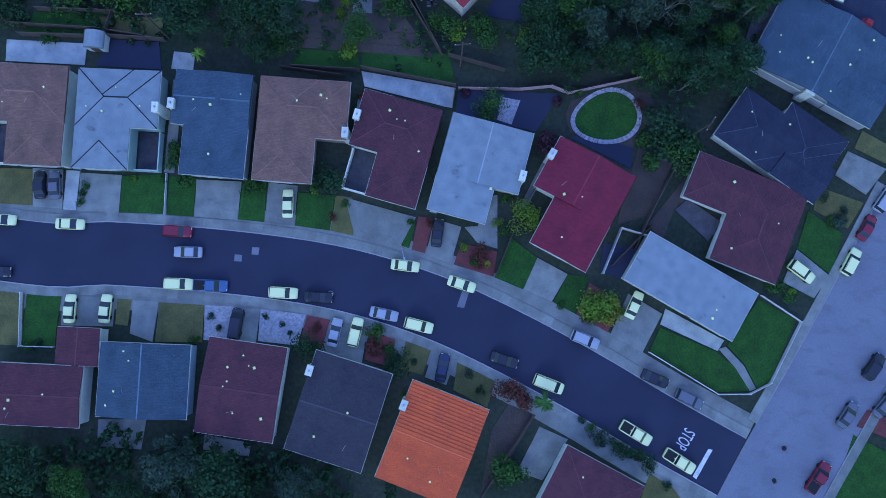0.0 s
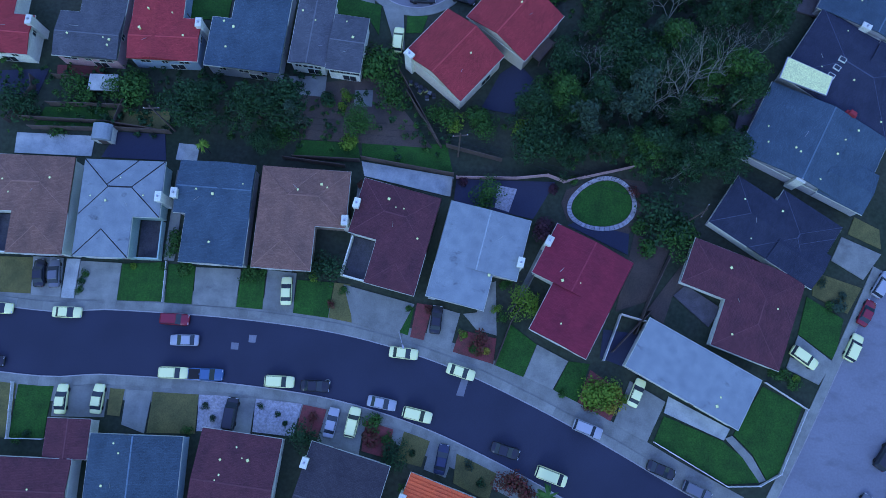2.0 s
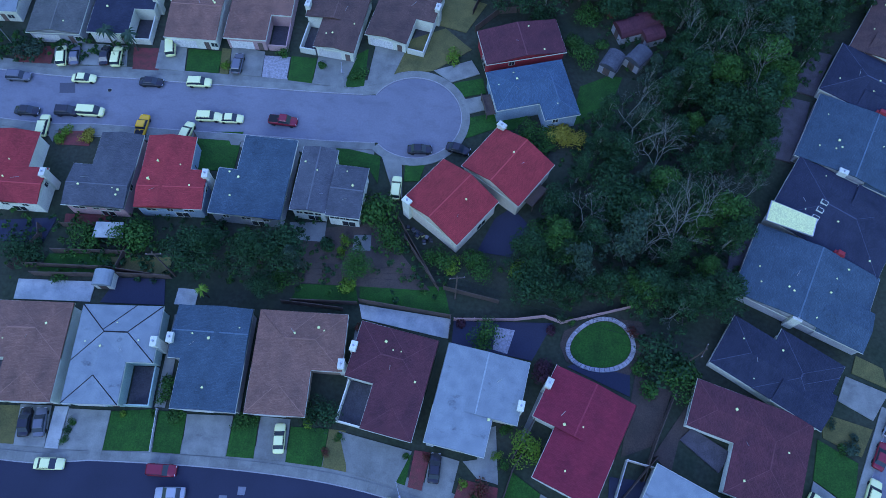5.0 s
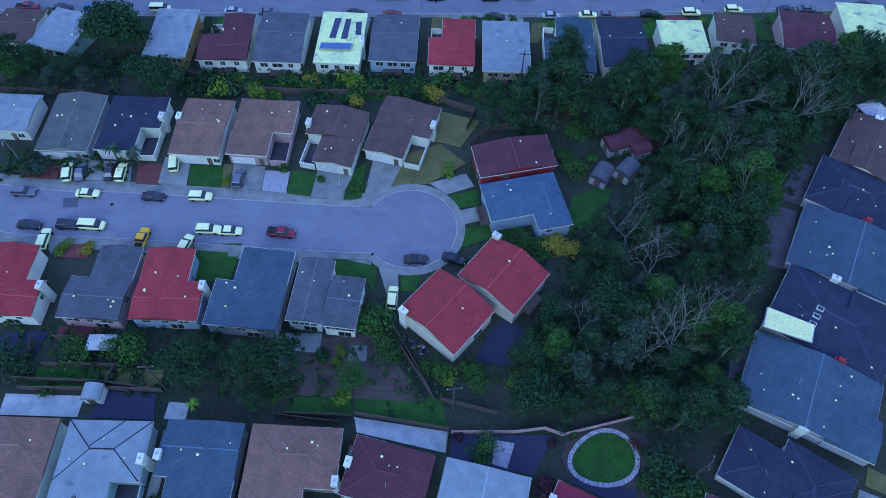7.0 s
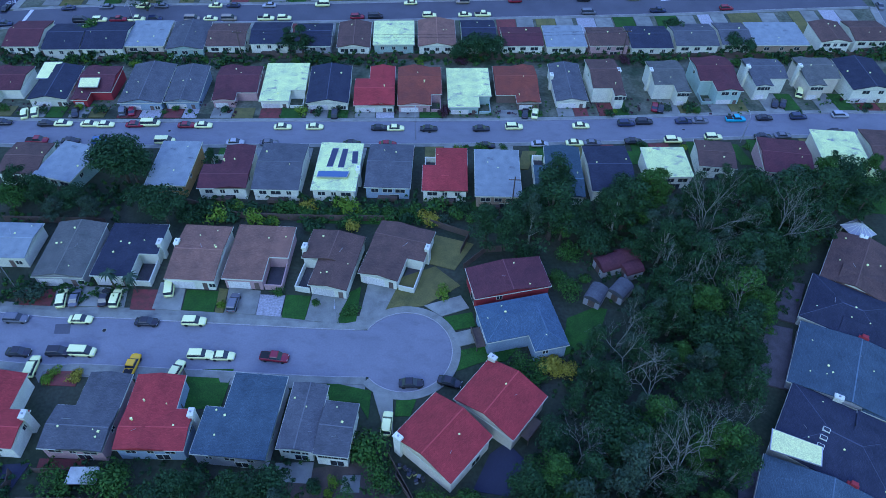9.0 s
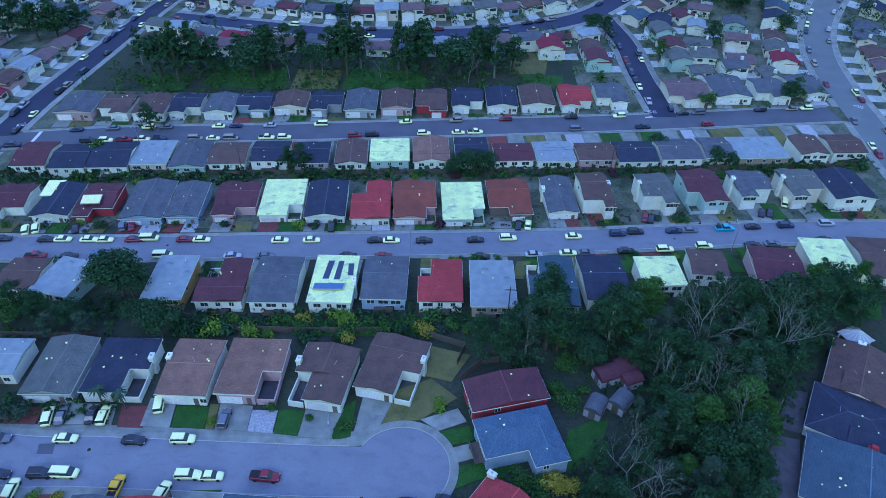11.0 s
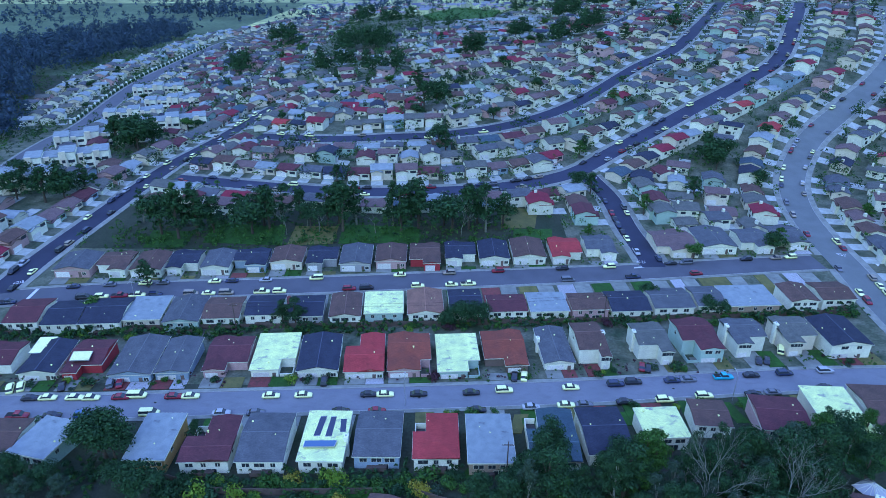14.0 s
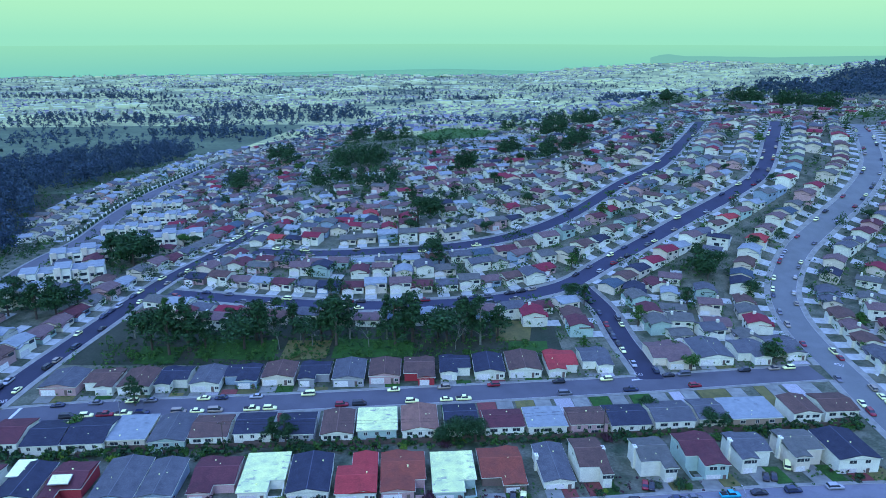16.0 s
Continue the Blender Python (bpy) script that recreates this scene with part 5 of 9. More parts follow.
house(44.6, 238.0, 2.0, 12.0, 16.3, 3.3, "red", "gx", "white", slope=0.2, notch='fr', nw=5.0, nd=3.6)
house(58.2, 240.8, 2.0, 11.3, 15.6, 3.3, "slate", "gx", "white", slope=0.2, notch='fl', nw=5.0, nd=3.6)
house(88.0, 244.9, 2.0, 15.9, 17.9, 3.3, "pink", "gx", "cream", slope=0.2, notch='fl', nw=5.0, nd=3.6)
house(104.6, 248.2, 2.0, 13.9, 17.6, 3.3, "slate", "gy", "white", slope=0.2)
house(120.3, 248.0, 2.0, 12.2, 16.1, 3.3, "slate", "gx", "white", slope=0.2, notch='fl', nw=5.0, nd=3.6)
house(134.7, 251.5, 2.0, 13.2, 16.3, 3.3, "slate", "gx", "white", slope=0.2, notch='fl', nw=5.0, nd=3.6)

# yards along the near street
slab("dry", -72.9, 14.9, -66.7, 15.1, -66.1, 9.2, -72.3, 9.1)
slab("drive", -66.7, 15.3, -61.8, 15.4, -61.2, 9.0, -66.0, 9.0)
slab("white", -61.2, 15.3, -59.0, 15.4, -59.0, 8.9, -61.1, 8.9)
slab("drive", -58.9, 15.1, -52.2, 15.2, -52.1, 9.0, -58.8, 8.9)
slab("lawn", -52.1, 15.1, -44.9, 15.9, -44.7, 9.4, -52.1, 9.1)
slab("lawn", -44.6, 15.7, -40.2, 15.6, -40.0, 9.3, -44.4, 9.3)
slab("drive", -40.1, 15.4, -32.7, 15.6, -32.9, 9.3, -39.8, 9.3)
slab("lawn", -32.6, 15.3, -28.7, 15.8, -28.5, 9.3, -32.8, 9.4)
slab("drive", -28.4, 15.8, -23.6, 15.6, -23.6, 9.2, -28.4, 9.4)
slab("lawn", -23.4, 14.5, -17.4, 14.5, -17.8, 8.7, -23.5, 9.1)
slab("dry", -17.3, 14.5, -14.7, 14.4, -13.9, 8.2, -17.7, 8.7)
slab("drive", -15.8, 14.3, -4.0, 11.9, -6.4, 6.5, -13.7, 8.3)
slab("lawn", -5.8, 11.7, -4.0, 11.3, -4.7, 6.8, -6.2, 7.2)
slab("red", -3.6, 12.1, -1.1, 11.9, -2.1, 6.2, -4.3, 6.6)
slab("drive", -1.0, 11.9, 3.5, 10.9, 2.2, 4.7, -1.9, 6.1)
slab("red", 3.7, 8.3, 9.6, 7.3, 9.3, 3.2, 2.7, 4.7)
slab("patio", 4.0, 10.9, 6.2, 11.3, 7.0, 16.0, 9.0, 16.6, 9.6, 7.8, 6.3, 8.5)
slab("lawn", 11.7, 9.8, 16.1, 6.8, 14.2, 1.5, 9.5, 3.1)
slab("drive", 16.2, 6.8, 21.3, 4.5, 19.0, -0.1, 14.3, 1.6)
slab("lawn", 21.4, 4.5, 24.8, 4.3, 22.9, -1.8, 19.2, -0.2)
slab("red", 24.9, 3.4, 30.3, 0.2, 28.3, -4.4, 23.1, -1.8)
slab("drive", 31.3, 2.1, 37.0, -0.8, 34.1, -7.3, 28.8, -4.7)
slab("pale", 37.5, 0.1, 47.3, -4.3, 46.3, -6.1, 36.8, -2.5)
slab("lawn", 36.8, -3.0, 46.0, -6.2, 49.2, -8.5, 51.9, -12.1, 46.7, -12.7, 35.2, -7.1)
slab("lawn", 52.6, 2.7, 58.8, -0.1, 55.0, -10.3, 53.0, -11.7, 50.8, -7.9, 47.8, -5.1)
slab("drive", 46.5, -5.8, 47.6, -5.3, 50.7, -8.2, 52.8, -11.7, 51.8, -12.1, 49.2, -8.5)
slab("lawn", 60.1, 17.7, 66.0, 14.4, 64.2, 7.6, 58.5, 11.5)
slab("drive", 58.5, 11.3, 64.0, 7.4, 61.6, 3.6, 56.4, 5.8)
slab("dry", 61.3, 22.0, 69.2, 19.8, 66.7, 15.4, 61.0, 18.0)
slab("drive", 66.2, 28.2, 72.7, 25.7, 69.5, 21.2, 64.3, 24.1)
slab("dry", 68.5, 31.8, 72.6, 29.9, 72.7, 26.6, 67.3, 28.8)
slab("dry", -70.7, -5.0, -65.7, -4.8, -65.6, -13.4, -69.7, -13.5)
slab("lawn", -65.4, -4.9, -59.8, -4.8, -60.1, -10.1, -60.0, -13.0, -65.4, -13.5)
slab("drive", -59.6, -4.8, -51.2, -4.8, -51.2, -9.3, -59.4, -9.7)
slab("dry", -50.9, -4.8, -48.6, -4.8, -48.8, -9.0, -50.8, -8.9)
slab("drive", -48.3, -4.8, -44.2, -4.8, -44.6, -11.3, -48.3, -10.2)
slab("dry", -44.1, -4.9, -36.9, -4.8, -36.7, -10.8, -44.2, -11.2)
slab("gravel", -36.8, -4.8, -32.2, -4.7, -32.5, -10.1, -36.5, -10.4)
slab("drive", -32.1, -4.9, -27.9, -4.8, -28.1, -10.7, -32.3, -10.4)
slab("gravel", -27.8, -4.8, -20.5, -5.1, -21.4, -10.2, -27.8, -9.9)
slab("red", -20.3, -5.2, -16.5, -5.7, -17.5, -10.1, -21.0, -9.4)
slab("drive", -16.4, -5.8, -10.4, -6.8, -10.9, -12.4, -17.6, -10.8)
slab("red", -10.2, -7.0, -5.8, -8.0, -6.3, -12.5, -10.5, -11.6)
slab("dry", -4.1, -8.2, 0.1, -9.3, -1.0, -13.4, -4.9, -12.6)
slab("drive", 0.4, -9.5, 4.1, -10.6, 2.9, -14.7, -0.6, -13.7)
slab("dry", 4.4, -10.9, 11.0, -12.5, 9.7, -17.8, 4.1, -15.4)
slab("dirt", 13.1, -17.0, 17.6, -18.4, 12.1, -29.1, 9.6, -31.9, 10.7, -21.2)
slab("patio", 18.3, -20.2, 23.0, -21.9, 19.3, -28.6, 15.2, -27.5)
slab("dry", 36.4, -26.3, 40.1, -28.2, 42.1, -30.5, 34.9, -31.0)
slab("lawn", 68.9, -17.9, 74.3, -20.2, 74.5, -28.2, 65.6, -28.9)
slab("red", 71.0, -13.7, 74.1, -14.8, 74.2, -18.0, 69.3, -16.5)
slab("patch", -32.8, 3.7, -31.6, 3.7, -31.6, 2.6, -32.8, 2.6)
slab("patch", -30.1, 5.1, -28.9, 5.1, -29.0, 3.9, -30.1, 3.9)
slab("patch", 4.4, 0.5, 5.5, 0.4, 4.9, -2.2, 3.7, -2.1)

# side paths between the houses
slab("pale", -60.2, 15.6, -58.9, 15.6, -58.9, 31.4, -60.2, 31.4)
slab("patio", -45.5, 16.2, -43.8, 16.2, -43.8, 31.6, -45.5, 31.6)
slab("patio", -31.2, 16.0, -30.3, 16.0, -30.3, 32.0, -31.2, 32.0)
slab("patio", -15.7, 16.4, -15.0, 31.2, -13.9, 31.0, -14.9, 16.2)
slab("pale", -1.9, 13.0, -0.7, 12.8, 1.5, 27.6, 0.4, 27.9)
slab("patio", 12.6, 14.6, 13.6, 14.2, 17.4, 22.6, 16.2, 23.0)

# back yards
slab("pale", -73.3, 36.2, -60.1, 36.5, -60.2, 32.9, -73.1, 32.6)
slab("dark", -56.5, 37.5, -48.4, 37.7, -47.6, 33.1, -58.5, 32.9)
slab("pale", -45.8, 36.3, -42.3, 36.2, -42.4, 33.3, -46.0, 33.4)
slab("pale", -14.8, 35.4, 0.9, 33.8, 0.6, 30.4, -0.4, 30.5, -14.1, 32.9)
slab("grass", -15.1, 39.4, -0.6, 39.4, 0.8, 34.2, -14.8, 35.8)
slab("dark", 1.4, 33.5, 18.1, 34.2, 14.6, 27.5, 1.2, 29.6)
slab("gravel", 8.4, 32.9, 11.7, 32.5, 10.5, 28.4, 8.1, 29.0)
slab("dark", 22.2, 27.7, 30.7, 26.1, 30.5, 22.6, 20.4, 26.9)
slab("dirt", 20.0, 33.0, 25.9, 35.8, 33.0, 35.4, 34.1, 32.7, 30.7, 26.2, 27.9, 25.8, 20.3, 27.7, 19.2, 30.6)
slab("dirt", 31.6, 26.3, 37.4, 23.9, 34.1, 15.2, 28.7, 13.0)
slab("patio", -51.9, -24.1, -44.3, -23.5, -44.7, -28.3, -51.7, -28.3)
slab("patio", -34.9, -25.3, -27.4, -26.1, -27.6, -28.2, -34.9, -27.6)
slab("dark", 26.8, 10.0, 33.0, 9.6, 30.1, 4.3, 26.4, 5.4)
slab("dirt", -27.4, 48.3, -13.1, 50.7, -3.0, 38.6, -25.4, 38.6)
slab("grass", -25.3, 38.4, -15.8, 38.6, -15.0, 35.7, -26.7, 35.1)
slab("grass", -69.4, 41.1, -57.9, 41.8, -58.6, 37.7, -70.8, 37.0)
slab("dry", -58.7, 41.2, -48.2, 41.8, -47.7, 38.3, -57.2, 37.8)
slab("dark", -80.5, 46.8, -69.9, 48.0, -71.1, 43.1, -78.9, 42.9)
slab("brick", -68.6, 48.8, -60.2, 49.1, -60.8, 46.3, -68.3, 46.4)
slab("patio", -28.7, 49.8, -22.2, 50.2, -22.2, 46.4, -27.7, 46.6)
slab("patio", -17.0, 48.1, -14.0, 48.3, -13.9, 45.3, -17.1, 45.1)
slab("dark", 7.7, 53.0, 10.7, 55.4, 13.7, 52.2, 10.7, 45.7, 4.8, 46.4)
slab("lawn", -49.0, 67.2, -40.1, 67.8, -40.5, 59.4, -47.0, 59.2)
slab("lawn", -22.4, 65.9, -13.9, 64.3, -13.9, 58.6, -16.0, 61.8, -21.8, 61.9)
slab("drive", -13.6, 64.0, -9.9, 63.6, -9.2, 56.0, -10.8, 56.4)
slab("lawn", -9.2, 63.1, -5.6, 62.9, -6.4, 59.6, -9.2, 59.4)
slab("red", -74.6, 66.2, -68.1, 66.1, -68.1, 62.8, -74.2, 62.8)
slab("drive", -83.8, 66.0, -75.2, 66.2, -75.0, 63.2, -76.2, 64.6)
slab("drive", -67.9, 66.3, -58.4, 66.1, -58.7, 65.4, -67.7, 65.1)
slab("drive", -42.9, 66.6, -39.9, 66.8, -40.4, 64.8, -41.9, 64.8)
slab("lawn", -57.8, 66.7, -53.7, 66.7, -53.5, 65.9, -57.5, 65.7)
slab("lawn", -54.1, 86.0, -47.5, 85.9, -47.2, 80.6, -53.7, 80.9)
slab("drive", -60.0, 87.7, -54.6, 87.5, -53.9, 80.6, -59.7, 80.9)
slab("red", -65.0, 85.6, -59.2, 85.7, -59.0, 80.5, -64.1, 80.5)
slab("drive", -80.8, 85.8, -66.2, 85.9, -65.4, 81.0, -79.6, 80.7)
slab("red", -89.8, 84.8, -80.4, 84.7, -80.2, 80.6, -87.1, 80.6)
slab("dry", -47.6, 86.7, -45.8, 86.6, -45.3, 80.5, -47.0, 80.6)
slab("drive", -45.7, 87.2, -39.0, 86.4, -38.8, 80.4, -45.1, 80.6)
slab("gravel", -38.9, 85.5, -33.8, 85.5, -33.8, 80.1, -38.7, 80.4)
slab("lawn", -33.6, 85.7, -28.5, 85.6, -28.8, 79.6, -33.5, 80.0)
slab("drive", -28.3, 86.2, -20.7, 86.2, -22.8, 79.0, -28.7, 79.5)
slab("lawn", -20.7, 87.0, -18.6, 88.6, -18.6, 79.7, -22.5, 78.7)
slab("drive", -17.3, 89.4, -11.2, 88.7, -13.6, 81.0, -18.2, 79.7)
slab("dry", -11.0, 91.3, -3.6, 94.9, 1.9, 89.9, -5.3, 84.3, -13.2, 82.4)
slab("dry", -5.3, 104.8, 4.6, 102.0, 0.6, 94.1, -4.8, 95.6)
slab("drive", -5.3, 84.3, 2.0, 87.2, 3.8, 84.1, -1.8, 81.7)
slab("lawn", -1.2, 81.6, 4.4, 83.1, 5.1, 79.7, 0.1, 78.3)
slab("drive", 0.4, 77.7, 5.6, 79.4, 6.5, 76.3, 1.9, 74.7)
slab("lawn", 1.9, 73.8, 7.4, 75.4, 13.4, 75.1, 10.7, 71.7, 7.4, 71.9, 1.5, 69.2)
slab("deck", 63.2, 82.9, 68.0, 81.8, 63.1, 67.9, 57.4, 69.4)
slab("deck", 50.6, 54.4, 54.2, 53.5, 49.5, 42.8, 47.8, 43.7)
slab("patio", -23.3, 81.1, -17.6, 81.0, -15.4, 79.9, -16.3, 77.9, -18.8, 77.5, -22.5, 78.9)
slab("deck", 70.8, 94.3, 74.1, 93.6, 68.9, 83.2, 64.2, 84.8)
slab("deck", 38.1, 16.3, 40.1, 18.2, 46.0, 14.7, 43.8, 11.6)
slab("dirt", 33.8, 13.6, 40.4, 22.8, 40.5, 18.5, 38.0, 16.1, 36.4, 11.1)
slab("lawn", 23.4, 82.5, 29.0, 85.4, 31.8, 85.2, 28.7, 77.1, 21.6, 73.3)

# front yards along the middle and north streets
slab("drive", -97.8, 127.4, -102.5, 127.3, -102.5, 131.9, -97.8, 131.9)
slab("lawn", -102.7, 127.3, -106.7, 127.3, -106.7, 131.8, -102.7, 131.9)
slab("drive", -85.8, 126.0, -90.7, 127.2, -89.5, 132.4, -84.6, 131.3)
slab("lawn", -90.9, 127.2, -95.1, 128.2, -93.9, 133.5, -89.7, 132.5)
slab("drive", -62.4, 129.6, -67.1, 129.5, -67.1, 133.8, -62.5, 133.9)
slab("red", -67.3, 129.5, -71.3, 129.4, -71.3, 133.8, -67.3, 133.8)
slab("drive", -48.9, 129.1, -54.5, 128.8, -54.8, 134.5, -49.2, 134.8)
slab("lawn", -54.7, 128.8, -59.7, 128.5, -60.0, 134.3, -55.0, 134.5)
slab("drive", -36.4, 130.4, -41.8, 130.3, -41.9, 135.3, -36.5, 135.4)
slab("lawn", -42.0, 130.3, -46.8, 130.2, -46.8, 135.2, -42.1, 135.3)
slab("drive", -23.0, 131.1, -28.1, 131.1, -28.1, 136.4, -22.9, 136.3)
slab("red", -28.3, 131.1, -32.8, 131.1, -32.8, 136.4, -28.3, 136.4)
slab("brick", -10.7, 131.7, -16.1, 131.6, -16.1, 137.3, -10.8, 137.3)
slab("dry", -16.3, 131.6, -20.9, 131.6, -21.0, 137.2, -16.3, 137.3)
slab("drive", 2.3, 130.9, -3.0, 130.8, -3.2, 138.2, 2.1, 138.4)
slab("dry", -3.2, 130.8, -7.8, 130.6, -8.0, 138.1, -3.4, 138.2)
slab("drive", 14.8, 130.7, 9.4, 130.6, 9.3, 139.2, 14.6, 139.3)
slab("lawn", 9.2, 130.6, 4.6, 130.5, 4.4, 139.1, 9.1, 139.2)
slab("drive", 29.7, 133.0, 24.1, 133.0, 24.1, 140.3, 29.7, 140.3)
slab("lawn", 23.9, 133.0, 18.7, 132.9, 18.7, 140.2, 23.9, 140.3)
slab("brick", 41.2, 134.4, 36.0, 134.1, 35.6, 141.3, 40.8, 141.6)
slab("dry", 35.8, 134.1, 31.2, 133.8, 30.8, 141.0, 35.4, 141.3)
slab("brick", 55.8, 134.8, 50.5, 134.5, 50.0, 142.8, 55.3, 143.1)
slab("lawn", 50.3, 134.5, 45.7, 134.2, 45.2, 142.5, 49.8, 142.8)
slab("drive", 68.5, 138.1, 63.9, 138.4, 64.4, 144.2, 68.9, 143.9)
slab("lawn", 63.7, 138.4, 59.9, 138.7, 60.3, 144.5, 64.2, 144.2)
slab("drive", 87.4, 139.5, 81.8, 140.1, 82.4, 145.9, 88.0, 145.4)
slab("lawn", 81.6, 140.1, 76.0, 140.7, 76.6, 146.5, 82.2, 146.0)
slab("drive", 101.5, 144.2, 96.0, 144.4, 96.1, 147.5, 101.7, 147.3)
slab("dry", 95.8, 144.4, 90.7, 144.6, 90.8, 147.7, 95.9, 147.5)
slab("drive", 113.9, 145.4, 108.6, 145.6, 108.7, 148.8, 114.0, 148.6)
slab("dry", 108.4, 145.6, 103.7, 145.8, 103.8, 149.0, 108.5, 148.8)
slab("drive", -130.0, 149.9, -124.8, 150.2, -124.4, 145.1, -129.7, 144.8)
slab("dry", -124.6, 150.2, -120.1, 150.5, -119.7, 145.5, -124.2, 145.2)
slab("drive", -116.3, 150.2, -111.1, 150.5, -110.7, 145.3, -116.0, 145.0)
slab("lawn", -110.9, 150.6, -106.4, 150.9, -106.0, 145.6, -110.5, 145.3)
slab("drive", -104.7, 150.7, -99.8, 151.0, -99.4, 145.9, -104.4, 145.6)
slab("dry", -99.6, 151.0, -95.3, 151.3, -95.0, 146.2, -99.2, 146.0)
slab("brick", -91.7, 150.1, -86.1, 150.4, -85.9, 146.7, -91.5, 146.3)
slab("gravel", -85.9, 150.5, -80.4, 150.8, -80.1, 147.1, -85.7, 146.7)
slab("brick", -79.5, 151.5, -74.8, 151.8, -74.5, 147.3, -79.2, 147.0)
slab("gravel", -74.6, 151.8, -70.7, 152.1, -70.4, 147.6, -74.3, 147.4)
slab("drive", -67.0, 152.9, -61.4, 153.3, -61.1, 148.1, -66.7, 147.7)
slab("dry", -61.2, 153.3, -55.7, 153.7, -55.3, 148.5, -60.9, 148.1)
slab("brick", -54.0, 153.5, -48.5, 153.8, -48.1, 148.8, -53.7, 148.5)
slab("lawn", -48.3, 153.9, -42.5, 154.2, -42.2, 149.2, -47.9, 148.8)
slab("drive", -41.2, 153.4, -35.6, 153.8, -35.4, 149.8, -41.0, 149.4)
slab("lawn", -35.4, 153.8, -30.1, 154.2, -29.9, 150.1, -35.2, 149.8)
slab("drive", -28.1, 153.1, -22.6, 153.5, -22.4, 150.7, -27.9, 150.4)
slab("gravel", -22.4, 153.5, -17.5, 153.8, -17.3, 151.1, -22.2, 150.7)
slab("drive", -16.2, 153.9, -10.6, 154.3, -10.5, 151.6, -16.0, 151.3)
slab("lawn", -10.4, 154.3, -4.5, 154.7, -4.3, 152.0, -10.3, 151.6)
slab("drive", 11.0, 156.9, 16.6, 157.3, 16.8, 153.7, 11.2, 153.3)
slab("lawn", 16.8, 157.3, 22.6, 157.7, 22.9, 154.1, 17.0, 153.7)
slab("drive", 27.4, 158.9, 31.9, 159.2, 32.2, 154.9, 27.7, 154.6)
slab("red", 32.1, 159.2, 35.9, 159.5, 36.2, 155.2, 32.4, 154.9)
slab("brick", 38.8, 162.4, 43.1, 162.7, 43.6, 156.1, 39.2, 155.8)
slab("lawn", 43.3, 162.7, 47.0, 163.0, 47.5, 156.3, 43.8, 156.1)
slab("drive", 56.7, 165.5, 61.5, 165.8, 62.0, 158.0, 57.2, 157.6)
slab("dry", 61.7, 165.8, 65.9, 166.1, 66.4, 158.3, 62.2, 158.0)
slab("drive", 70.6, 167.0, 76.1, 167.4, 76.6, 159.5, 71.1, 159.1)
slab("dry", 76.3, 167.4, 81.1, 167.7, 81.7, 159.8, 76.8, 159.5)
slab("drive", 86.0, 170.6, 91.4, 171.0, 92.0, 161.0, 86.7, 160.7)
slab("lawn", 91.6, 171.0, 96.2, 171.3, 96.9, 161.4, 92.2, 161.0)
slab("drive", 101.7, 171.7, 107.1, 172.0, 107.7, 162.6, 102.3, 162.3)
slab("lawn", 107.3, 172.0, 112.0, 172.4, 112.6, 163.0, 107.9, 162.6)
slab("brick", 113.7, 170.6, 119.3, 170.9, 119.8, 163.6, 114.2, 163.3)
slab("dry", 119.5, 170.9, 126.1, 171.4, 126.6, 164.1, 120.0, 163.7)
slab("drive", -127.7, 192.6, -133.1, 192.2, -133.4, 196.8, -128.0, 197.2)
slab("dry", -133.3, 192.2, -137.9, 191.9, -138.2, 196.5, -133.6, 196.8)
slab("drive", -114.9, 191.6, -120.5, 191.2, -121.0, 198.6, -115.4, 199.0)
slab("lawn", -120.7, 191.2, -125.6, 190.9, -126.1, 198.3, -121.2, 198.6)
slab("drive", -102.2, 193.6, -107.8, 193.2, -108.3, 200.0, -102.7, 200.4)
slab("red", -108.0, 193.2, -114.3, 192.8, -114.7, 199.5, -108.5, 199.9)
slab("drive", -90.7, 195.2, -96.3, 194.8, -96.7, 200.9, -91.1, 201.3)
slab("dry", -96.5, 194.8, -102.0, 194.4, -102.5, 200.5, -96.9, 200.9)
slab("drive", -78.5, 195.3, -84.1, 194.9, -84.6, 202.0, -79.0, 202.4)
slab("red", -84.3, 194.9, -89.3, 194.5, -89.8, 201.6, -84.8, 202.0)
slab("drive", -66.4, 195.3, -72.0, 195.0, -72.6, 203.0, -67.0, 203.4)
slab("lawn", -72.2, 194.9, -77.7, 194.6, -78.2, 202.6, -72.8, 203.0)
slab("brick", -53.5, 197.0, -59.1, 196.6, -59.6, 204.1, -54.0, 204.5)
slab("dry", -59.3, 196.6, -64.9, 196.2, -65.4, 203.7, -59.8, 204.1)
slab("drive", -40.5, 197.1, -46.0, 196.7, -46.6, 205.4, -41.1, 205.8)
slab("dry", -46.2, 196.7, -51.0, 196.4, -51.6, 205.0, -46.8, 205.4)
slab("drive", -28.6, 198.7, -33.7, 198.3, -34.3, 206.7, -29.2, 207.0)
slab("lawn", -33.9, 198.3, -38.3, 198.0, -38.9, 206.3, -34.5, 206.6)
slab("drive", -15.3, 200.3, -20.9, 199.9, -21.5, 207.9, -15.9, 208.3)
slab("red", -21.1, 199.9, -27.3, 199.5, -27.9, 207.5, -21.7, 207.9)
slab("drive", -2.5, 201.9, -8.1, 201.5, -8.6, 209.3, -3.0, 209.6)
slab("dry", -8.3, 201.5, -13.7, 201.1, -14.2, 208.9, -8.8, 209.2)
slab("drive", 10.1, 202.7, 4.7, 202.4, 4.2, 210.6, 9.5, 210.9)
slab("lawn", 4.5, 202.3, -0.2, 202.0, -0.7, 210.2, 4.0, 210.6)
slab("drive", 24.7, 199.3, 19.1, 198.9, 18.2, 212.0, 23.8, 212.4)
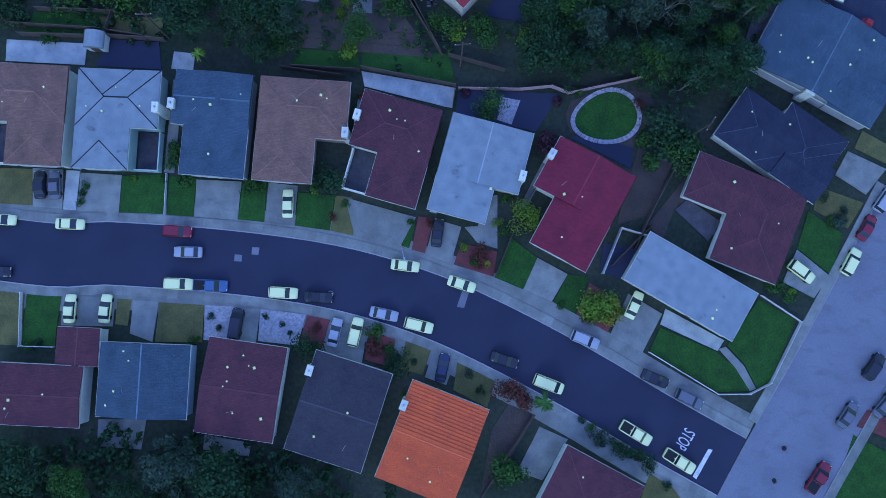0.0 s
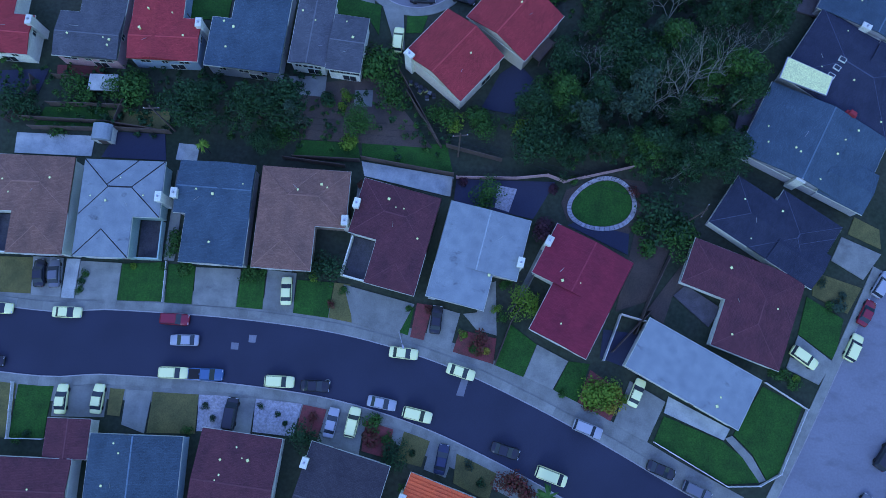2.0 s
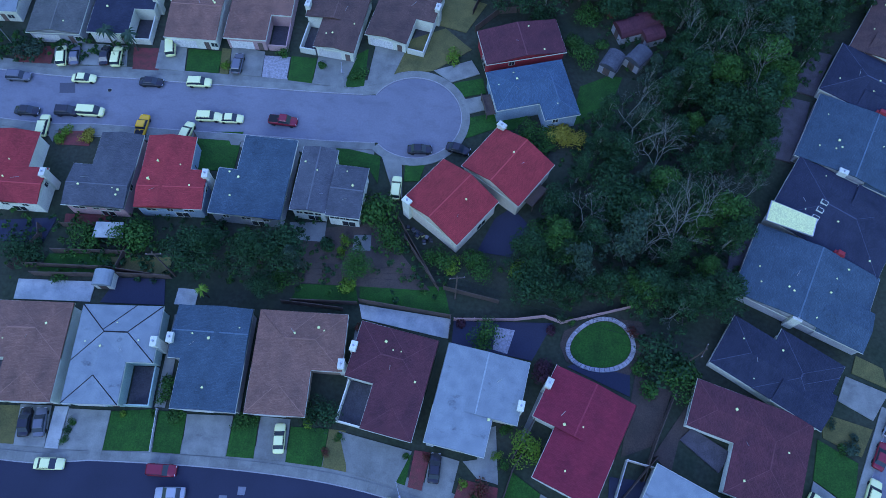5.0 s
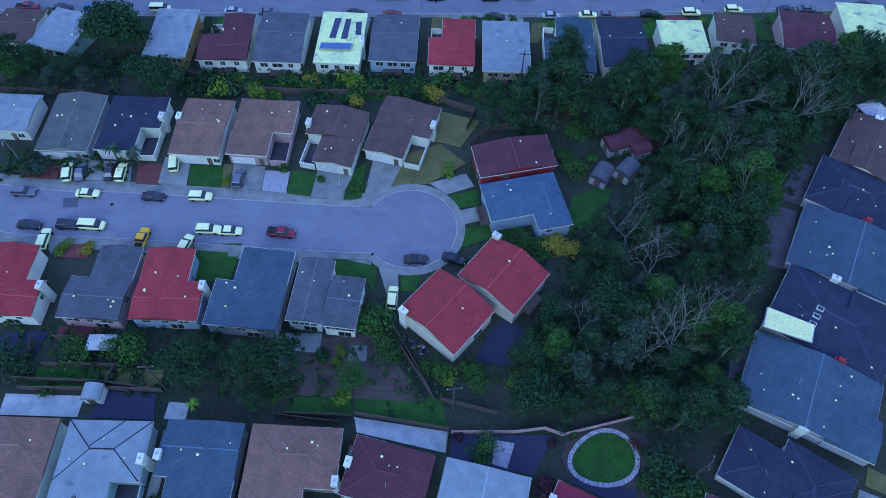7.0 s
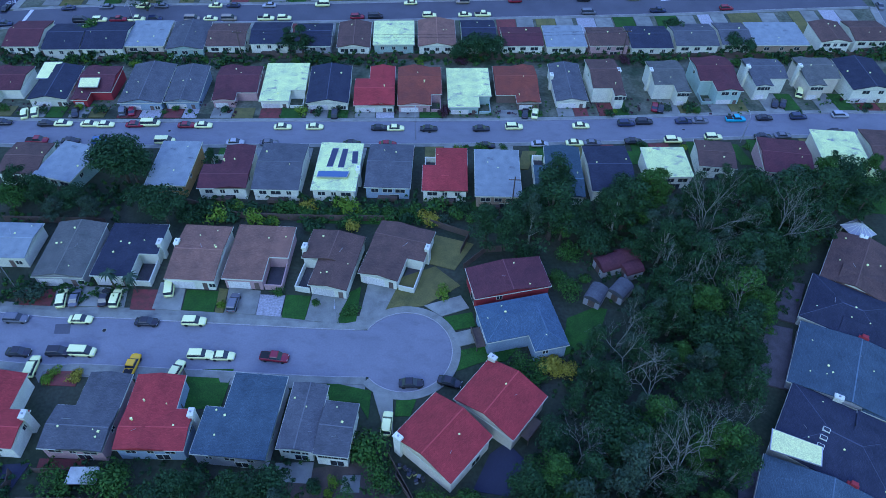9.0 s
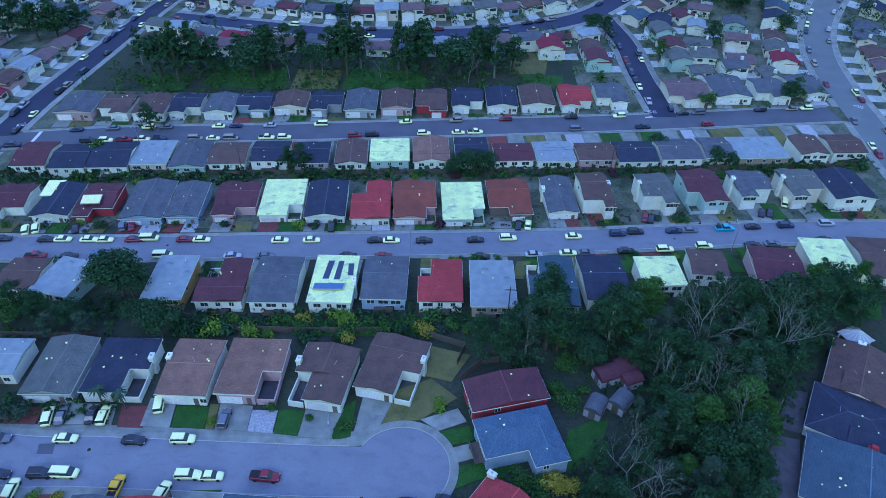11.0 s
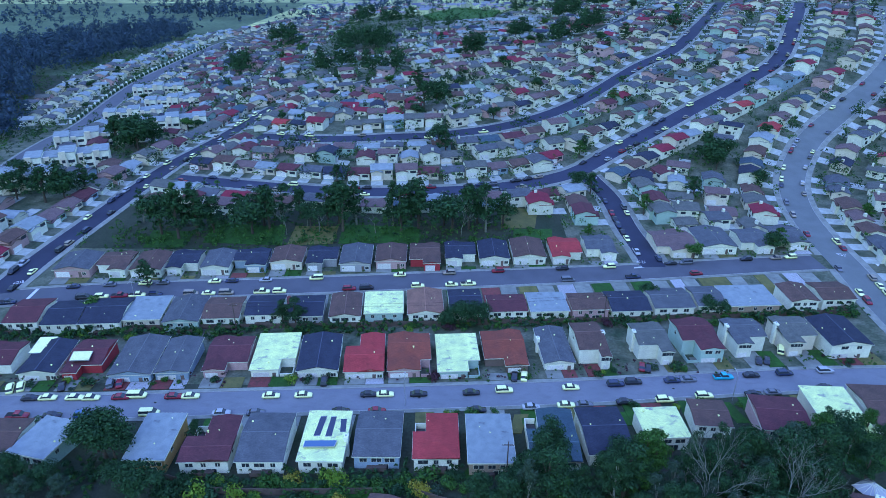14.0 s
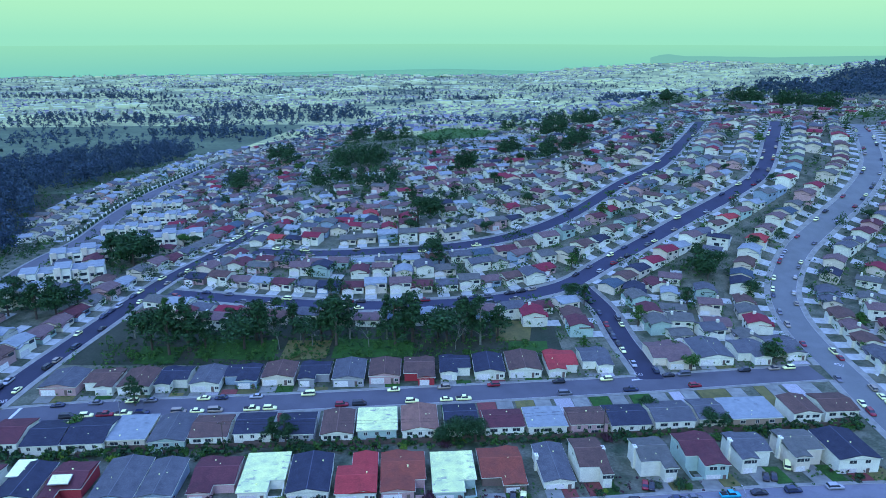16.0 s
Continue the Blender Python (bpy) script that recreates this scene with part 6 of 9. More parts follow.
slab("red", 18.9, 198.9, 12.5, 198.5, 11.6, 211.5, 18.0, 212.0)
slab("drive", 37.9, 200.9, 32.3, 200.5, 31.4, 213.4, 37.0, 213.7)
slab("dry", 32.1, 200.5, 25.7, 200.1, 24.8, 212.9, 31.2, 213.3)
slab("drive", 51.2, 201.1, 45.6, 200.7, 44.7, 214.7, 50.3, 215.1)
slab("gravel", 45.4, 200.7, 39.5, 200.3, 38.5, 214.3, 44.5, 214.7)
slab("drive", 64.5, 202.7, 58.9, 202.3, 58.0, 216.1, 63.5, 216.5)
slab("lawn", 58.7, 202.3, 51.9, 201.8, 50.9, 215.6, 57.8, 216.1)
slab("drive", 79.2, 205.1, 73.7, 204.7, 72.8, 217.8, 78.4, 218.2)
slab("lawn", 73.5, 204.7, 66.2, 204.2, 65.3, 217.3, 72.6, 217.8)
slab("drive", 90.1, 206.5, 85.2, 206.2, 84.3, 219.4, 89.2, 219.7)
slab("gravel", 85.0, 206.2, 80.8, 205.9, 79.9, 219.1, 84.1, 219.4)
slab("drive", 107.6, 207.7, 102.0, 207.3, 101.1, 221.4, 106.7, 221.8)
slab("dry", 101.8, 207.3, 91.2, 206.6, 90.3, 220.7, 100.9, 221.4)
slab("drive", 122.0, 209.3, 117.0, 209.0, 116.0, 223.6, 121.0, 223.9)
slab("dry", 116.8, 209.0, 112.6, 208.7, 111.6, 223.3, 115.8, 223.6)
slab("drive", 134.9, 210.9, 129.3, 210.5, 128.4, 225.1, 134.0, 225.4)
slab("gravel", 129.1, 210.5, 123.6, 210.1, 122.7, 224.7, 128.2, 225.0)
slab("drive", -141.5, 215.8, -136.0, 216.0, -135.8, 211.1, -141.4, 210.9)
slab("dry", -135.8, 216.0, -128.8, 216.3, -128.7, 211.3, -135.6, 211.1)
slab("drive", -127.2, 215.9, -121.6, 216.1, -121.5, 213.1, -127.1, 212.9)
slab("lawn", -121.4, 216.1, -116.0, 216.3, -115.9, 213.3, -121.3, 213.1)
slab("drive", -114.3, 216.4, -108.7, 216.5, -108.7, 214.4, -114.3, 214.2)
slab("dry", -108.5, 216.6, -103.2, 216.7, -103.1, 214.6, -108.5, 214.4)
slab("drive", -102.0, 218.1, -96.5, 218.3, -96.4, 215.4, -101.9, 215.2)
slab("dry", -96.3, 218.3, -91.6, 218.4, -91.5, 215.6, -96.2, 215.4)
slab("drive", -89.6, 218.5, -84.3, 218.7, -84.2, 216.4, -89.6, 216.3)
slab("gravel", -84.1, 218.7, -79.4, 218.8, -79.4, 216.6, -84.0, 216.4)
slab("brick", -78.8, 220.6, -73.2, 220.8, -73.1, 217.4, -78.7, 217.2)
slab("dry", -73.0, 220.8, -66.7, 221.0, -66.5, 217.6, -72.9, 217.4)
slab("drive", -65.4, 223.3, -59.8, 223.5, -59.7, 218.6, -65.3, 218.4)
slab("lawn", -59.6, 223.5, -53.8, 223.7, -53.6, 218.8, -59.5, 218.6)
slab("drive", -52.0, 222.4, -46.4, 222.6, -46.3, 219.9, -51.9, 219.7)
slab("dry", -46.2, 222.6, -41.3, 222.8, -41.2, 220.1, -46.1, 219.9)
slab("drive", -26.7, 224.6, -21.1, 224.8, -21.0, 222.5, -26.6, 222.3)
slab("lawn", -20.9, 224.8, -15.6, 225.0, -15.6, 222.7, -20.8, 222.5)
slab("drive", -0.9, 227.3, 4.7, 227.5, 4.8, 225.1, -0.8, 224.9)
slab("lawn", 4.9, 227.5, 10.3, 227.7, 10.4, 225.3, 5.0, 225.1)
slab("drive", 11.9, 227.7, 17.5, 227.9, 17.5, 226.4, 11.9, 226.2)
slab("red", 17.7, 227.9, 22.9, 228.1, 22.9, 226.6, 17.7, 226.4)
slab("drive", 24.5, 229.1, 30.1, 229.3, 30.1, 227.8, 24.5, 227.6)
slab("lawn", 30.3, 229.3, 36.6, 229.5, 36.6, 228.0, 30.3, 227.8)
slab("drive", 53.1, 232.9, 58.7, 233.0, 58.8, 230.7, 53.2, 230.5)
slab("gravel", 58.9, 233.1, 63.9, 233.2, 64.0, 230.8, 59.0, 230.7)
slab("drive", 98.3, 239.2, 103.9, 239.4, 104.0, 236.6, 98.4, 236.4)
slab("dry", 104.1, 239.4, 111.7, 239.6, 111.8, 236.9, 104.2, 236.7)
slab("drive", 128.6, 243.2, 134.2, 243.4, 134.3, 240.4, 128.7, 240.2)
slab("gravel", 134.4, 243.4, 141.4, 243.6, 141.5, 240.6, 134.5, 240.4)

# cars on the near street and its driveways
car("sedan", "white", -70.4, 6.5, 1)
car("sedan", "white", -59.4, 6.6, 2)
car("suv", "red", -42.1, 6.7, 0)
car("sedan", "white", -5.1, 3.9, -3)
car("sedan", "white", 4.2, 1.6, -14)
car("suv", "white", -41.1, -1.7, 2)
car("pickup", "blue", -36.0, -1.6, 2)
car("suv", "white", -24.3, -1.9, 1)
car("sedan", "black", -18.6, -2.2, 1)
car("sedan", "silver", -7.9, -4.1, -8)
car("suv", "white", -2.2, -5.5, -10)
car("sedan", "black", 11.9, -10.0, -14)
car("van", "white", 19.2, -13.3, -17)
car("suv", "silver", 24.6, -5.8, -18)
car("sedan", "black", 36.2, -11.2, -19)
car("suv", "grey", 41.8, -14.0, -22)
car("pickup", "white", 33.6, -20.0, -27)
car("pickup", "white", 40.8, -23.9, -28)
car("sedan", "black", -64.9, 12.6, 98)
car("sedan", "grey", -62.5, 12.7, 98)
car("sedan", "white", -24.8, 12.5, 94)
car("sedan", "black", -0.3, 9.6, 87)
car("sedan", "white", 32.2, 0.3, 69)
car("sedan", "white", -57.9, -6.9, 92)
car("sedan", "white", -52.3, -6.5, 89)
car("van", "black", -31.3, -7.3, 86)
car("sedan", "silver", -15.5, -7.6, 81)
car("suv", "white", -12.2, -7.3, 81)
car("sedan", "navy", 2.1, -11.9, 82)
car("suv", "white", 59.0, 7.7, -33)
car("suv", "white", 67.1, 9.9, 64)
car("sedan", "red", 69.5, 15.7, 63)
car("suv", "silver", 72.2, 20.5, 58)
car("suv", "black", 71.4, -6.7, 57)
car("sedan", "grey", 67.5, -14.7, 59)
car("pickup", "red", 63.1, -24.9, 59)
car("sedan", "grey", 73.3, -12.7, 52)
car("sedan", "black", -70.2, -1.9, 2)
car("sedan", "silver", -40.1, 3.5, -177)

# cars on the cul-de-sac
car("suv", "grey", -85.1, 76.9, -0)
car("sedan", "white", -72.5, 77.3, 2)
car("sedan", "black", -59.4, 77.3, -0)
car("suv", "white", -50.2, 77.8, 2)
car("sedan", "black", -81.2, 69.3, -0)
car("suv", "black", -73.7, 69.7, 2)
car("van", "white", -69.3, 69.9, 0)
car("suv", "white", -47.0, 70.3, 2)
car("sedan", "white", -42.7, 70.2, 2)
car("pickup", "red", -32.9, 70.4, -4)
car("sedan", "black", -6.7, 65.9, 3)
car("sedan", "black", 0.4, 66.5, -14)
car("suv", "white", -78.1, 82.1, 102)
car("sedan", "grey", -75.6, 82.4, 98)
car("sedan", "black", -69.8, 82.8, 97)
car("suv", "white", -67.4, 82.7, 94)
car("van", "white", -57.5, 86.0, 101)
car("suv", "grey", -43.6, 82.7, 89)
car("suv", "white", -77.2, 66.2, 93)
car("pickup", "yellow", -58.9, 67.1, 87)
car("suv", "white", -10.4, 57.6, 88)
car("suv", "white", -50.4, 66.5, 78)

# cars on the middle street
car("sedan", "black", -119.5, 141.4, 4)
car("sedan", "black", -108.0, 141.6, 4)
car("sedan", "white", -103.7, 141.9, 4)
car("sedan", "white", -96.8, 142.1, 4)
car("sedan", "white", -92.6, 142.1, 4)
car("sedan", "red", -85.0, 142.6, 4)
car("van", "white", -81.1, 143.4, 4)
car("sedan", "red", -71.4, 143.2, 4)
car("sedan", "white", -67.0, 143.4, 4)
car("sedan", "white", -46.1, 144.0, 4)
car("sedan", "white", -37.7, 144.5, 4)
car("sedan", "black", -20.5, 145.1, 4)
car("sedan", "white", -16.3, 145.3, 4)
car("sedan", "black", -7.5, 145.6, 4)
car("sedan", "black", 6.4, 146.5, 4)
car("suv", "white", 15.2, 147.9, 4)
car("sedan", "white", 33.2, 149.6, 4)
car("suv", "navy", 45.6, 151.5, 4)
car("suv", "black", 50.7, 152.7, 4)
car("sedan", "navy", 61.6, 153.7, 4)
car("sedan", "grey", 66.2, 154.3, 4)
car("pickup", "cyan", 76.3, 155.8, 4)
car("sedan", "black", 84.5, 156.9, 4)
car("suv", "navy", 94.2, 158.1, 4)
car("suv", "silver", 106.4, 159.8, 4)
car("pickup", "red", -106.8, 133.8, 4)
car("sedan", "black", -98.3, 134.1, 4)
car("suv", "blue", -90.6, 134.5, 4)
car("van", "white", -74.6, 135.5, 4)
car("sedan", "silver", -56.6, 135.9, 4)
car("sedan", "grey", -48.0, 136.2, 4)
car("sedan", "black", -26.8, 137.2, 4)
car("sedan", "red", -17.7, 137.5, 4)
car("sedan", "black", 7.7, 138.4, 4)
car("sedan", "silver", 21.5, 140.0, 4)
car("sedan", "white", 30.6, 141.1, 4)
car("sedan", "grey", 35.3, 141.4, 4)
car("sedan", "black", 46.1, 142.8, 4)
car("suv", "white", 56.7, 144.0, 4)
car("suv", "white", 67.7, 146.1, 4)
car("sedan", "black", 81.1, 147.2, 4)
car("sedan", "grey", 86.6, 148.1, 4)
car("sedan", "black", 101.9, 151.0, 4)
car("suv", "white", -115.9, 145.9, 112)
car("suv", "white", -113.6, 146.9, 112)
car("sedan", "black", -102.8, 147.3, 109)
car("suv", "grey", -90.7, 149.0, 107)
car("sedan", "red", -88.2, 149.2, 106)
car("suv", "black", -33.4, 151.3, 94)
car("sedan", "black", 18.5, 154.7, 83)
car("sedan", "white", 21.2, 154.9, 82)
car("sedan", "red", 55.1, 160.7, 75)
car("sedan", "black", 56.7, 160.2, 75)
car("van", "white", 99.0, 171.3, 67)
car("sedan", "black", 89.9, 164.8, 69)
car("sedan", "black", 92.2, 164.9, 68)
car("sedan", "black", 71.9, 171.7, 72)

# garden plants near the street
tree("bush", "dark", -18.8, 16.5, 1.0)
tree("bush", "lime", 13.7, 12.9, 0.95)
tree("bush", "lime", 25.6, 0.8, 1.1, 1.05)
tree("bush", "lime", 26.8, -0.5, 0.9, 1.05)
tree("bush", "yellow", 28.2, -1.8, 0.6)
tree("bush", "yellow", 28.7, -0.4, 0.6)
tree("bush", "green", 6.7, 30.7, 0.95)
tree("bush", "green", -30.8, 14.8, 0.45, 1.3)
tree("bush", "green", -42.3, 15.1, 0.5, 1.2)
tree("bush", "dark", -19.5, -9.9, 0.85)
tree("bush", "dark", -5.2, -11.4, 0.9, 0.9)
tree("bush", "green", -44.6, 20.1, 0.55)
tree("bush", "green", -43.9, 18.0, 0.5)
tree("bush", "green", -8.9, -7.2, 0.6)
tree("bush", "purple", 17.3, 25.5, 0.9)
tree("bush", "red", 6.9, 6.5, 0.5, 1.2)
tree("bush", "green", 6.0, 5.5, 0.35)
tree("bush", "red", -8.9, -8.9, 0.5, 1.3)
tree("bush", "red", 12.2, -14.5, 0.6, 1.1)
tree("bush", "red", 14.0, -15.1, 0.6, 1.1)
tree("bush", "red", 15.8, -15.7, 0.6, 1.1)
tree("bush", "dark", 30.7, -22.4, 0.5)
tree("bush", "dark", 32.4, -23.2, 0.5)
tree("bush", "dark", 34.3, -24.0, 0.5)
tree("bush", "dark", 36.1, -24.7, 0.5)
tree("bush", "grey", 27.8, -21.2, 0.6)
tree("bush", "green", 12.3, -28.1, 1.1)
tree("bush", "green", 14.5, -27.5, 0.7)
tree("bush", "red", -14.4, 31.3, 0.3)
tree("bush", "purple", 2.2, 32.9, 0.4)
tree("bush", "green", -3.2, -17.2, 0.4)
tree("bush", "green", 38.9, 25.5, 1.2)
tree("bush", "green", 32.9, 23.4, 0.7)
tree("bush", "dark", 36.1, 28.8, 1.5)
tree("bush", "green", 32.2, 27.5, 0.6)
tree("bush", "grey", 64.6, 17.0, 0.4, 1.5)
tree("bush", "green", 55.4, 4.8, 0.3, 1.5)
tree("bush", "green", 57.3, 3.5, 0.3, 1.5)
tree("palm", "green", 18.2, -15.8, 0.6, 1.1)
tree("palm", "lime", -40.4, 35.0, 0.55, 0.8)
tree("pine", "grey", -37.4, -29.1, 0.95, 1.5)
tree("round", "dark", -30.5, -31.1, 1.0, 1.2)
tree("pine", "grey", -19.4, -31.0, 0.8, 1.2)
tree("bare", "dark", -57.7, -30.6, 0.7)
tree("round", "dark", -61.3, -31.0, 0.9, 1.2)
tree("round", "green", -53.5, -33.0, 0.8)
tree("pine", "dark", -44.2, -33.1, 0.8)
tree("pine", "dark", -25.4, -34.3, 0.9, 1.2)

# trees between the near street and the cul-de-sac
tree("round", "dark", -43.0, 40.8, 0.95, 1.1)
tree("pine", "dark", -40.5, 42.4, 0.9, 1.2)
tree("pine", "dark", -32.4, 41.4, 1.0, 1.25)
tree("round", "dark", -28.5, 42.6, 0.95, 1.1)
tree("tall", "grey", -25.9, 41.2, 0.8)
tree("round", "dark", -30.8, 36.8, 0.6)
tree("bush", "green", -55.2, 44.6, 1.3)
tree("bush", "green", -63.5, 43.5, 1.1)
tree("bush", "green", -53.2, 46.4, 1.0)
tree("bush", "dark", -73.2, 41.1, 1.1)
tree("bush", "green", -66.0, 36.9, 0.5)
tree("bush", "green", -13.9, 53.8, 1.5)
tree("bush", "green", -10.6, 47.6, 1.0)
tree("round", "green", -15.3, 41.1, 0.6, 1.1)
tree("bush", "lime", -17.8, 38.6, 0.7)
tree("bush", "lime", -18.4, 46.7, 0.5, 0.7)
tree("bush", "lime", -18.8, 44.9, 0.5, 0.7)
tree("bush", "dark", -21.0, 46.1, 0.6)
tree("bush", "green", -1.9, 44.0, 0.9)
tree("bush", "lime", 0.1, 43.1, 0.7)
tree("bush", "green", 3.9, 43.4, 0.9)
tree("bush", "green", 5.4, 42.9, 0.9)
tree("bush", "green", -28.1, 39.0, 0.8)
tree("bush", "lime", -73.1, 63.9, 0.5)
tree("bush", "lime", -72.7, 65.2, 0.45)
tree("bush", "yellow", -68.7, 64.2, 0.5)
tree("bush", "yellow", -68.9, 65.4, 0.45)
tree("bush", "green", 13.3, 70.0, 0.8, 1.3)
tree("bush", "green", 15.9, 68.9, 0.8, 1.3)
tree("bush", "yellow", 19.7, 69.7, 0.9, 1.2)
tree("bush", "yellow", 21.6, 69.6, 0.8)
tree("palm", "grey", -68.6, 85.3, 0.7)
tree("palm", "grey", -63.9, 84.9, 0.7)
tree("bush", "grey", -84.3, 82.2, 1.0)
tree("bush", "lime", -46.0, 82.4, 0.4)
tree("bush", "red", 18.4, 88.6, 0.8)
tree("bush", "green", -19.9, 81.9, 0.4, 1.5)
tree("bush", "green", -35.3, 86.0, 0.5)
tree("bush", "green", -27.0, 84.0, 0.4)
tree("bush", "lime", -1.5, 87.4, 0.5, 1.2)
tree("bush", "green", 24.4, 89.0, 1.0)
tree("bush", "green", 22.3, 93.4, 0.8)

# trees and bushes behind the middle street
tree("pine", "dark", -98.8, 111.4, 0.95, 1.15)
tree("pine", "dark", -91.8, 108.8, 0.9, 1.15)
tree("round", "dark", -85.2, 108.2, 0.75, 1.15)
tree("round", "dark", -77.7, 118.9, 1.35, 1.15)
tree("round", "dark", -80.5, 121.0, 1.2, 1.15)
tree("round", "dark", -75.0, 118.0, 1.1, 1.15)
tree("round", "dark", -63.7, 104.7, 1.0, 1.15)
tree("round", "green", -99.5, 107.4, 0.8, 1.15)
tree("pine", "grey", -80.0, 104.7, 0.7, 1.15)
tree("pine", "grey", -87.9, 104.3, 0.7, 1.15)
tree("round", "dark", -70.2, 109.1, 0.8, 1.15)
tree("pine", "dark", -59.3, 125.7, 0.55, 1.15)
tree("pine", "green", -83.5, 128.9, 0.6, 1.15)
tree("pine", "dark", 19.9, 112.2, 1.25, 1.15)
tree("round", "dark", 15.8, 108.1, 0.9, 1.15)
tree("round", "dark", 25.8, 107.7, 0.8, 1.15)
tree("pine", "dark", 23.6, 118.4, 1.2, 1.15)
tree("round", "dark", 38.8, 111.3, 1.0, 1.15)
tree("round", "dark", 39.6, 116.3, 0.9, 1.15)
tree("round", "dark", 92.2, 122.4, 0.9, 1.15)
tree("round", "green", 96.0, 120.5, 0.8, 1.15)
tree("pine", "dark", -47.9, 183.9, 0.95, 1.15)
tree("pine", "dark", -52.5, 185.4, 0.8, 1.15)
tree("round", "dark", 4.4, 185.7, 0.95, 1.15)
tree("round", "dark", 9.6, 186.1, 0.85, 1.15)
tree("round", "dark", 0.1, 183.7, 0.7, 1.15)
tree("round", "dark", 68.0, 204.4, 0.7, 1.15)
tree("round", "green", -115.2, 190.1, 0.7, 1.15)
tree("round", "dark", 85.5, 194.7, 0.7, 1.15)
tree("round", "dark", 89.4, 193.2, 0.6, 1.15)
tree("bush", "dark", -60.3, 106.7, 0.71)
tree("bush", "dark", -58.4, 106.6, 0.89)
tree("bush", "dark", -56.8, 106.5, 0.5)
tree("bush", "dark", -56.3, 109.8, 0.94)
tree("bush", "lime", -53.1, 106.9, 0.98)
tree("bush", "dark", -51.3, 106.8, 0.79)
tree("bush", "green", -50.1, 110.3, 0.55)
tree("bush", "lime", -49.6, 110.5, 0.63)
tree("bush", "dark", -46.9, 109.6, 0.8)
tree("bush", "lime", -44.7, 106.9, 0.81)
tree("bush", "dark", -43.3, 107.7, 0.5)
tree("bush", "green", -41.7, 106.5, 0.61)
tree("bush", "lime", -40.3, 106.5, 0.51)
tree("bush", "green", -39.0, 110.9, 0.92)
tree("bush", "green", -37.7, 110.1, 0.71)
tree("bush", "green", -33.8, 109.1, 0.76)
tree("bush", "grey", -33.4, 107.5, 0.5)
tree("bush", "dark", -31.1, 105.8, 0.96)
tree("bush", "green", -30.0, 107.4, 0.48)
tree("bush", "green", -27.5, 110.8, 0.55)
tree("bush", "dark", -25.6, 106.0, 0.52)
tree("bush", "lime", -24.3, 111.4, 0.99)
tree("bush", "dark", -23.3, 106.9, 0.78)
tree("bush", "dark", -20.2, 112.2, 0.67)
tree("bush", "green", -18.3, 108.5, 0.47)
tree("bush", "green", -18.2, 109.7, 0.87)
tree("bush", "green", -16.2, 110.7, 0.49)
tree("bush", "green", -14.5, 108.7, 0.78)
tree("bush", "green", -12.5, 109.9, 0.72)
tree("bush", "dark", -10.2, 107.6, 0.79)
tree("bush", "green", -9.3, 111.5, 0.59)
tree("bush", "green", -7.6, 108.5, 0.56)
tree("bush", "green", -4.3, 107.8, 0.49)
tree("bush", "green", -4.6, 112.5, 0.98)
tree("bush", "grey", -2.3, 109.0, 0.68)
tree("bush", "green", 0.7, 110.4, 0.55)
tree("bush", "dark", 2.1, 113.2, 0.71)
tree("bush", "green", 3.7, 109.8, 0.6)
tree("bush", "green", 6.0, 112.5, 0.49)
tree("bush", "green", 6.7, 112.3, 0.55)
tree("bush", "yellow", -33.7, 112.0, 0.8)
tree("bush", "yellow", -21.8, 106.0, 0.8)
tree("bush", "yellow", -5.5, 108.7, 0.8)
tree("bush", "green", -8.9, 111.4, 0.8)
tree("bush", "green", 1.1, 111.4, 0.8)
tree("bush", "green", -23.2, 106.8, 0.8)
tree("bush", "dark", -40.4, 180.9, 0.66)
tree("bush", "dark", 116.2, 164.4, 0.54)
tree("bush", "purple", 93.8, 141.9, 0.42)
tree("bush", "purple", -128.6, 174.9, 0.42)
tree("bush", "green", -102.3, 178.1, 0.45)
tree("bush", "grey", -124.6, 172.7, 0.44)
tree("bush", "lime", 45.2, 185.4, 0.68)
tree("bush", "green", -107.8, 130.3, 0.56)
tree("bush", "green", -37.7, 182.1, 0.34)
tree("bush", "purple", -107.0, 175.7, 0.43)
tree("bush", "green", 96.8, 143.3, 0.33)
tree("bush", "green", 63.7, 189.9, 0.49)
tree("bush", "green", -77.2, 178.4, 0.56)
tree("bush", "dark", -8.9, 184.9, 0.57)
tree("bush", "grey", -83.7, 175.6, 0.56)
tree("bush", "purple", -20.7, 182.1, 0.4)
tree("bush", "lime", 31.2, 183.7, 0.39)
tree("bush", "lime", 111.0, 191.6, 0.44)
tree("bush", "grey", 104.0, 191.2, 0.63)
tree("bush", "dark", -90.0, 132.1, 0.63)
tree("bush", "grey", -32.8, 154.9, 0.59)
tree("bush", "green", 75.3, 142.3, 0.41)
tree("bush", "grey", 24.2, 185.7, 0.56)
tree("bush", "dark", 12.2, 183.4, 0.31)
tree("bush", "green", 84.9, 187.6, 0.69)
tree("bush", "purple", -107.1, 175.8, 0.56)
tree("bush", "dark", -40.3, 180.2, 0.63)
tree("bush", "green", -70.5, 179.3, 0.59)
tree("bush", "green", -90.5, 177.2, 0.58)
tree("bush", "purple", 0.5, 182.6, 0.66)
tree("bush", "lime", -103.3, 149.5, 0.38)
tree("bush", "green", 102.0, 192.2, 0.56)
tree("bush", "purple", -3.4, 153.9, 0.69)
tree("bush", "lime", -112.0, 177.0, 0.69)
tree("bush", "grey", 114.9, 163.1, 0.4)
tree("bush", "green", 54.8, 189.2, 0.31)
tree("bush", "lime", -42.2, 151.7, 0.67)
tree("bush", "green", -80.4, 178.4, 0.37)
tree("bush", "green", -49.1, 179.0, 0.66)
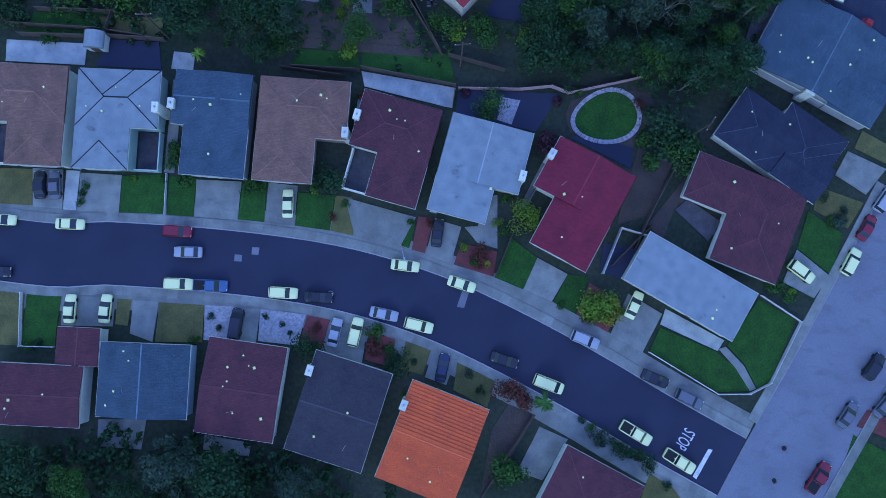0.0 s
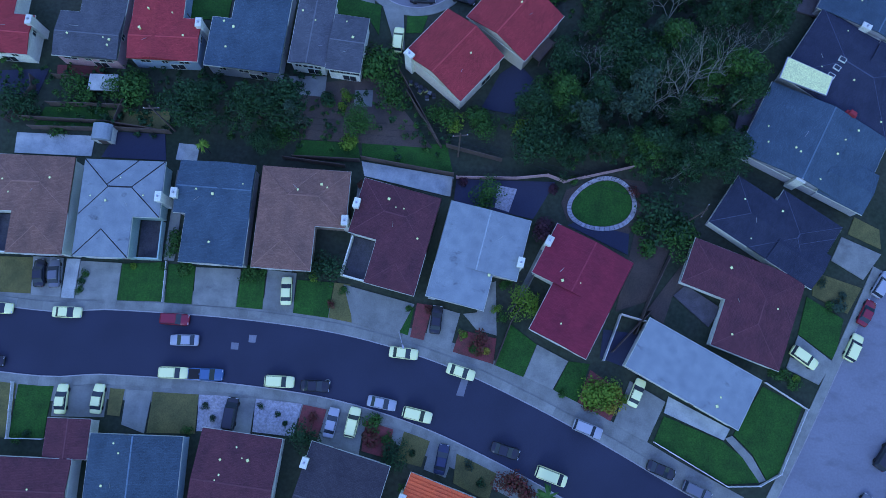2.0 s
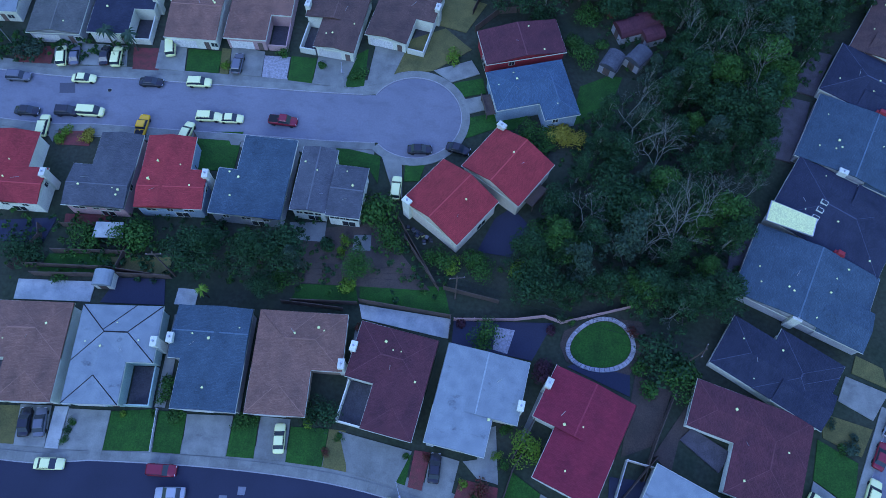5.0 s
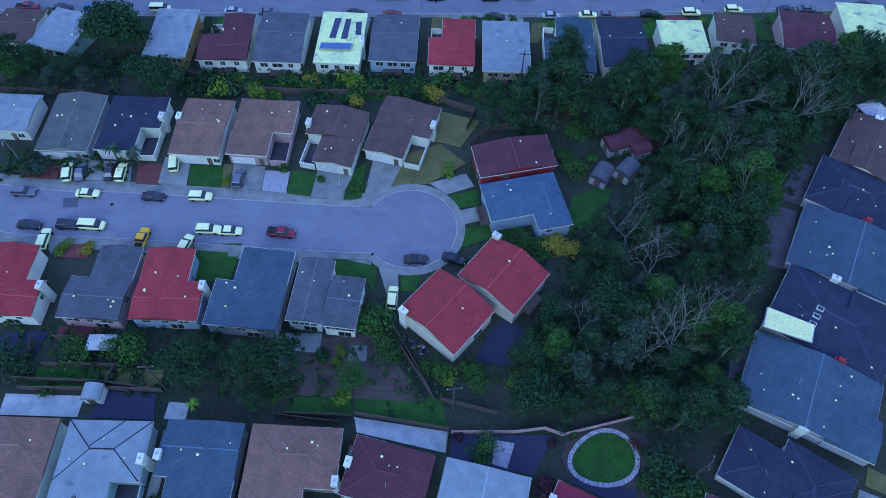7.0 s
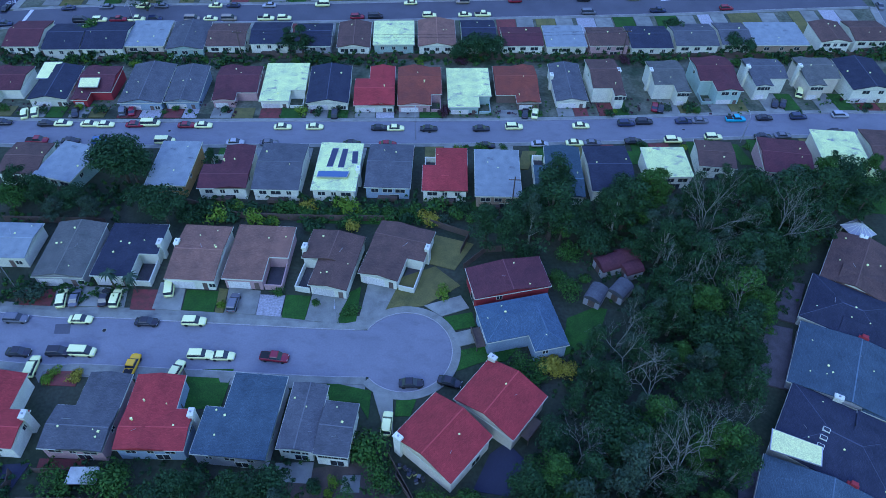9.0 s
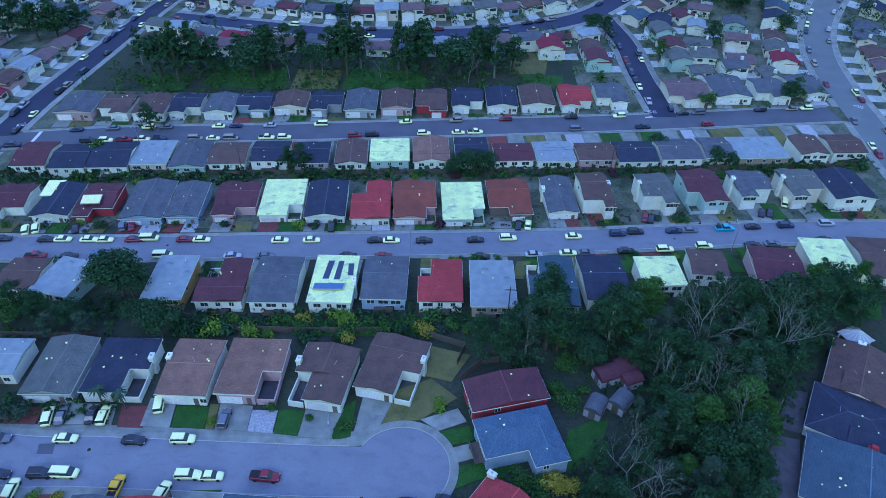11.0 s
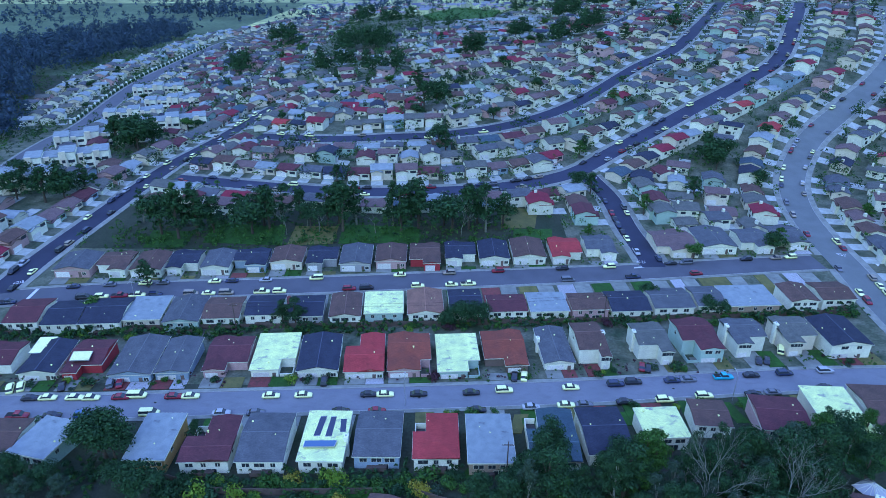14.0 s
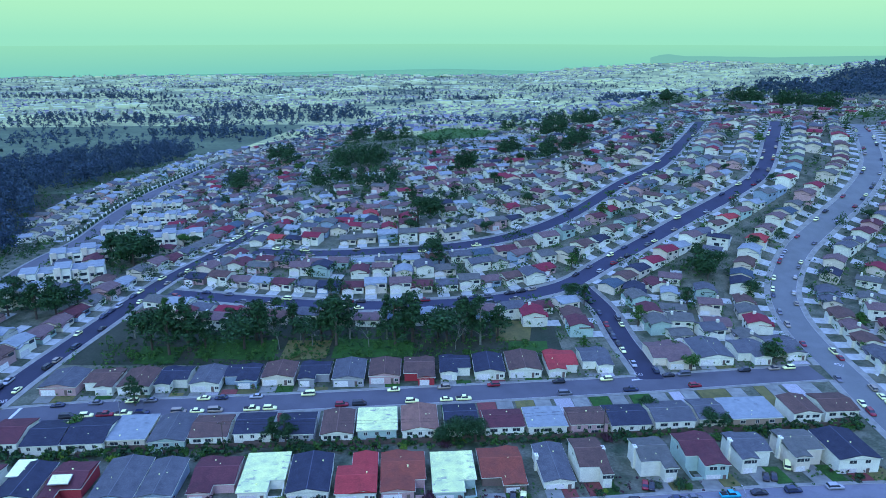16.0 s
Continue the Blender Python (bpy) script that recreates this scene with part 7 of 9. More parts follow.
tree("bush", "lime", 0.7, 136.1, 0.53)
tree("bush", "green", 46.4, 186.2, 0.42)
tree("bush", "green", 57.2, 186.0, 0.4)
tree("bush", "dark", 41.6, 186.4, 0.69)
tree("bush", "green", 2.1, 138.0, 0.35)
tree("bush", "green", -122.8, 148.5, 0.51)
tree("bush", "purple", -31.9, 181.5, 0.37)
tree("bush", "lime", 96.0, 143.3, 0.41)
tree("bush", "lime", -12.3, 181.9, 0.51)
tree("bush", "grey", -97.7, 148.5, 0.35)
tree("bush", "dark", 72.0, 191.4, 0.39)
tree("bush", "dark", 41.6, 156.1, 0.55)
tree("bush", "green", -109.5, 174.9, 0.4)
tree("bush", "green", -77.0, 150.8, 0.45)
tree("bush", "green", -25.3, 155.0, 0.38)
tree("bush", "green", 30.6, 184.9, 0.54)
tree("bush", "purple", 92.3, 187.7, 0.62)
tree("bush", "dark", 95.3, 160.0, 0.39)
tree("bush", "dark", 133.2, 193.7, 0.35)
tree("bush", "lime", -103.1, 149.6, 0.52)
tree("bush", "purple", 50.7, 186.7, 0.62)
tree("bush", "grey", -99.8, 146.3, 0.35)
tree("bush", "purple", -2.7, 153.9, 0.63)
tree("bush", "green", 66.3, 142.3, 0.6)
tree("bush", "dark", 22.4, 139.4, 0.35)
tree("bush", "purple", -91.3, 174.3, 0.34)
tree("bush", "green", -101.4, 131.9, 0.43)
tree("bush", "dark", -12.3, 156.6, 0.54)
tree("bush", "dark", -133.9, 174.6, 0.46)
tree("bush", "dark", -37.9, 151.8, 0.54)
tree("bush", "green", -113.5, 177.9, 0.62)
tree("bush", "dark", 46.2, 158.1, 0.5)
tree("bush", "green", 128.8, 193.6, 0.6)
tree("bush", "grey", 64.8, 160.6, 0.65)
tree("bush", "lime", 43.7, 157.3, 0.38)
tree("bush", "green", -79.6, 149.4, 0.3)
tree("bush", "purple", -44.3, 182.9, 0.42)
tree("bush", "green", -72.4, 150.3, 0.33)
tree("bush", "purple", -0.1, 136.8, 0.35)
tree("bush", "green", -33.6, 184.1, 0.6)
tree("bush", "dark", -62.8, 151.1, 0.56)
tree("bush", "grey", -135.2, 175.9, 0.52)
tree("bush", "green", -2.2, 156.7, 0.56)
tree("bush", "purple", 79.7, 188.8, 0.6)
tree("bush", "dark", -125.1, 174.1, 0.64)
tree("bush", "lime", 6.3, 185.7, 0.47)
tree("bush", "grey", 2.1, 184.9, 0.49)
tree("bush", "purple", -66.7, 179.2, 0.42)
tree("bush", "purple", -133.1, 173.5, 0.36)
tree("bush", "grey", 59.0, 160.4, 0.6)
tree("bush", "dark", -111.6, 148.0, 0.47)
tree("bush", "green", -11.2, 183.7, 0.67)
tree("bush", "dark", 47.7, 141.0, 0.54)
tree("bush", "dark", -96.4, 149.0, 0.64)
tree("bush", "lime", -43.6, 180.6, 0.36)
tree("bush", "purple", -27.5, 181.9, 0.47)
tree("bush", "dark", 64.7, 160.3, 0.68)
tree("bush", "green", 58.8, 186.9, 0.66)
tree("bush", "green", 66.0, 159.0, 0.57)
tree("bush", "dark", 12.5, 183.3, 0.38)
tree("bush", "green", -71.7, 176.7, 0.55)
tree("bush", "green", -135.3, 175.3, 0.32)
tree("bush", "green", -79.8, 180.4, 0.67)
tree("bush", "grey", -95.0, 176.0, 0.49)
tree("bush", "purple", -39.3, 151.9, 0.35)
tree("bush", "green", 96.5, 190.2, 0.64)

# the grove in the gully
tree("round", "dark", 28.5, 56.0, 1.01, 1.23)
tree("pine", "dark", 43.8, 89.3, 0.88, 0.96)
tree("pine", "dark", 11.3, 100.7, 1.17, 1.14)
tree("pine", "green", 31.5, 39.2, 0.90, 1.14)
tree("pine", "green", 61.5, 84.2, 0.82, 1.05)
tree("tall", "grey", 65.1, 107.1, 1.03, 1.05)
tree("tall", "dark", 51.4, 111.2, 1.25, 0.91)
tree("pine", "dark", 59.2, 94.2, 1.28, 1.26)
tree("pine", "dark", 50.3, 95.5, 1.10, 1.30)
tree("tall", "grey", 29.0, 46.9, 1.22, 1.30)
tree("tall", "grey", 16.5, 102.6, 1.24, 0.91)
tree("pine", "dark", 40.3, 70.9, 0.77, 1.15)
tree("pine", "dark", 33.5, 109.2, 1.03, 1.30)
tree("tall", "dark", 42.7, 79.5, 1.23, 1.17)
tree("pine", "dark", 28.4, 61.6, 0.76, 1.07)
tree("pine", "dark", 53.6, 88.8, 1.10, 1.03)
tree("bare", "dark", 22.7, 51.9, 0.95, 1.14)
tree("bare", "dark", 31.4, 67.8, 1.20, 1.29)
tree("bare", "dark", 50.3, 59.0, 0.82, 1.11)
tree("pine", "dark", 55.4, 103.1, 1.07, 1.07)
tree("tall", "grey", 46.7, 106.7, 0.94, 1.07)
tree("pine", "dark", 56.9, 79.4, 1.05, 1.26)
tree("pine", "dark", 70.9, 107.4, 0.82, 1.00)
tree("pine", "green", 46.3, 53.0, 1.24, 1.13)
tree("tall", "dark", 22.3, 61.4, 0.76, 1.11)
tree("pine", "green", 18.2, 47.0, 1.05, 1.22)
tree("pine", "dark", 38.4, 99.0, 0.90, 1.11)
tree("pine", "dark", 78.9, 107.1, 1.03, 1.10)
tree("tall", "grey", 21.3, 42.6, 1.11, 1.13)
tree("pine", "dark", 35.7, 52.4, 0.99, 0.95)
tree("pine", "dark", 39.7, 38.2, 1.04, 1.18)
tree("pine", "green", 40.2, 109.1, 0.93, 1.29)
tree("pine", "dark", 36.7, 45.6, 1.06, 0.94)
tree("pine", "dark", 13.4, 44.2, 1.11, 1.05)
tree("pine", "green", 49.2, 82.0, 1.06, 1.23)
tree("pine", "dark", 34.9, 71.1, 0.96, 0.99)
tree("tall", "dark", 59.4, 115.0, 1.15, 0.97)
tree("bare", "dark", 35.6, 63.2, 1.23, 1.07)
tree("pine", "dark", 72.9, 100.6, 0.85, 1.18)
tree("pine", "dark", 28.2, 107.9, 0.85, 0.94)
tree("tall", "grey", 55.6, 97.8, 0.97, 1.12)
tree("pine", "dark", 42.5, 62.4, 1.14, 0.94)
tree("pine", "dark", 50.8, 69.0, 0.90, 1.05)
tree("pine", "dark", 48.4, 100.2, 1.02, 1.30)
tree("tall", "grey", 67.5, 113.0, 0.81, 1.01)
tree("pine", "green", 43.1, 44.0, 0.78, 1.04)
tree("bare", "dark", 31.7, 74.9, 1.13, 1.08)
tree("pine", "green", 41.4, 51.9, 0.76, 1.08)
tree("pine", "dark", 56.3, 110.8, 1.24, 1.20)
tree("tall", "dark", 34.5, 104.3, 1.15, 1.14)
tree("round", "dark", 48.2, 74.9, 1.10, 1.04)
tree("pine", "dark", 41.2, 57.4, 0.84, 1.27)
tree("tall", "grey", 73.8, 114.9, 1.24, 1.29)
tree("tall", "grey", 35.8, 82.2, 0.85, 0.91)
tree("tall", "dark", 63.6, 101.7, 1.16, 1.03)
tree("pine", "dark", 19.7, 38.1, 0.76, 1.16)
tree("tall", "grey", 42.3, 102.8, 0.91, 1.11)
tree("pine", "dark", 25.3, 39.8, 0.92, 1.06)
tree("pine", "green", 23.6, 104.4, 0.83, 1.11)
tree("tall", "dark", 43.5, 97.6, 1.16, 1.21)
tree("tall", "dark", 52.5, 63.3, 1.06, 1.15)
tree("pine", "dark", 64.5, 96.2, 1.22, 1.23)
tree("tall", "dark", 25.7, 67.2, 0.75, 1.25)
tree("pine", "dark", 37.2, 77.1, 1.01, 0.96)
tree("round", "dark", 18.6, 54.6, 0.79, 1.07)
tree("tall", "dark", 80.1, 113.8, 1.28, 1.08)
tree("pine", "dark", 46.8, 65.0, 0.86, 0.91)
tree("tall", "dark", 69.4, 94.3, 0.96, 1.12)
tree("pine", "green", 56.5, 84.4, 1.22, 1.28)
tree("pine", "dark", 54.0, 75.4, 1.22, 1.23)
tree("tall", "dark", 66.1, 88.4, 0.76, 1.05)
tree("pine", "dark", 41.6, 84.3, 1.04, 1.18)
tree("pine", "green", 36.4, 58.3, 1.01, 1.27)
tree("tall", "dark", 46.1, 48.2, 1.27, 0.92)
tree("pine", "green", 45.5, 113.8, 1.25, 0.92)
tree("pine", "dark", 55.5, 70.7, 0.94, 0.95)
tree("round", "dark", 78.7, 118.7, 1.10, 1.20)
tree("tall", "dark", 48.9, 90.0, 1.22, 1.10)
tree("round", "dark", 14.7, 39.6, 0.94, 1.16)
tree("tall", "dark", 59.8, 105.7, 0.82, 1.13)
tree("tall", "grey", 45.8, 69.8, 0.90, 1.20)
tree("tall", "grey", 58.9, 88.9, 1.10, 1.17)
tree("tall", "dark", 30.9, 51.5, 1.15, 1.14)
tree("pine", "dark", 44.7, 39.3, 1.00, 1.26)
tree("tall", "dark", 26.8, 72.4, 0.96, 1.06)
tree("tall", "dark", 23.2, 47.1, 0.99, 1.23)
tree("pine", "dark", 74.8, 110.1, 1.01, 1.22)
tree("bare", "dark", 35.1, 46.0, 1.33)
tree("bare", "dark", 33.3, 48.0, 1.26)
tree("bare", "dark", 21.5, 46.3, 0.98)
tree("bare", "dark", 50.7, 100.9, 1.26)
tree("bare", "dark", 69.4, 103.8, 1.26)
tree("bare", "dark", 53.5, 74.9, 0.98)
tree("bare", "dark", 37.8, 36.3, 0.98)
tree("bare", "dark", 37.3, 48.2, 1.75)
tree("bare", "dark", 42.0, 50.6, 1.54)
tree("bare", "dark", 52.8, 102.7, 1.82)
tree("bare", "dark", 67.8, 102.0, 1.82)
tree("bare", "dark", 55.5, 80.4, 1.4)
tree("bare", "dark", 42.8, 86.6, 1.54)
tree("bare", "dark", 53.2, 87.2, 1.54)
tree("pine", "dark", 37.0, 56.2, 1.01, 1.05)
tree("tall", "grey", 78.7, 113.6, 0.72, 1.16)
tree("pine", "dark", 70.5, 103.0, 0.68, 1.04)
tree("pine", "dark", 43.5, 81.1, 0.70, 1.27)
tree("pine", "dark", 53.4, 85.1, 0.82, 1.22)
tree("pine", "dark", 18.1, 45.7, 0.92, 1.10)
tree("pine", "dark", 37.9, 40.1, 0.68, 1.28)
tree("tall", "grey", 38.4, 79.3, 0.87, 1.25)
tree("tall", "dark", 55.9, 96.0, 0.82, 1.24)
tree("pine", "dark", 29.7, 54.7, 0.76, 1.26)
tree("pine", "dark", 62.5, 94.6, 0.87, 0.99)
tree("pine", "green", 48.5, 86.2, 0.78, 0.99)
tree("pine", "green", 59.9, 80.9, 0.81, 1.04)
tree("pine", "dark", 29.4, 65.6, 0.89, 1.28)
tree("pine", "dark", 54.7, 77.8, 0.81, 1.29)
tree("pine", "dark", 56.6, 91.7, 0.92, 1.27)
tree("tall", "grey", 52.9, 102.1, 0.90, 1.07)
tree("pine", "green", 43.1, 72.3, 0.72, 1.09)
tree("tall", "dark", 46.1, 49.9, 0.80, 0.99)
tree("pine", "dark", 49.1, 78.8, 0.80, 0.97)
tree("pine", "dark", 49.8, 93.8, 0.80, 1.01)
tree("tall", "grey", 32.7, 72.1, 0.85, 0.97)
tree("pine", "dark", 33.0, 39.7, 1.01, 1.29)
tree("tall", "grey", 72.5, 108.6, 0.86, 1.27)
tree("tall", "dark", 62.6, 105.4, 0.96, 1.06)
tree("tall", "grey", 32.9, 60.2, 0.76, 0.94)
tree("pine", "dark", 41.7, 88.7, 0.98, 0.92)
tree("pine", "dark", 68.3, 112.9, 1.03, 1.13)
tree("pine", "dark", 82.4, 119.3, 0.88, 1.10)
tree("tall", "dark", 88.6, 127.8, 0.86, 0.92)
tree("tall", "dark", 82.7, 112.7, 0.75, 1.05)
tree("pine", "dark", 100.4, 123.5, 0.74, 1.15)
tree("pine", "green", 99.7, 128.8, 0.83, 1.17)
tree("pine", "dark", 90.3, 112.0, 1.01, 0.92)
tree("round", "dark", 94.4, 117.2, 0.97, 0.93)
tree("tall", "dark", 90.2, 119.5, 0.94, 0.93)
tree("pine", "green", 81.9, 125.2, 0.75, 1.11)
tree("round", "dark", 93.0, 126.3, 0.98, 1.29)
tree("pine", "green", 86.2, 123.8, 0.99, 1.29)

tree("pine", "dark", 21.1, 104.5, 1.5, 1.2)
tree("pine", "dark", 37.6, 108.6, 1.35, 1.25)
tree("pine", "dark", 7.1, 103.0, 1.0, 1.3)
tree("bare", "dark", 51.9, 102.0, 1.9)
tree("pine", "dark", 71.9, 110.0, 1.5, 1.3)
tree("pine", "dark", 63.8, 113.5, 1.4, 1.3)
tree("pine", "dark", 80.5, 113.0, 1.4, 1.3)
tree("pine", "green", 43.5, 115.0, 1.2, 1.2)
tree("round", "dark", 30.0, 100.5, 0.8, 1.2)
tree("bush", "green", 25.0, 99.0, 0.9)
tree("bush", "dark", 16.0, 99.0, 0.9)
tree("bush", "green", 27.5, 93.0, 0.6)
tree("bush", "red", 30.0, 101.0, 0.4)
tree("bush", "lime", 12.5, 43.0, 0.8)

# trees between the north street and the crescent
tree("pine", "dark", -108.5, 249.1, 2.0, 1.00)
tree("round", "dark", -116.9, 253.2, 1.8, 1.12)
tree("pine", "dark", -101.7, 252.2, 1.9, 1.24)
tree("tall", "dark", -104, 258, 1.7, 1.00)
tree("pine", "dark", -96, 255, 1.5, 1.12)
tree("round", "dark", -80.2, 254.2, 1.7, 1.24)
tree("pine", "dark", -73.6, 257.4, 1.9, 1.00)
tree("tall", "dark", -69.2, 263.7, 1.5, 1.12)
tree("pine", "dark", -77, 262, 1.6, 1.24)
tree("pine", "dark", -43.6, 257.4, 2.0, 1.00)
tree("pine", "dark", -50, 261, 1.7, 1.12)
tree("tall", "dark", -38.6, 263.6, 1.6, 1.24)
tree("pine", "dark", -46, 264, 1.8, 1.00)
tree("pine", "dark", -19.4, 257.3, 1.9, 1.12)
tree("pine", "dark", -12.6, 261, 2.0, 1.24)
tree("tall", "dark", -23.3, 263.6, 1.6, 1.00)
tree("pine", "dark", -16, 265, 1.7, 1.12)
tree("round", "dark", 1.4, 257.3, 1.7, 1.24)
tree("pine", "dark", 8.4, 261, 1.8, 1.00)
tree("tall", "dark", 15.3, 258.4, 1.7, 1.12)
tree("pine", "dark", 22.6, 263.6, 1.4, 1.24)
tree("round", "dark", -2, 264, 1.5, 1.00)
tree("pine", "dark", 12, 266, 1.5, 1.12)
tree("tall", "dark", -128.2, 263.8, 1.2, 1.24)
tree("pine", "dark", -63.3, 269, 1.3, 1.00)
tree("round", "dark", -57, 258, 1.3, 1.12)
tree("pine", "dark", -88, 266, 1.2, 1.24)
tree("bare", "dark", -66, 254, 1.3)
tree("bare", "dark", -30, 256, 1.3)
tree("bare", "dark", -53, 255, 1.1)
tree("bare", "dark", 5, 254, 1.3)
tree("bare", "dark", -59, 262, 1.0)
tree("bush", "green", -121, 246, 0.9)
tree("bush", "green", -92, 246, 0.8)
tree("bush", "green", -58, 247, 0.8)
tree("bush", "green", 28, 251, 0.9)
tree("bush", "green", 33, 259, 0.7)
tree("bush", "green", -34, 249, 0.7)
tree("bush", "green", 10, 249, 0.8)

# fences, poles and sheds
fence(-72.9, 38.6, -58.2, 38.8, -48.6, 37.9)
fence(-27.8, 34.8, -17.3, 34.1)
fence(-14.8, 35.8, 0.8, 34.0, 0.6, 30.1)
fence(-8.1, 48.0, -1.5, 38.6)
fence(-66.1, -4.9, -65.4, -13.4, -60.0, -13.2, high=0.9, label="white painted low board fence", mat=DOOR)
fence(-44.9, 15.9, -44.6, 9.3, high=0.7, label="white painted low board fence", mat=DOOR)
fence(34.2, 13.4, 28.1, 6.4)
fence(26.8, 5.0, 29.4, 12.6, 34.3, 11.5, high=1.6, label="pale blue-white garden wall of painted boards", mat=DOOR)
fence(16.9, -18.5, 12.8, -25.9, 9.6, -31.7)
fence(37.4, 23.0, 34.1, 15.7, 31.7, 9.5)
fence(11.6, 11.7, 18.7, 24.8)
fence(9.5, 3.2, 11.7, 10.0, 13.8, 13.7)
fence(35.2, -7.1, 46.7, -13.0, 51.7, -12.6, 55.0, -10.6, 59.5, -0.4, 52.8, 3.4, high=0.8, label="low white picket wall round the corner lawn", mat=DOOR)
fence(1.4, 33.6, 11.5, 34.2, 16.6, 35.1, 19.5, 34.2, 25.9, 36.1, 31.2, 37.7, high=1.4, label="pinkish stucco garden wall", mat=WALL["pink"])
fence(-9.9, 52.2, -1.6, 38.7)
fence(-74.9, 37.8, -71.5, 44.1, -72.2, 46.2)
fence(-70.8, 37.0, -57.1, 37.6, -55.8, 42.9)
fence(-68.5, 41.4, -55.0, 41.9)
fence(-57.2, 37.8, -47.2, 37.9)
fence(-68.3, 46.4, -57.4, 46.5)
fence(-26.2, 35.1, -15.0, 35.3)
fence(2.4, 94.5, 7.1, 99.7, 10.7, 100.2)
fence(-48.7, 66.2, -47.0, 59.0)
fence(-0.7, 39.0, 8.8, 37.1)
fence(-61.9, 112.0, -49.1, 107.8, -36.2, 107.6, -13.2, 108.4)
fence(-100.1, 103.7, -77.4, 104.2)
fence(-6.7, 108.2, 3.5, 104.2, 1.7, 98.8)
fence(-139.6, 178.4, -43.9, 182.9, gap=7.5)
fence(-43.9, 182.9, 43.2, 188.1, gap=7.5)
fence(43.2, 188.1, 134.9, 196.2, gap=7.5)
utility_pole(1.4, 37.5, 11.0, 10.0)
utility_pole(-46.8, 38.4, 11.0, 5.0)
utility_pole(39.5, 28.3, 11.0, 60.0)
utility_pole(13.3, 114.2, 10.0, 0.0)
utility_pole(-66.1, 181.0, 10.0, 0.0)
utility_pole(50.4, 189.9, 10.0, 0.0)
street_lamp(-5.7, 6.7, -70.0)
street_lamp(-22.0, 78.9, -80.0)
street_lamp(74.8, 145.1, 90.0)
street_lamp(-105.6, 199.4, -90.0)
street_lamp(-10.8, 141.3, 90.0)
street_lamp(-88.4, 84.2, -60.0)
shed(-58.0, 36.6, 0.0, 3.0, 2.6, 'light', 'white')
shed(33.3, 96.2, -68.0, 4.0, 5.5, 'maroon', 'grey')
shed(37.4, 98.4, -68.0, 4.0, 4.5, 'maroon', 'grey')
shed(37.7, 94.9, -68.0, 3.2, 4.0, 'maroon', 'grey')
shed(29.4, 87.5, -30.0, 3.4, 4.2, 'slate', 'grey')
shed(34.6, 89.0, -40.0, 3.4, 4.2, 'slate', 'grey')


def gazebo(x, y, rot):
    """A pale garden pavilion with a pyramid roof of ribbed sheets."""
    g = thing("gazebo", place(x, y, rot), "pale blue garden gazebo with a ribbed pyramid roof", "gazebo")
    for u in (-2.2, 2.2):
        for v in (-2.2, 2.2):
            part("post", Geo().box(u - 0.12, v - 0.12, -0.3, u + 0.12, v + 0.12, 2.4), FRAME, g)
    cs = [(-2.7, -2.7), (2.7, -2.7), (2.7, 2.7), (-2.7, 2.7)]
    part("roof", Geo().add([(*c, 2.35) for c in cs] + [(*c, 2.45) for c in cs] + [(0, 0, 4.3)], [(3, 2, 1, 0), (4, 5, 8), (5, 6, 8), (6, 7, 8), (7, 4, 8), (0, 1, 5, 4), (1, 2, 6, 5), (2, 3, 7, 6), (3, 0, 4, 7)]), PAINT["silver"], g, "pale blue roof sheets")
    for k in range(4):
        a, b = Vector(cs[k]), Vector(cs[(k + 1) % 4])
        for f in (0.0, 0.25, 0.5, 0.75):
            p = a.lerp(b, f)
            part("rib", Geo().tube((p.x, p.y, 2.5), (p.x * 0.1, p.y * 0.1, 4.2), 0.06, 0.05, 4), FRAME, g)
    return g


gazebo(90.0, 108.8, 25.0)
oval_lawn(26.0, 31.0)
stop_marking(41.7, -20.5, -118.0)
slab("stripe", 45.6, -21.8, 46.3, -21.9, 43.9, -26.7, 43.3, -26.3)
slab("grass", -120.0, 241.0, -104.0, 241.5, -104.0, 256.0, -122.0, 257.0)
slab("grass", -98.0, 246.0, -66.0, 244.0, -68.0, 262.0, -99.0, 264.0)
slab("grass", -44.0, 246.0, -12.0, 248.0, -12.0, 262.0, -44.0, 264.0)
slab("dry", -64.0, 244.0, -46.0, 246.0, -46.0, 262.0, -64.0, 262.0)
slab("dry", 22.0, 262.0, 36.0, 262.0, 39.0, 280.0, 23.0, 282.0)
slab("grass", 26.0, 250.0, 42.0, 252.0, 43.0, 261.5, 27.0, 261.0)

# panels on roofs and overhead cables
panel("solar_panel", "dark blue solar panel on a white roof", "solar panel", PAINT["navy"], 4.75, -30.6, 122.1, -29.1, 122.2, -28.5, 129.1, -30.0, 129.0)
panel("solar_panel", "dark blue solar panel on a white roof", "solar panel", PAINT["navy"], 4.75, -27.9, 122.0, -26.4, 122.1, -26.2, 129.0, -27.5, 128.9)
panel("solar_panel", "dark blue solar panel on a white roof", "solar panel", PAINT["navy"], 4.75, -24.7, 123.6, -23.4, 123.6, -23.7, 128.2, -25.1, 128.1)
panel("solar_panel", "long dark solar water panel on a white roof", "solar panel", PAINT["blue"], 4.75, -32.2, 118.0, -25.1, 118.2, -24.8, 120.2, -32.1, 120.0)
panel("roof_sheet", "bright white sheet over a roof", "roof sheet", WHITE, 5.0, 53.9, 53.5, 61.7, 50.9, 63.0, 54.3, 55.4, 57.4)
panel("roof_sheet", "white slatted skylight strip on a maroon roof", "skylight", WHITE, 4.6, -103.9, 154.6, -98.6, 155.0, -99.4, 159.3, -104.8, 158.9)
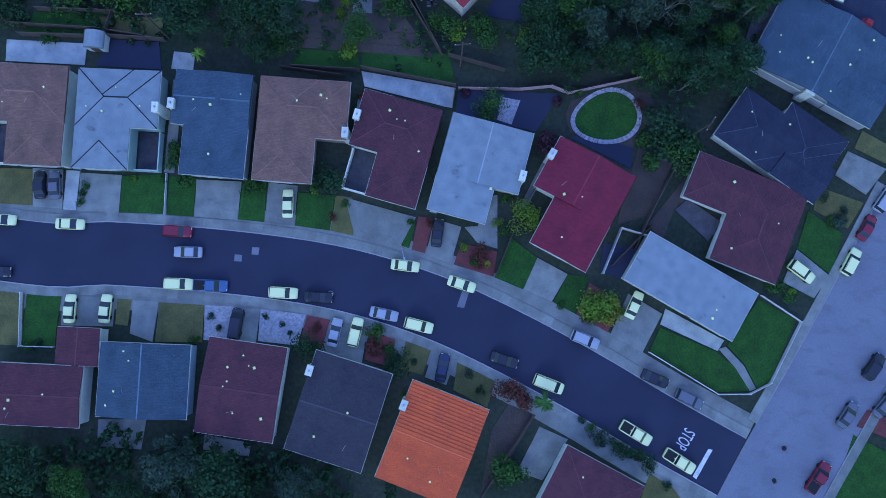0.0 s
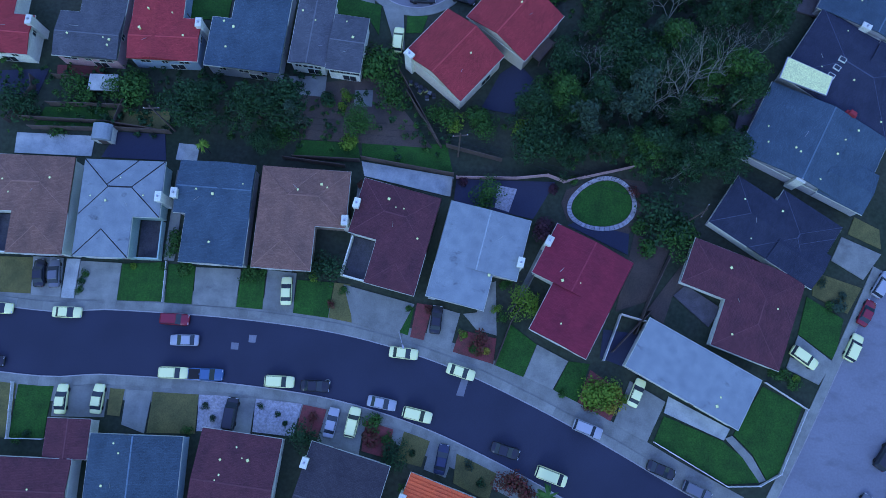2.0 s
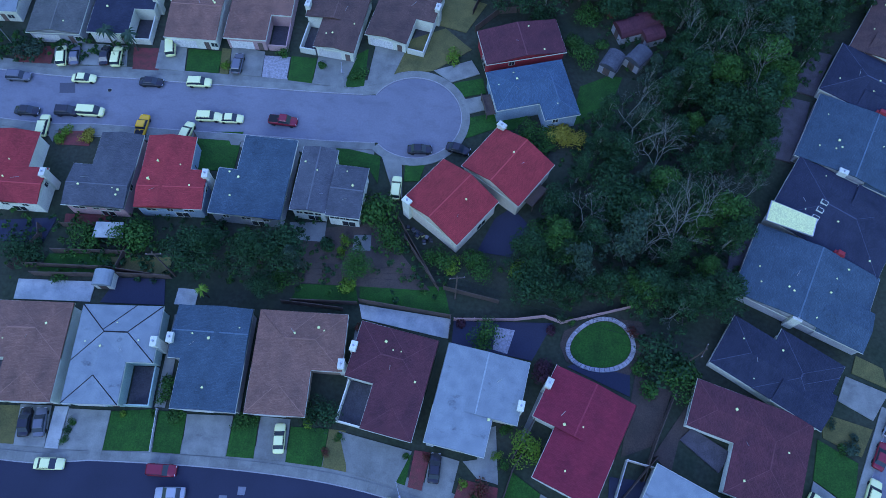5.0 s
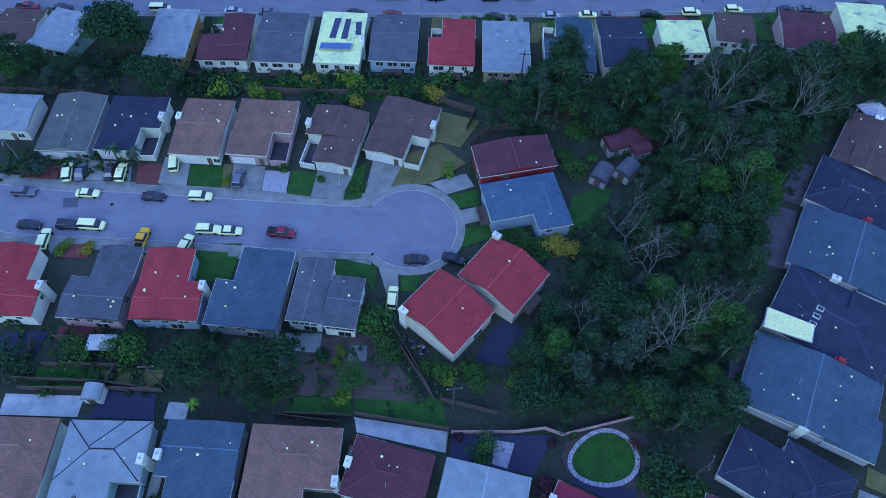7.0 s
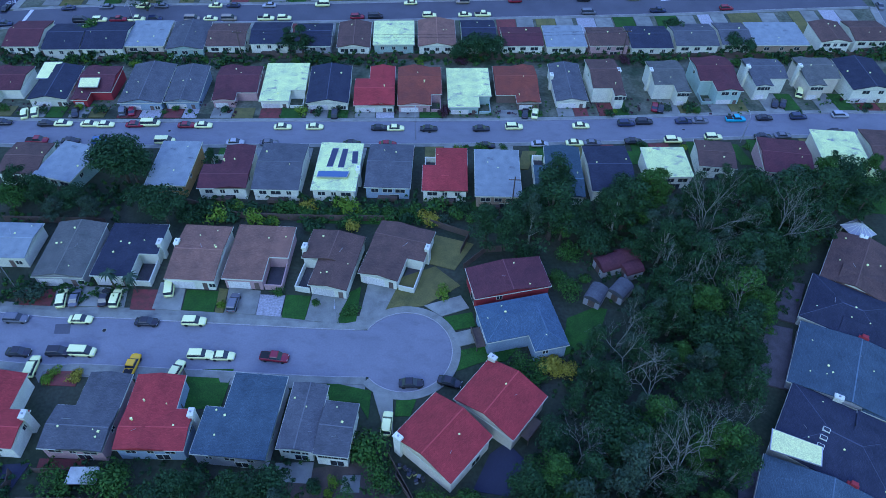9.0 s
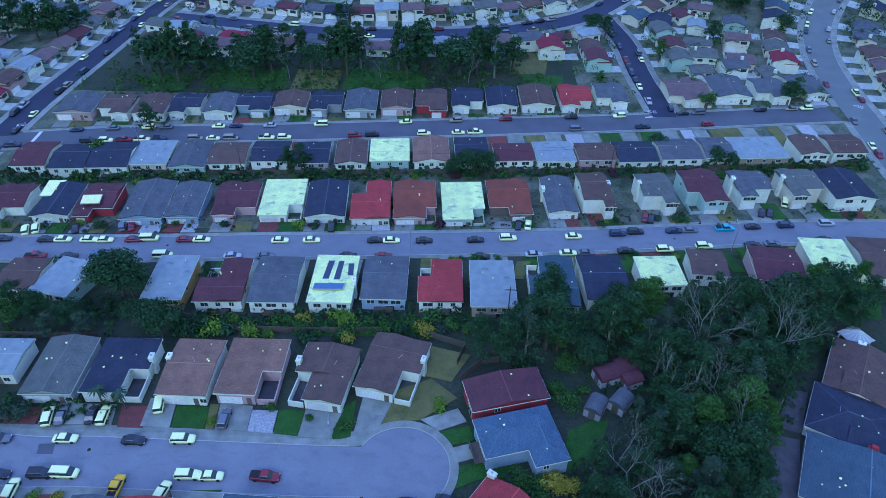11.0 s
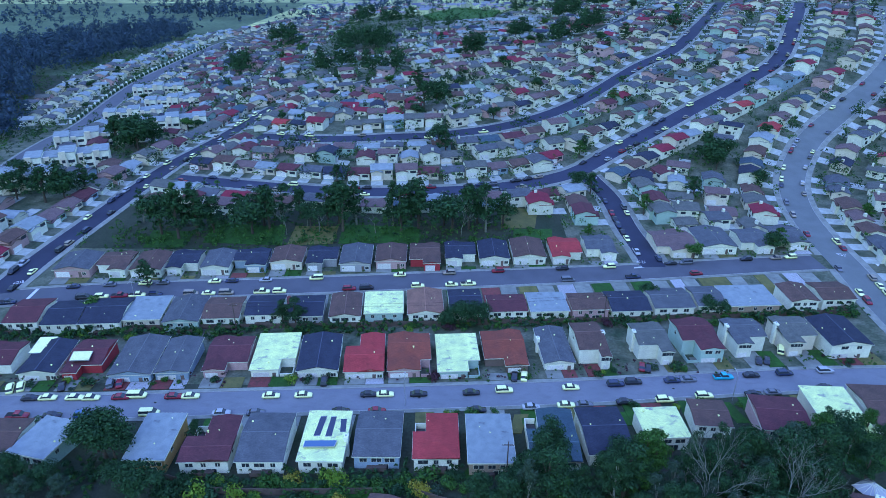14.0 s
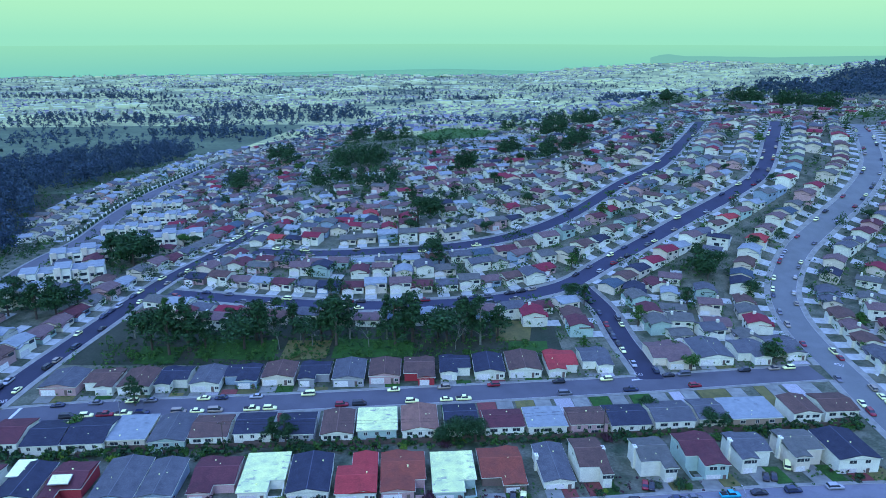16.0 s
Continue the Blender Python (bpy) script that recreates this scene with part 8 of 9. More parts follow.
panel("roof_sheet", "pale flat roof section on a navy house", "roof sheet", WHITE, 4.4, -117.8, 159.0, -113.2, 159.3, -113.6, 167.5, -118.7, 167.1)
panel("roof_sheet", "pale flat deck beside a navy roof", "roof sheet", WHITE, 4.4, 40.1, 125.9, 41.4, 126.0, 41.3, 133.7, 39.9, 133.6)
cable((1.4, 36.5, 10.3), (39.5, 27.3, 10.3))
cable((1.4, 37.5, 10.3), (39.5, 28.3, 10.3))
cable((1.4, 38.5, 10.3), (39.5, 29.3, 10.3))
cable((-46.8, 37.4, 10.3), (1.4, 36.5, 10.3))
cable((-46.8, 38.4, 10.3), (1.4, 37.5, 10.3))
cable((-46.8, 39.4, 10.3), (1.4, 38.5, 10.3))
cable((-66.1, 180.2, 1.8), (50.4, 189.1, 1.2), 1.6)
cable((-66.1, 181.8, 1.8), (50.4, 190.7, 1.2), 1.6)

# large dark trees among the hill houses
tree("pine", "dark", -181.3, 284.9, 1.6, 1.15)
tree("round", "dark", -174.1, 288, 1.5, 1.15)
tree("pine", "dark", -168, 296, 1.3, 1.15)
tree("round", "dark", -196.1, 288.5, 1.5, 1.15)
tree("pine", "dark", -198.5, 299, 1.4, 1.15)
tree("round", "dark", -204, 306, 1.4, 1.15)
tree("pine", "dark", -183.9, 364.6, 1.7, 1.15)
tree("round", "dark", -168.8, 357, 1.9, 1.15)
tree("pine", "dark", -165.9, 371.1, 1.6, 1.15)
tree("round", "dark", -180.1, 380, 1.7, 1.15)
tree("pine", "dark", -192, 386, 1.5, 1.15)
tree("round", "dark", -174, 366, 1.8, 1.15)
tree("pine", "dark", -14.9, 400.3, 1.7, 1.15)
tree("round", "dark", -8, 410, 1.6, 1.15)
tree("pine", "dark", -20.7, 450, 1.4, 1.15)
tree("round", "dark", -5.6, 347, 1.4, 1.15)
tree("pine", "dark", -2, 341, 1.2, 1.15)
tree("round", "dark", 134.1, 328.5, 1.5, 1.15)
tree("pine", "dark", 128, 331.5, 1.4, 1.15)
tree("round", "dark", 131, 322, 1.2, 1.15)
tree("pine", "dark", 120.5, 493.6, 1.3, 1.15)
tree("round", "dark", 155.6, 504.4, 1.4, 1.15)
tree("pine", "dark", 111.2, 293.5, 1.0, 1.15)
tree("round", "dark", 59.4, 303.0, 0.8, 1.15)
tree("pine", "dark", 11.8, 547.5, 1.6, 1.15)
tree("round", "dark", 21.7, 566, 1.5, 1.15)
tree("pine", "dark", 17, 556, 1.7, 1.15)
tree("round", "dark", 55.6, 608.4, 1.5, 1.15)
tree("pine", "dark", 63.7, 630, 1.5, 1.15)
tree("round", "dark", 263.5, 820, 1.6, 1.15)
tree("pine", "dark", 270, 850, 1.5, 1.15)
tree("round", "dark", 262, 835, 1.6, 1.15)
tree("pine", "dark", -105.2, 209.7, 1.0, 1.15)

# clutter in the yards
def bin_(x, y, paint, high, rot):
    b = thing("bin", place(x, y, rot), f"{paint} plastic bin standing beside a house wall", "bin", "yard bins")
    part("body", Geo().box(-0.28, -0.3, -0.05, 0.28, 0.3, high, -0.04), PAINT[paint], b)
    part("lid", Geo().box(-0.34, -0.36, high, 0.34, 0.36, high + 0.1, 0.05), PAINT["black" if paint != "black" else "grey"], b)
    return b


for k, (bin_x, bin_y) in enumerate([(-7.6, 50.0), (-6.6, 49.6), (-5.8, 49.1), (-5.0, 48.8), (-4.2, 48.2), (-3.5, 47.8), (-5.9, 48.4), (-4.6, 47.4)]):
    bin_(bin_x, bin_y, ("white", "silver", "blue", "white", "black", "grey", "white", "silver")[k], 0.75 + 0.12 * (k % 3), 40 * k)
panel("lean_to_roof", "pale corrugated lean-to roof in a back yard", "lean-to", PALE, 2.2, -61.6, 43.8, -56.4, 44.0, -56.9, 46.9, -61.6, 46.7)
for leg_x, leg_y in ((-61.7, 45.1), (-58.5, 45.1)):
    tagged(part("support_post", Geo().box(leg_x - 0.07, leg_y - 0.07, -0.2, leg_x + 0.07, leg_y + 0.07, 2.0), WOOD), "grey timber post under a lean-to roof", "post", kind="")
slab("tar", -77.3, 76.3, -74.3, 76.5, -73.7, 74.2, -76.7, 74.0)

# covers in the road
manhole_cover(57.8, -20.8)
manhole_cover(56.4, -26.0)
manhole_cover(-40.2, 3.8)
manhole_cover(-16.8, -1.5)
manhole_cover(-67.3, 75.3)
manhole_cover(-7.3, 144.5)
manhole_cover(61.0, 150.2)
manhole_cover(-75.4, 140.9)

# markings at the farther junctions
stop_marking(72.9, 232.6, 175.0)
stop_marking(152.4, 240.4, 140.0)
stop_marking(-152.6, 212.3, -150.0)
stop_marking(69.3, 313.0, 160.0)
slab("stripe", 145.4, 239.2, 146.9, 240.2, 149.5, 220.4, 147.8, 219.1)
slab("stripe", -143.1, 196.5, -142.1, 196.5, -142.7, 208.0, -143.9, 208.4)
slab("stripe", 161.1, 237.0, 162.4, 238.0, 163.0, 232.5, 161.7, 231.1)
slab("stripe", 69.5, 228.4, 78.8, 230.5, 78.6, 229.6, 69.3, 227.5)
slab("grass", -35.5, 111.1, -12.8, 111.7, -13.1, 107.3, -35.4, 106.8)
slab("grass", 7.4, 120.0, 11.4, 119.2, 10.0, 113.0, 2.1, 113.2)
slab("dry", 17.0, 137.3, 20.7, 137.6, 18.0, 129.6, 15.2, 129.4)
slab("grass", 43.0, 139.0, 47.0, 139.2, 47.5, 133.8, 42.8, 133.0)
slab("grass", 71.1, 143.8, 73.7, 144.0, 75.5, 135.0, 72.1, 134.8)
slab("grass", 95.4, 126.2, 104.0, 124.5, 100.8, 117.1, 89.8, 118.5)
tree("bush", "lime", 58.2, 140.7, 0.51)
tree("bush", "lime", -97.2, 174.7, 0.47)
tree("bush", "lime", 65.4, 186.5, 0.58)
tree("bush", "green", -15.5, 185.1, 0.52)
tree("bush", "green", 12.0, 138.1, 0.38)
tree("bush", "lime", -67.6, 132.7, 0.55)
tree("bush", "dark", 67.5, 189.9, 0.44)
tree("bush", "green", 37.9, 187.7, 0.48)
tree("bush", "lime", -16.6, 133.8, 0.53)
tree("bush", "dark", 78.2, 190.0, 0.51)
tree("bush", "lime", 96.6, 142.5, 0.68)
tree("bush", "dark", -109.0, 129.9, 0.65)
tree("bush", "dark", -33.1, 134.7, 0.42)
tree("bush", "dark", 65.7, 188.0, 0.56)
tree("bush", "green", 6.6, 136.8, 0.61)
tree("bush", "lime", 78.1, 188.2, 0.67)
tree("bush", "green", -115.6, 176.1, 0.71)
tree("bush", "green", -115.1, 175.4, 0.45)

# shrubs and pots in the front yards
tree("bush", "dark", -58.0, 11.5, 0.3)
tree("bush", "green", -58.3, 10.3, 0.25)
tree("bush", "green", -57.8, 12.9, 0.28)
tree("bush", "lime", -50.3, 14.6, 0.25)
tree("bush", "green", -45.3, 15.0, 0.25)
tree("bush", "green", -29.0, 15.1, 0.3)
tree("bush", "lime", -20.5, 15.3, 0.35)
tree("bush", "red", -17.5, 10.9, 0.25)
tree("bush", "green", -15.5, 13.3, 0.3)
tree("bush", "green", -4.7, 10.9, 0.25)
tree("bush", "red", -1.7, 11.1, 0.25)
tree("bush", "lime", 4.2, 7.4, 0.3)
tree("bush", "yellow", 8.1, 4.9, 0.3)
tree("bush", "red", 6.8, 4.9, 0.25)
tree("bush", "green", 10.3, 10.6, 0.35)
tree("bush", "green", 10.6, 15.8, 0.35)
tree("bush", "lime", 9.3, 12.0, 0.3)
tree("bush", "green", 11.3, 16.8, 0.3)
tree("bush", "green", 20.2, -0.6, 0.3)
tree("bush", "red", 24.9, -2.5, 0.35)
tree("bush", "lime", 30.2, -0.8, 0.3)
tree("bush", "lime", 57.8, 4.0, 0.3)
tree("bush", "green", 54.0, 5.1, 0.25)
tree("bush", "green", 63.8, 16.5, 0.35)
tree("bush", "grey", 65.6, 18.1, 0.3)
tree("bush", "grey", 62.5, 20.2, 0.3)
tree("bush", "green", -64.2, -13.3, 0.3)
tree("bush", "dark", -62.4, -12.8, 0.3)
tree("bush", "green", -37.8, -10.3, 0.3)
tree("bush", "grey", -35.5, -6.5, 0.25)
tree("bush", "grey", -33.9, -8.2, 0.25)
tree("bush", "dark", -26.9, -5.9, 0.2)
tree("bush", "dark", -24.1, -7.0, 0.2)
tree("bush", "dark", -22.6, -8.3, 0.2)
tree("bush", "red", -18.6, -7.1, 0.3)
tree("bush", "green", -6.6, -9.4, 0.4)
tree("bush", "dark", -2.3, -11.3, 0.25)
tree("bush", "grey", 6.4, -12.5, 0.3)
tree("bush", "dark", 8.4, -15.0, 0.3)
tree("bush", "grey", 25.0, -18.3, 0.3)
tree("bush", "green", 26.4, -19.6, 0.3)
tree("bush", "dark", 39.2, -28.0, 0.3)
tree("bush", "purple", 18.1, 32.8, 0.4)
tree("bush", "red", 31.2, 33.3, 0.35)
tree("bush", "dark", 32.7, 32.0, 0.4)
tree("bush", "green", 20.8, 34.4, 0.35)


# ---- the houses farther up the hill, along their streets ----
def in_trees(x, y):
    """The wooded bank below the crescent."""
    return -150 < x < 45 and 232 < y < 274


def within(x, y, ring_):
    odd = False
    for (x1, y1), (x2, y2) in zip(ring_, ring_[1:] + ring_[:1]):
        if (y1 > y) != (y2 > y) and x < (x2 - x1) * (y - y1) / (y2 - y1) + x1:
            odd = not odd
    return odd


# apartment blocks (place and turn), stands of tall trees (place and radius), the school's grounds
APARTMENTS = [(-194, 333, 22), (-203, 377, 24), (-222, 474, 16), (-205, 504, 14), (-166, 402, 20), (-238, 560, 14), (-205, 300, 22)]
STANDS = [(-75, 622, 22), (-92, 640, 15), (-58, 612, 14), (-88, 541, 17), (-58, 514, 13), (-36, 517, 11), (-190, 632, 16), (-176, 600, 11), (-184, 785, 20), (-162, 700, 11), (88, 553, 15), (104, 572, 13), (120, 600, 14),
          (116, 716, 19), (125, 800, 20), (150, 752, 18), (-65, 762, 15), (-98, 832, 18), (-44, 765, 8), (80, 850, 12), (60, 626, 12), (17, 556, 9), (-8, 408, 9), (131, 328, 8), (-172, 366, 15), (-180, 290, 11), (322, 742, 22), (352, 715, 24), (372, 690, 20), (266, 850, 12)]
FIELD = ((-30, 812), (5, 928), (58, 856), (42, 772), (-15, 757))
SCHOOL_LOT = ((-16, 752), (40, 765), (96, 757), (84, 652), (38, 690), (-15, 706))
for ax, ay, _ in APARTMENTS:
    for step in (-14, 0, 14):
        HOUSE_AT.append((ax + step, ay + 0.35 * step, 9.0))
for ax, ay, reach in STANDS:
    HOUSE_AT.append((ax, ay, max(2.0, (reach - 5) / 0.45)))


def clear_of(x, y, gap):
    return all(abs(x - a) > gap + r * 0.45 or abs(y - b) > gap + r * 0.45 or math.hypot(x - a, y - b) > gap + r * 0.45 for a, b, r in HOUSE_AT)


HILL_TYPES = {}
KNOWN_ROOFS = [("red", -174.7, 301.5), ("red", -168.2, 315.8), ("red", -46.4, 425.3), ("red", -29.4, 364.6), ("red", 92.2, 344.2), ("red", 160.4, 382.1), ("red", 174.7, 358.0), ("wine", -20.6, 412.6), ("red", 41.9, 409.8),
               ("wine", 32.7, 402.0), ("red", -94.2, 388.4), ("red", 234.2, 511.8), ("wine", 180.9, 420.6), ("wine", 224.6, 402.6), ("white", -43.8, 353.7), ("white", 103.4, 296.9), ("pink", 105.7, 268.9), ("light", -75.6, 344.8)]
FAR_WALLS, FAR_ROOFS, FAR_DOORS, FAR_GLASS = {}, {}, {}, {}
DRIVES = Geo()


def drive_way(x, y, rot):
    """A concrete apron from the garage to the street."""
    c, s = math.cos(radians(rot)), math.sin(radians(rot))
    q = [(x + c * u - s * v, y + s * u + c * v) for u, v in ((-5.2, -11.5), (0.4, -11.5), (0.4, -4.0), (-5.2, -4.0))]
    DRIVES.add([(a, b, ground_z(a, b) + 0.07) for a, b in q], [(0, 1, 2, 3)])


def hill_house(x, y, rot, roof, wall, two):
    """A smaller-windowed house of the rows on the hill; its front faces its own -y."""
    key = (roof, wall, two)
    HOUSE_AT.append((x, y, 6.0))
    m = place(x, y, rot)
    drive_way(x, y, rot)
    if key in HILL_TYPES:
        return copy_thing(HILL_TYPES[key], m)
    h = thing("house", m, f"{wall} {'two-storey' if two else 'low'} house with gabled {WORDS[roof]} roof", "house", "houses on the hill")
    e, w, d = (4.9 if two else 3.0), 10.8, 10.4
    walls, roof_g, wing = Geo(), Geo(), Geo()
    walls.box(-w / 2 + 0.35, -d / 2 + 1.5, -3.0, w / 2 - 0.35, d / 2 - 0.35, e)
    gable(roof_g, walls, -w / 2 + 0.35, -d / 2 + 1.5, w / 2 - 0.35, d / 2 - 0.35, e, 0.3, "x", 0.4)
    walls.box(-w / 2 + 0.3, -d / 2 + 0.35, -3.0, 0.3, -d / 2 + 4, e - 0.9)
    gable(wing, walls, -w / 2 + 0.3, -d / 2 + 0.35, 0.3, 0.8, e - 0.9, 0.3, "y", 0.35)
    part("wall", walls, WALL[wall], h)
    part("roof", roof_g, ROOF[roof], h)
    part("roof", wing, ROOF[roof], h)
    part("garage_door", Geo().box(-w / 2 + 0.7, -d / 2 + 0.29, 0.1, -0.3, -d / 2 + 0.4, 2.3), DOOR, h)
    part("window", Geo().box(1.6, -d / 2 + 1.44, e - 2.0, 4.4, -d / 2 + 1.55, e - 0.7), GLASS, h)
    for u in (-3.8, 0.9):
        part("window", Geo().box(u, d / 2 - 0.4, e - 2.0, u + 1.9, d / 2 - 0.29, e - 0.85), GLASS, h)
    HILL_TYPES[key] = h
    return h




def joined_house(x, y, rot, roof, wall, two):
    """The same kind of house, past the three hundredth: joined into one mesh for each colour."""
    HOUSE_AT.append((x, y, 6.0))
    drive_way(x, y, rot)
    z, c, s = ground_z(x, y), math.cos(radians(rot)), math.sin(radians(rot))
    e = (4.7 if two else 2.9) + hill.uniform(-0.4, 0.5)
    w, d = hill.uniform(8.6, 11.4), hill.uniform(8.0, 10.8)
    walls, roof_g = Geo(), Geo()
    walls.box(-w / 2, -d / 2 + 1, -3, w / 2, d / 2, e).box(-w / 2 + 0.3, -d / 2, -3, 0.2, -d / 2 + 3, e - 0.9)
    gable(roof_g, walls, -w / 2, -d / 2 + 1, w / 2, d / 2, e, 0.3, "x", 0.5)
    gable(roof_g, walls, -w / 2 + 0.3, -d / 2, 0.2, 0.5, e - 0.9, 0.3, "y", 0.4)
    doors, glass = Geo().box(-w / 2 + 0.7, -d / 2 - 0.06, 0.1, -0.3, -d / 2 + 0.05, 2.2), Geo()
    glass.box(1.4, -d / 2 + 0.94, e - 1.9, 3.9, -d / 2 + 1.05, e - 0.7).box(-w * 0.36, d / 2 - 0.05, e - 1.9, -w * 0.2, d / 2 + 0.06, e - 0.85).box(w * 0.06, d / 2 - 0.05, e - 1.9, w * 0.26, d / 2 + 0.06, e - 0.85)
    if two:
        glass.box(-w * 0.1, d / 2 - 0.05, 0.3, w * 0.14, d / 2 + 0.06, 1.9)
    if hill.random() < 0.35:
        walls.box(w * 0.3, 0.4, e, w * 0.3 + 0.9, 1.6, e + 2.6)
    for g, store, key in ((walls, FAR_WALLS, wall), (roof_g, FAR_ROOFS, roof), (doors, FAR_DOORS, "door"), (glass, FAR_GLASS, "glass")):
        store.setdefault(key, Geo()).add([(x + c * u - s * v, y + s * u + c * v, z + k) for u, v, k in g.v], g.f)


hill = random.Random(21)
ROOF_PICK = ["brown", "pink", "maroon", "slate", "slate", "olive", "navy", "blue", "pink", "olive", "light", "maroon", "pink", "wine", "slate", "brown", "olive", "light"]
WALL_PICK = ["white", "white", "white", "white", "white", "white", "cream", "cream", "cream", "white", "blue", "mint", "pink"]
BUILT = 0


def line_street(name, side, back, spacing=11.9, start=0.0, stop=1.0, two=0.4, roofs=None):
    """Houses along one side of a street, their fronts towards it."""
    global BUILT
    for sname, pts, width, *_ in STREETS:
        if sname == name:
            break
    run = 0.0
    total = sum((b - a).length for a, b in zip(pts, pts[1:]))
    want = start * total + spacing / 2
    for a, b in zip(pts, pts[1:]):
        seg = (b - a).length
        while run + seg >= want and want < stop * total:
            p = a.lerp(b, (want - run) / seg)
            d = (b - a).normalized()
            n = Vector((-d.y, d.x)) * side
            q = p + n * (width / 2 + back) + d * hill.uniform(-0.6, 0.6)
            want += spacing * hill.uniform(0.95, 1.06)
            if q.y < 262 and abs(q.x) < 142:
                continue
            if not on_street(q, name, 6.5) and clear_of(q.x, q.y, 7.4) and not in_trees(q.x, q.y) and not within(q.x, q.y, FIELD) and not within(q.x, q.y, SCHOOL_LOT):
                rot = math.degrees(math.atan2(n.y, n.x)) - 90 + hill.choice((0, 0, 0, 90, -90)) * (back > 14) + hill.uniform(-4, 4)
                roof, wall, tall = hill.choice(roofs or ROOF_PICK), hill.choice(WALL_PICK), hill.random() < two
                for known, kx, ky in KNOWN_ROOFS:
                    if math.hypot(q.x - kx, q.y - ky) < 6.5:
                        roof = known
                if BUILT < 110:
                    hill_house(q.x, q.y, rot, roof, wall, tall)
                else:
                    joined_house(q.x, q.y, rot, roof, wall, tall)
                BUILT += 1
        run += seg


for street_name, backs in (("crescent", (12, 12)), ("link", (12, 12)), ("west", (12, 12)), ("east", (13, 13)), ("second", (12, 12)), ("third", (12, 12)), ("top", (12, 12))):
    line_street(street_name, 1, backs[0])
    line_street(street_name, -1, backs[1])
# farther rows that back on to the gardens
for back in (30, 46, 62, 80, 98, 118, 138, 158):
    for street_name in ("crescent", "second", "third", "west", "east", "top"):
        for side in (1, -1):
            if street_name in ("crescent", "west") and back > 62 or street_name == "crescent" and side < 0 and back < 60:
                continue
            line_street(street_name, side, back, 12.0)
for back in (30, 46, 62, 78):
    line_street("link", -1, back, 12.0)
    line_street("link", 1, back, 12.0)
for back in (30, 46):
    line_street("north", 1, back, 13.0, 0.62)
line_street("main", -1, 14, 9.0, two=1.0, roofs=["light", "slate", "olive"])
for back in (30, 46, 62, 80, 98, 118, 138):
    line_street("main", -1, back, 12.5)
for back in (18, 33, 48):
    line_street("main", 1, back, 8.8, 0.24 if back < 40 else 0.3, 0.78 if back < 40 else 0.5, two=1.0, roofs=["light", "slate", "light", "olive"])
line_street("main", 1, 16, 9.5, 0.8, 1.0, two=1.0)

# white gate posts along a dark hedge beside the through road
for sname, road_pts, road_width, *_ in STREETS:
    if sname == "main":
        row = [(p, (q - p).normalized()) for p, q in zip(road_pts, road_pts[1:]) if 480 < p.y < 800]
        lining = thing("post_wall", pose(0, 0, 0), "dark hedge wall with evenly spaced white posts", "wall")
        for k, (p, way) in enumerate(row):
            c = p + Vector((-way.y, way.x)) * (road_width / 2 + 3.4)
            z = ground_z(c.x, c.y)
            c2 = c + way * 3.0
            z2 = ground_z(c2.x, c2.y)
            off = Vector((-way.y, way.x)) * 0.4
            part("panel", Geo().hexa([(*(c - off), z - 0.5), (*(c2 - off), z2 - 0.5), (*(c2 + off), z2 - 0.5), (*(c + off), z - 0.5)],
                                     [(*(c - off), z + 1.5), (*(c2 - off), z2 + 1.5), (*(c2 + off), z2 + 1.5), (*(c + off), z + 1.5)]), LEAF["dark"], lining)
            if k % 3 == 0:
                part("post", Geo().box(c.x - 0.7, c.y - 0.7, z - 0.3, c.x + 0.7, c.y + 0.7, z + 2.9, 0.1), WALL["white"], lining)

# pale flat-roofed apartment blocks beside the through road
for bx0, by0, turn in APARTMENTS:
    ap = thing("apartment_building", place(bx0, by0, turn), "pale stepped apartment building with flat roofs", "apartment building", "apartment buildings")
    for k in range(5):
        u, v, top = -19 + k * 7.7, (0, 2.4, 0.6, 2.8, 0.2)[k], (8.6, 7.2, 9.6, 7.4, 8.8)[k]
        part("wall", Geo().box(u, -6 + v, -4, u + 7.6, 6 + v, top), WALL["white"], ap)
        part("roof", Geo().box(u - 0.2, -6.2 + v, top, u + 7.75, 6.2 + v, top + 0.35), ROOF["light"], ap)
        part("parapet", Geo().box(u + 0.6, -6.9 + v, 0.2, u + 3.4, -6 + v, top + 0.9), WALL["cream"], ap)
        for floor_z in (1.0, 4.3):
            part("window", Geo().box(u + 4.0, -6.06 + v, floor_z, u + 7.0, -5.9 + v, floor_z + 1.5), GLASS, ap)
        part("window", Geo().box(u + 1.2, -6.96 + v, 4.6, u + 2.8, -6.85 + v, 6.2), GLASS, ap)

# parked cars along the hill streets
parked = random.Random(8)
for street_name, chance in (("north", 0.42), ("west", 0.4), ("crescent", 0.36), ("link", 0.5), ("second", 0.22), ("east", 0.4)):
    for sname, pts, width, *_ in STREETS:
        if sname != street_name:
            continue
        for i in range(2, len(pts) - 2, 2):
            for side in (1, -1):
                if parked.random() > chance or pts[i].y > 560:
                    continue
                d = (pts[i + 1] - pts[i - 1]).normalized()
                q = pts[i] + Vector((-d.y, d.x)) * side * (width / 2 - 1.15)
                if on_street(q, street_name, 1.0):
                    continue
                car(parked.choice(("sedan", "sedan", "suv", "suv", "van", "pickup")), parked.choice(("white", "white", "silver", "black", "grey", "navy", "red", "tan")), q.x, q.y,
                    math.degrees(math.atan2(d.y, d.x)) + (180 if side > 0 else 0))

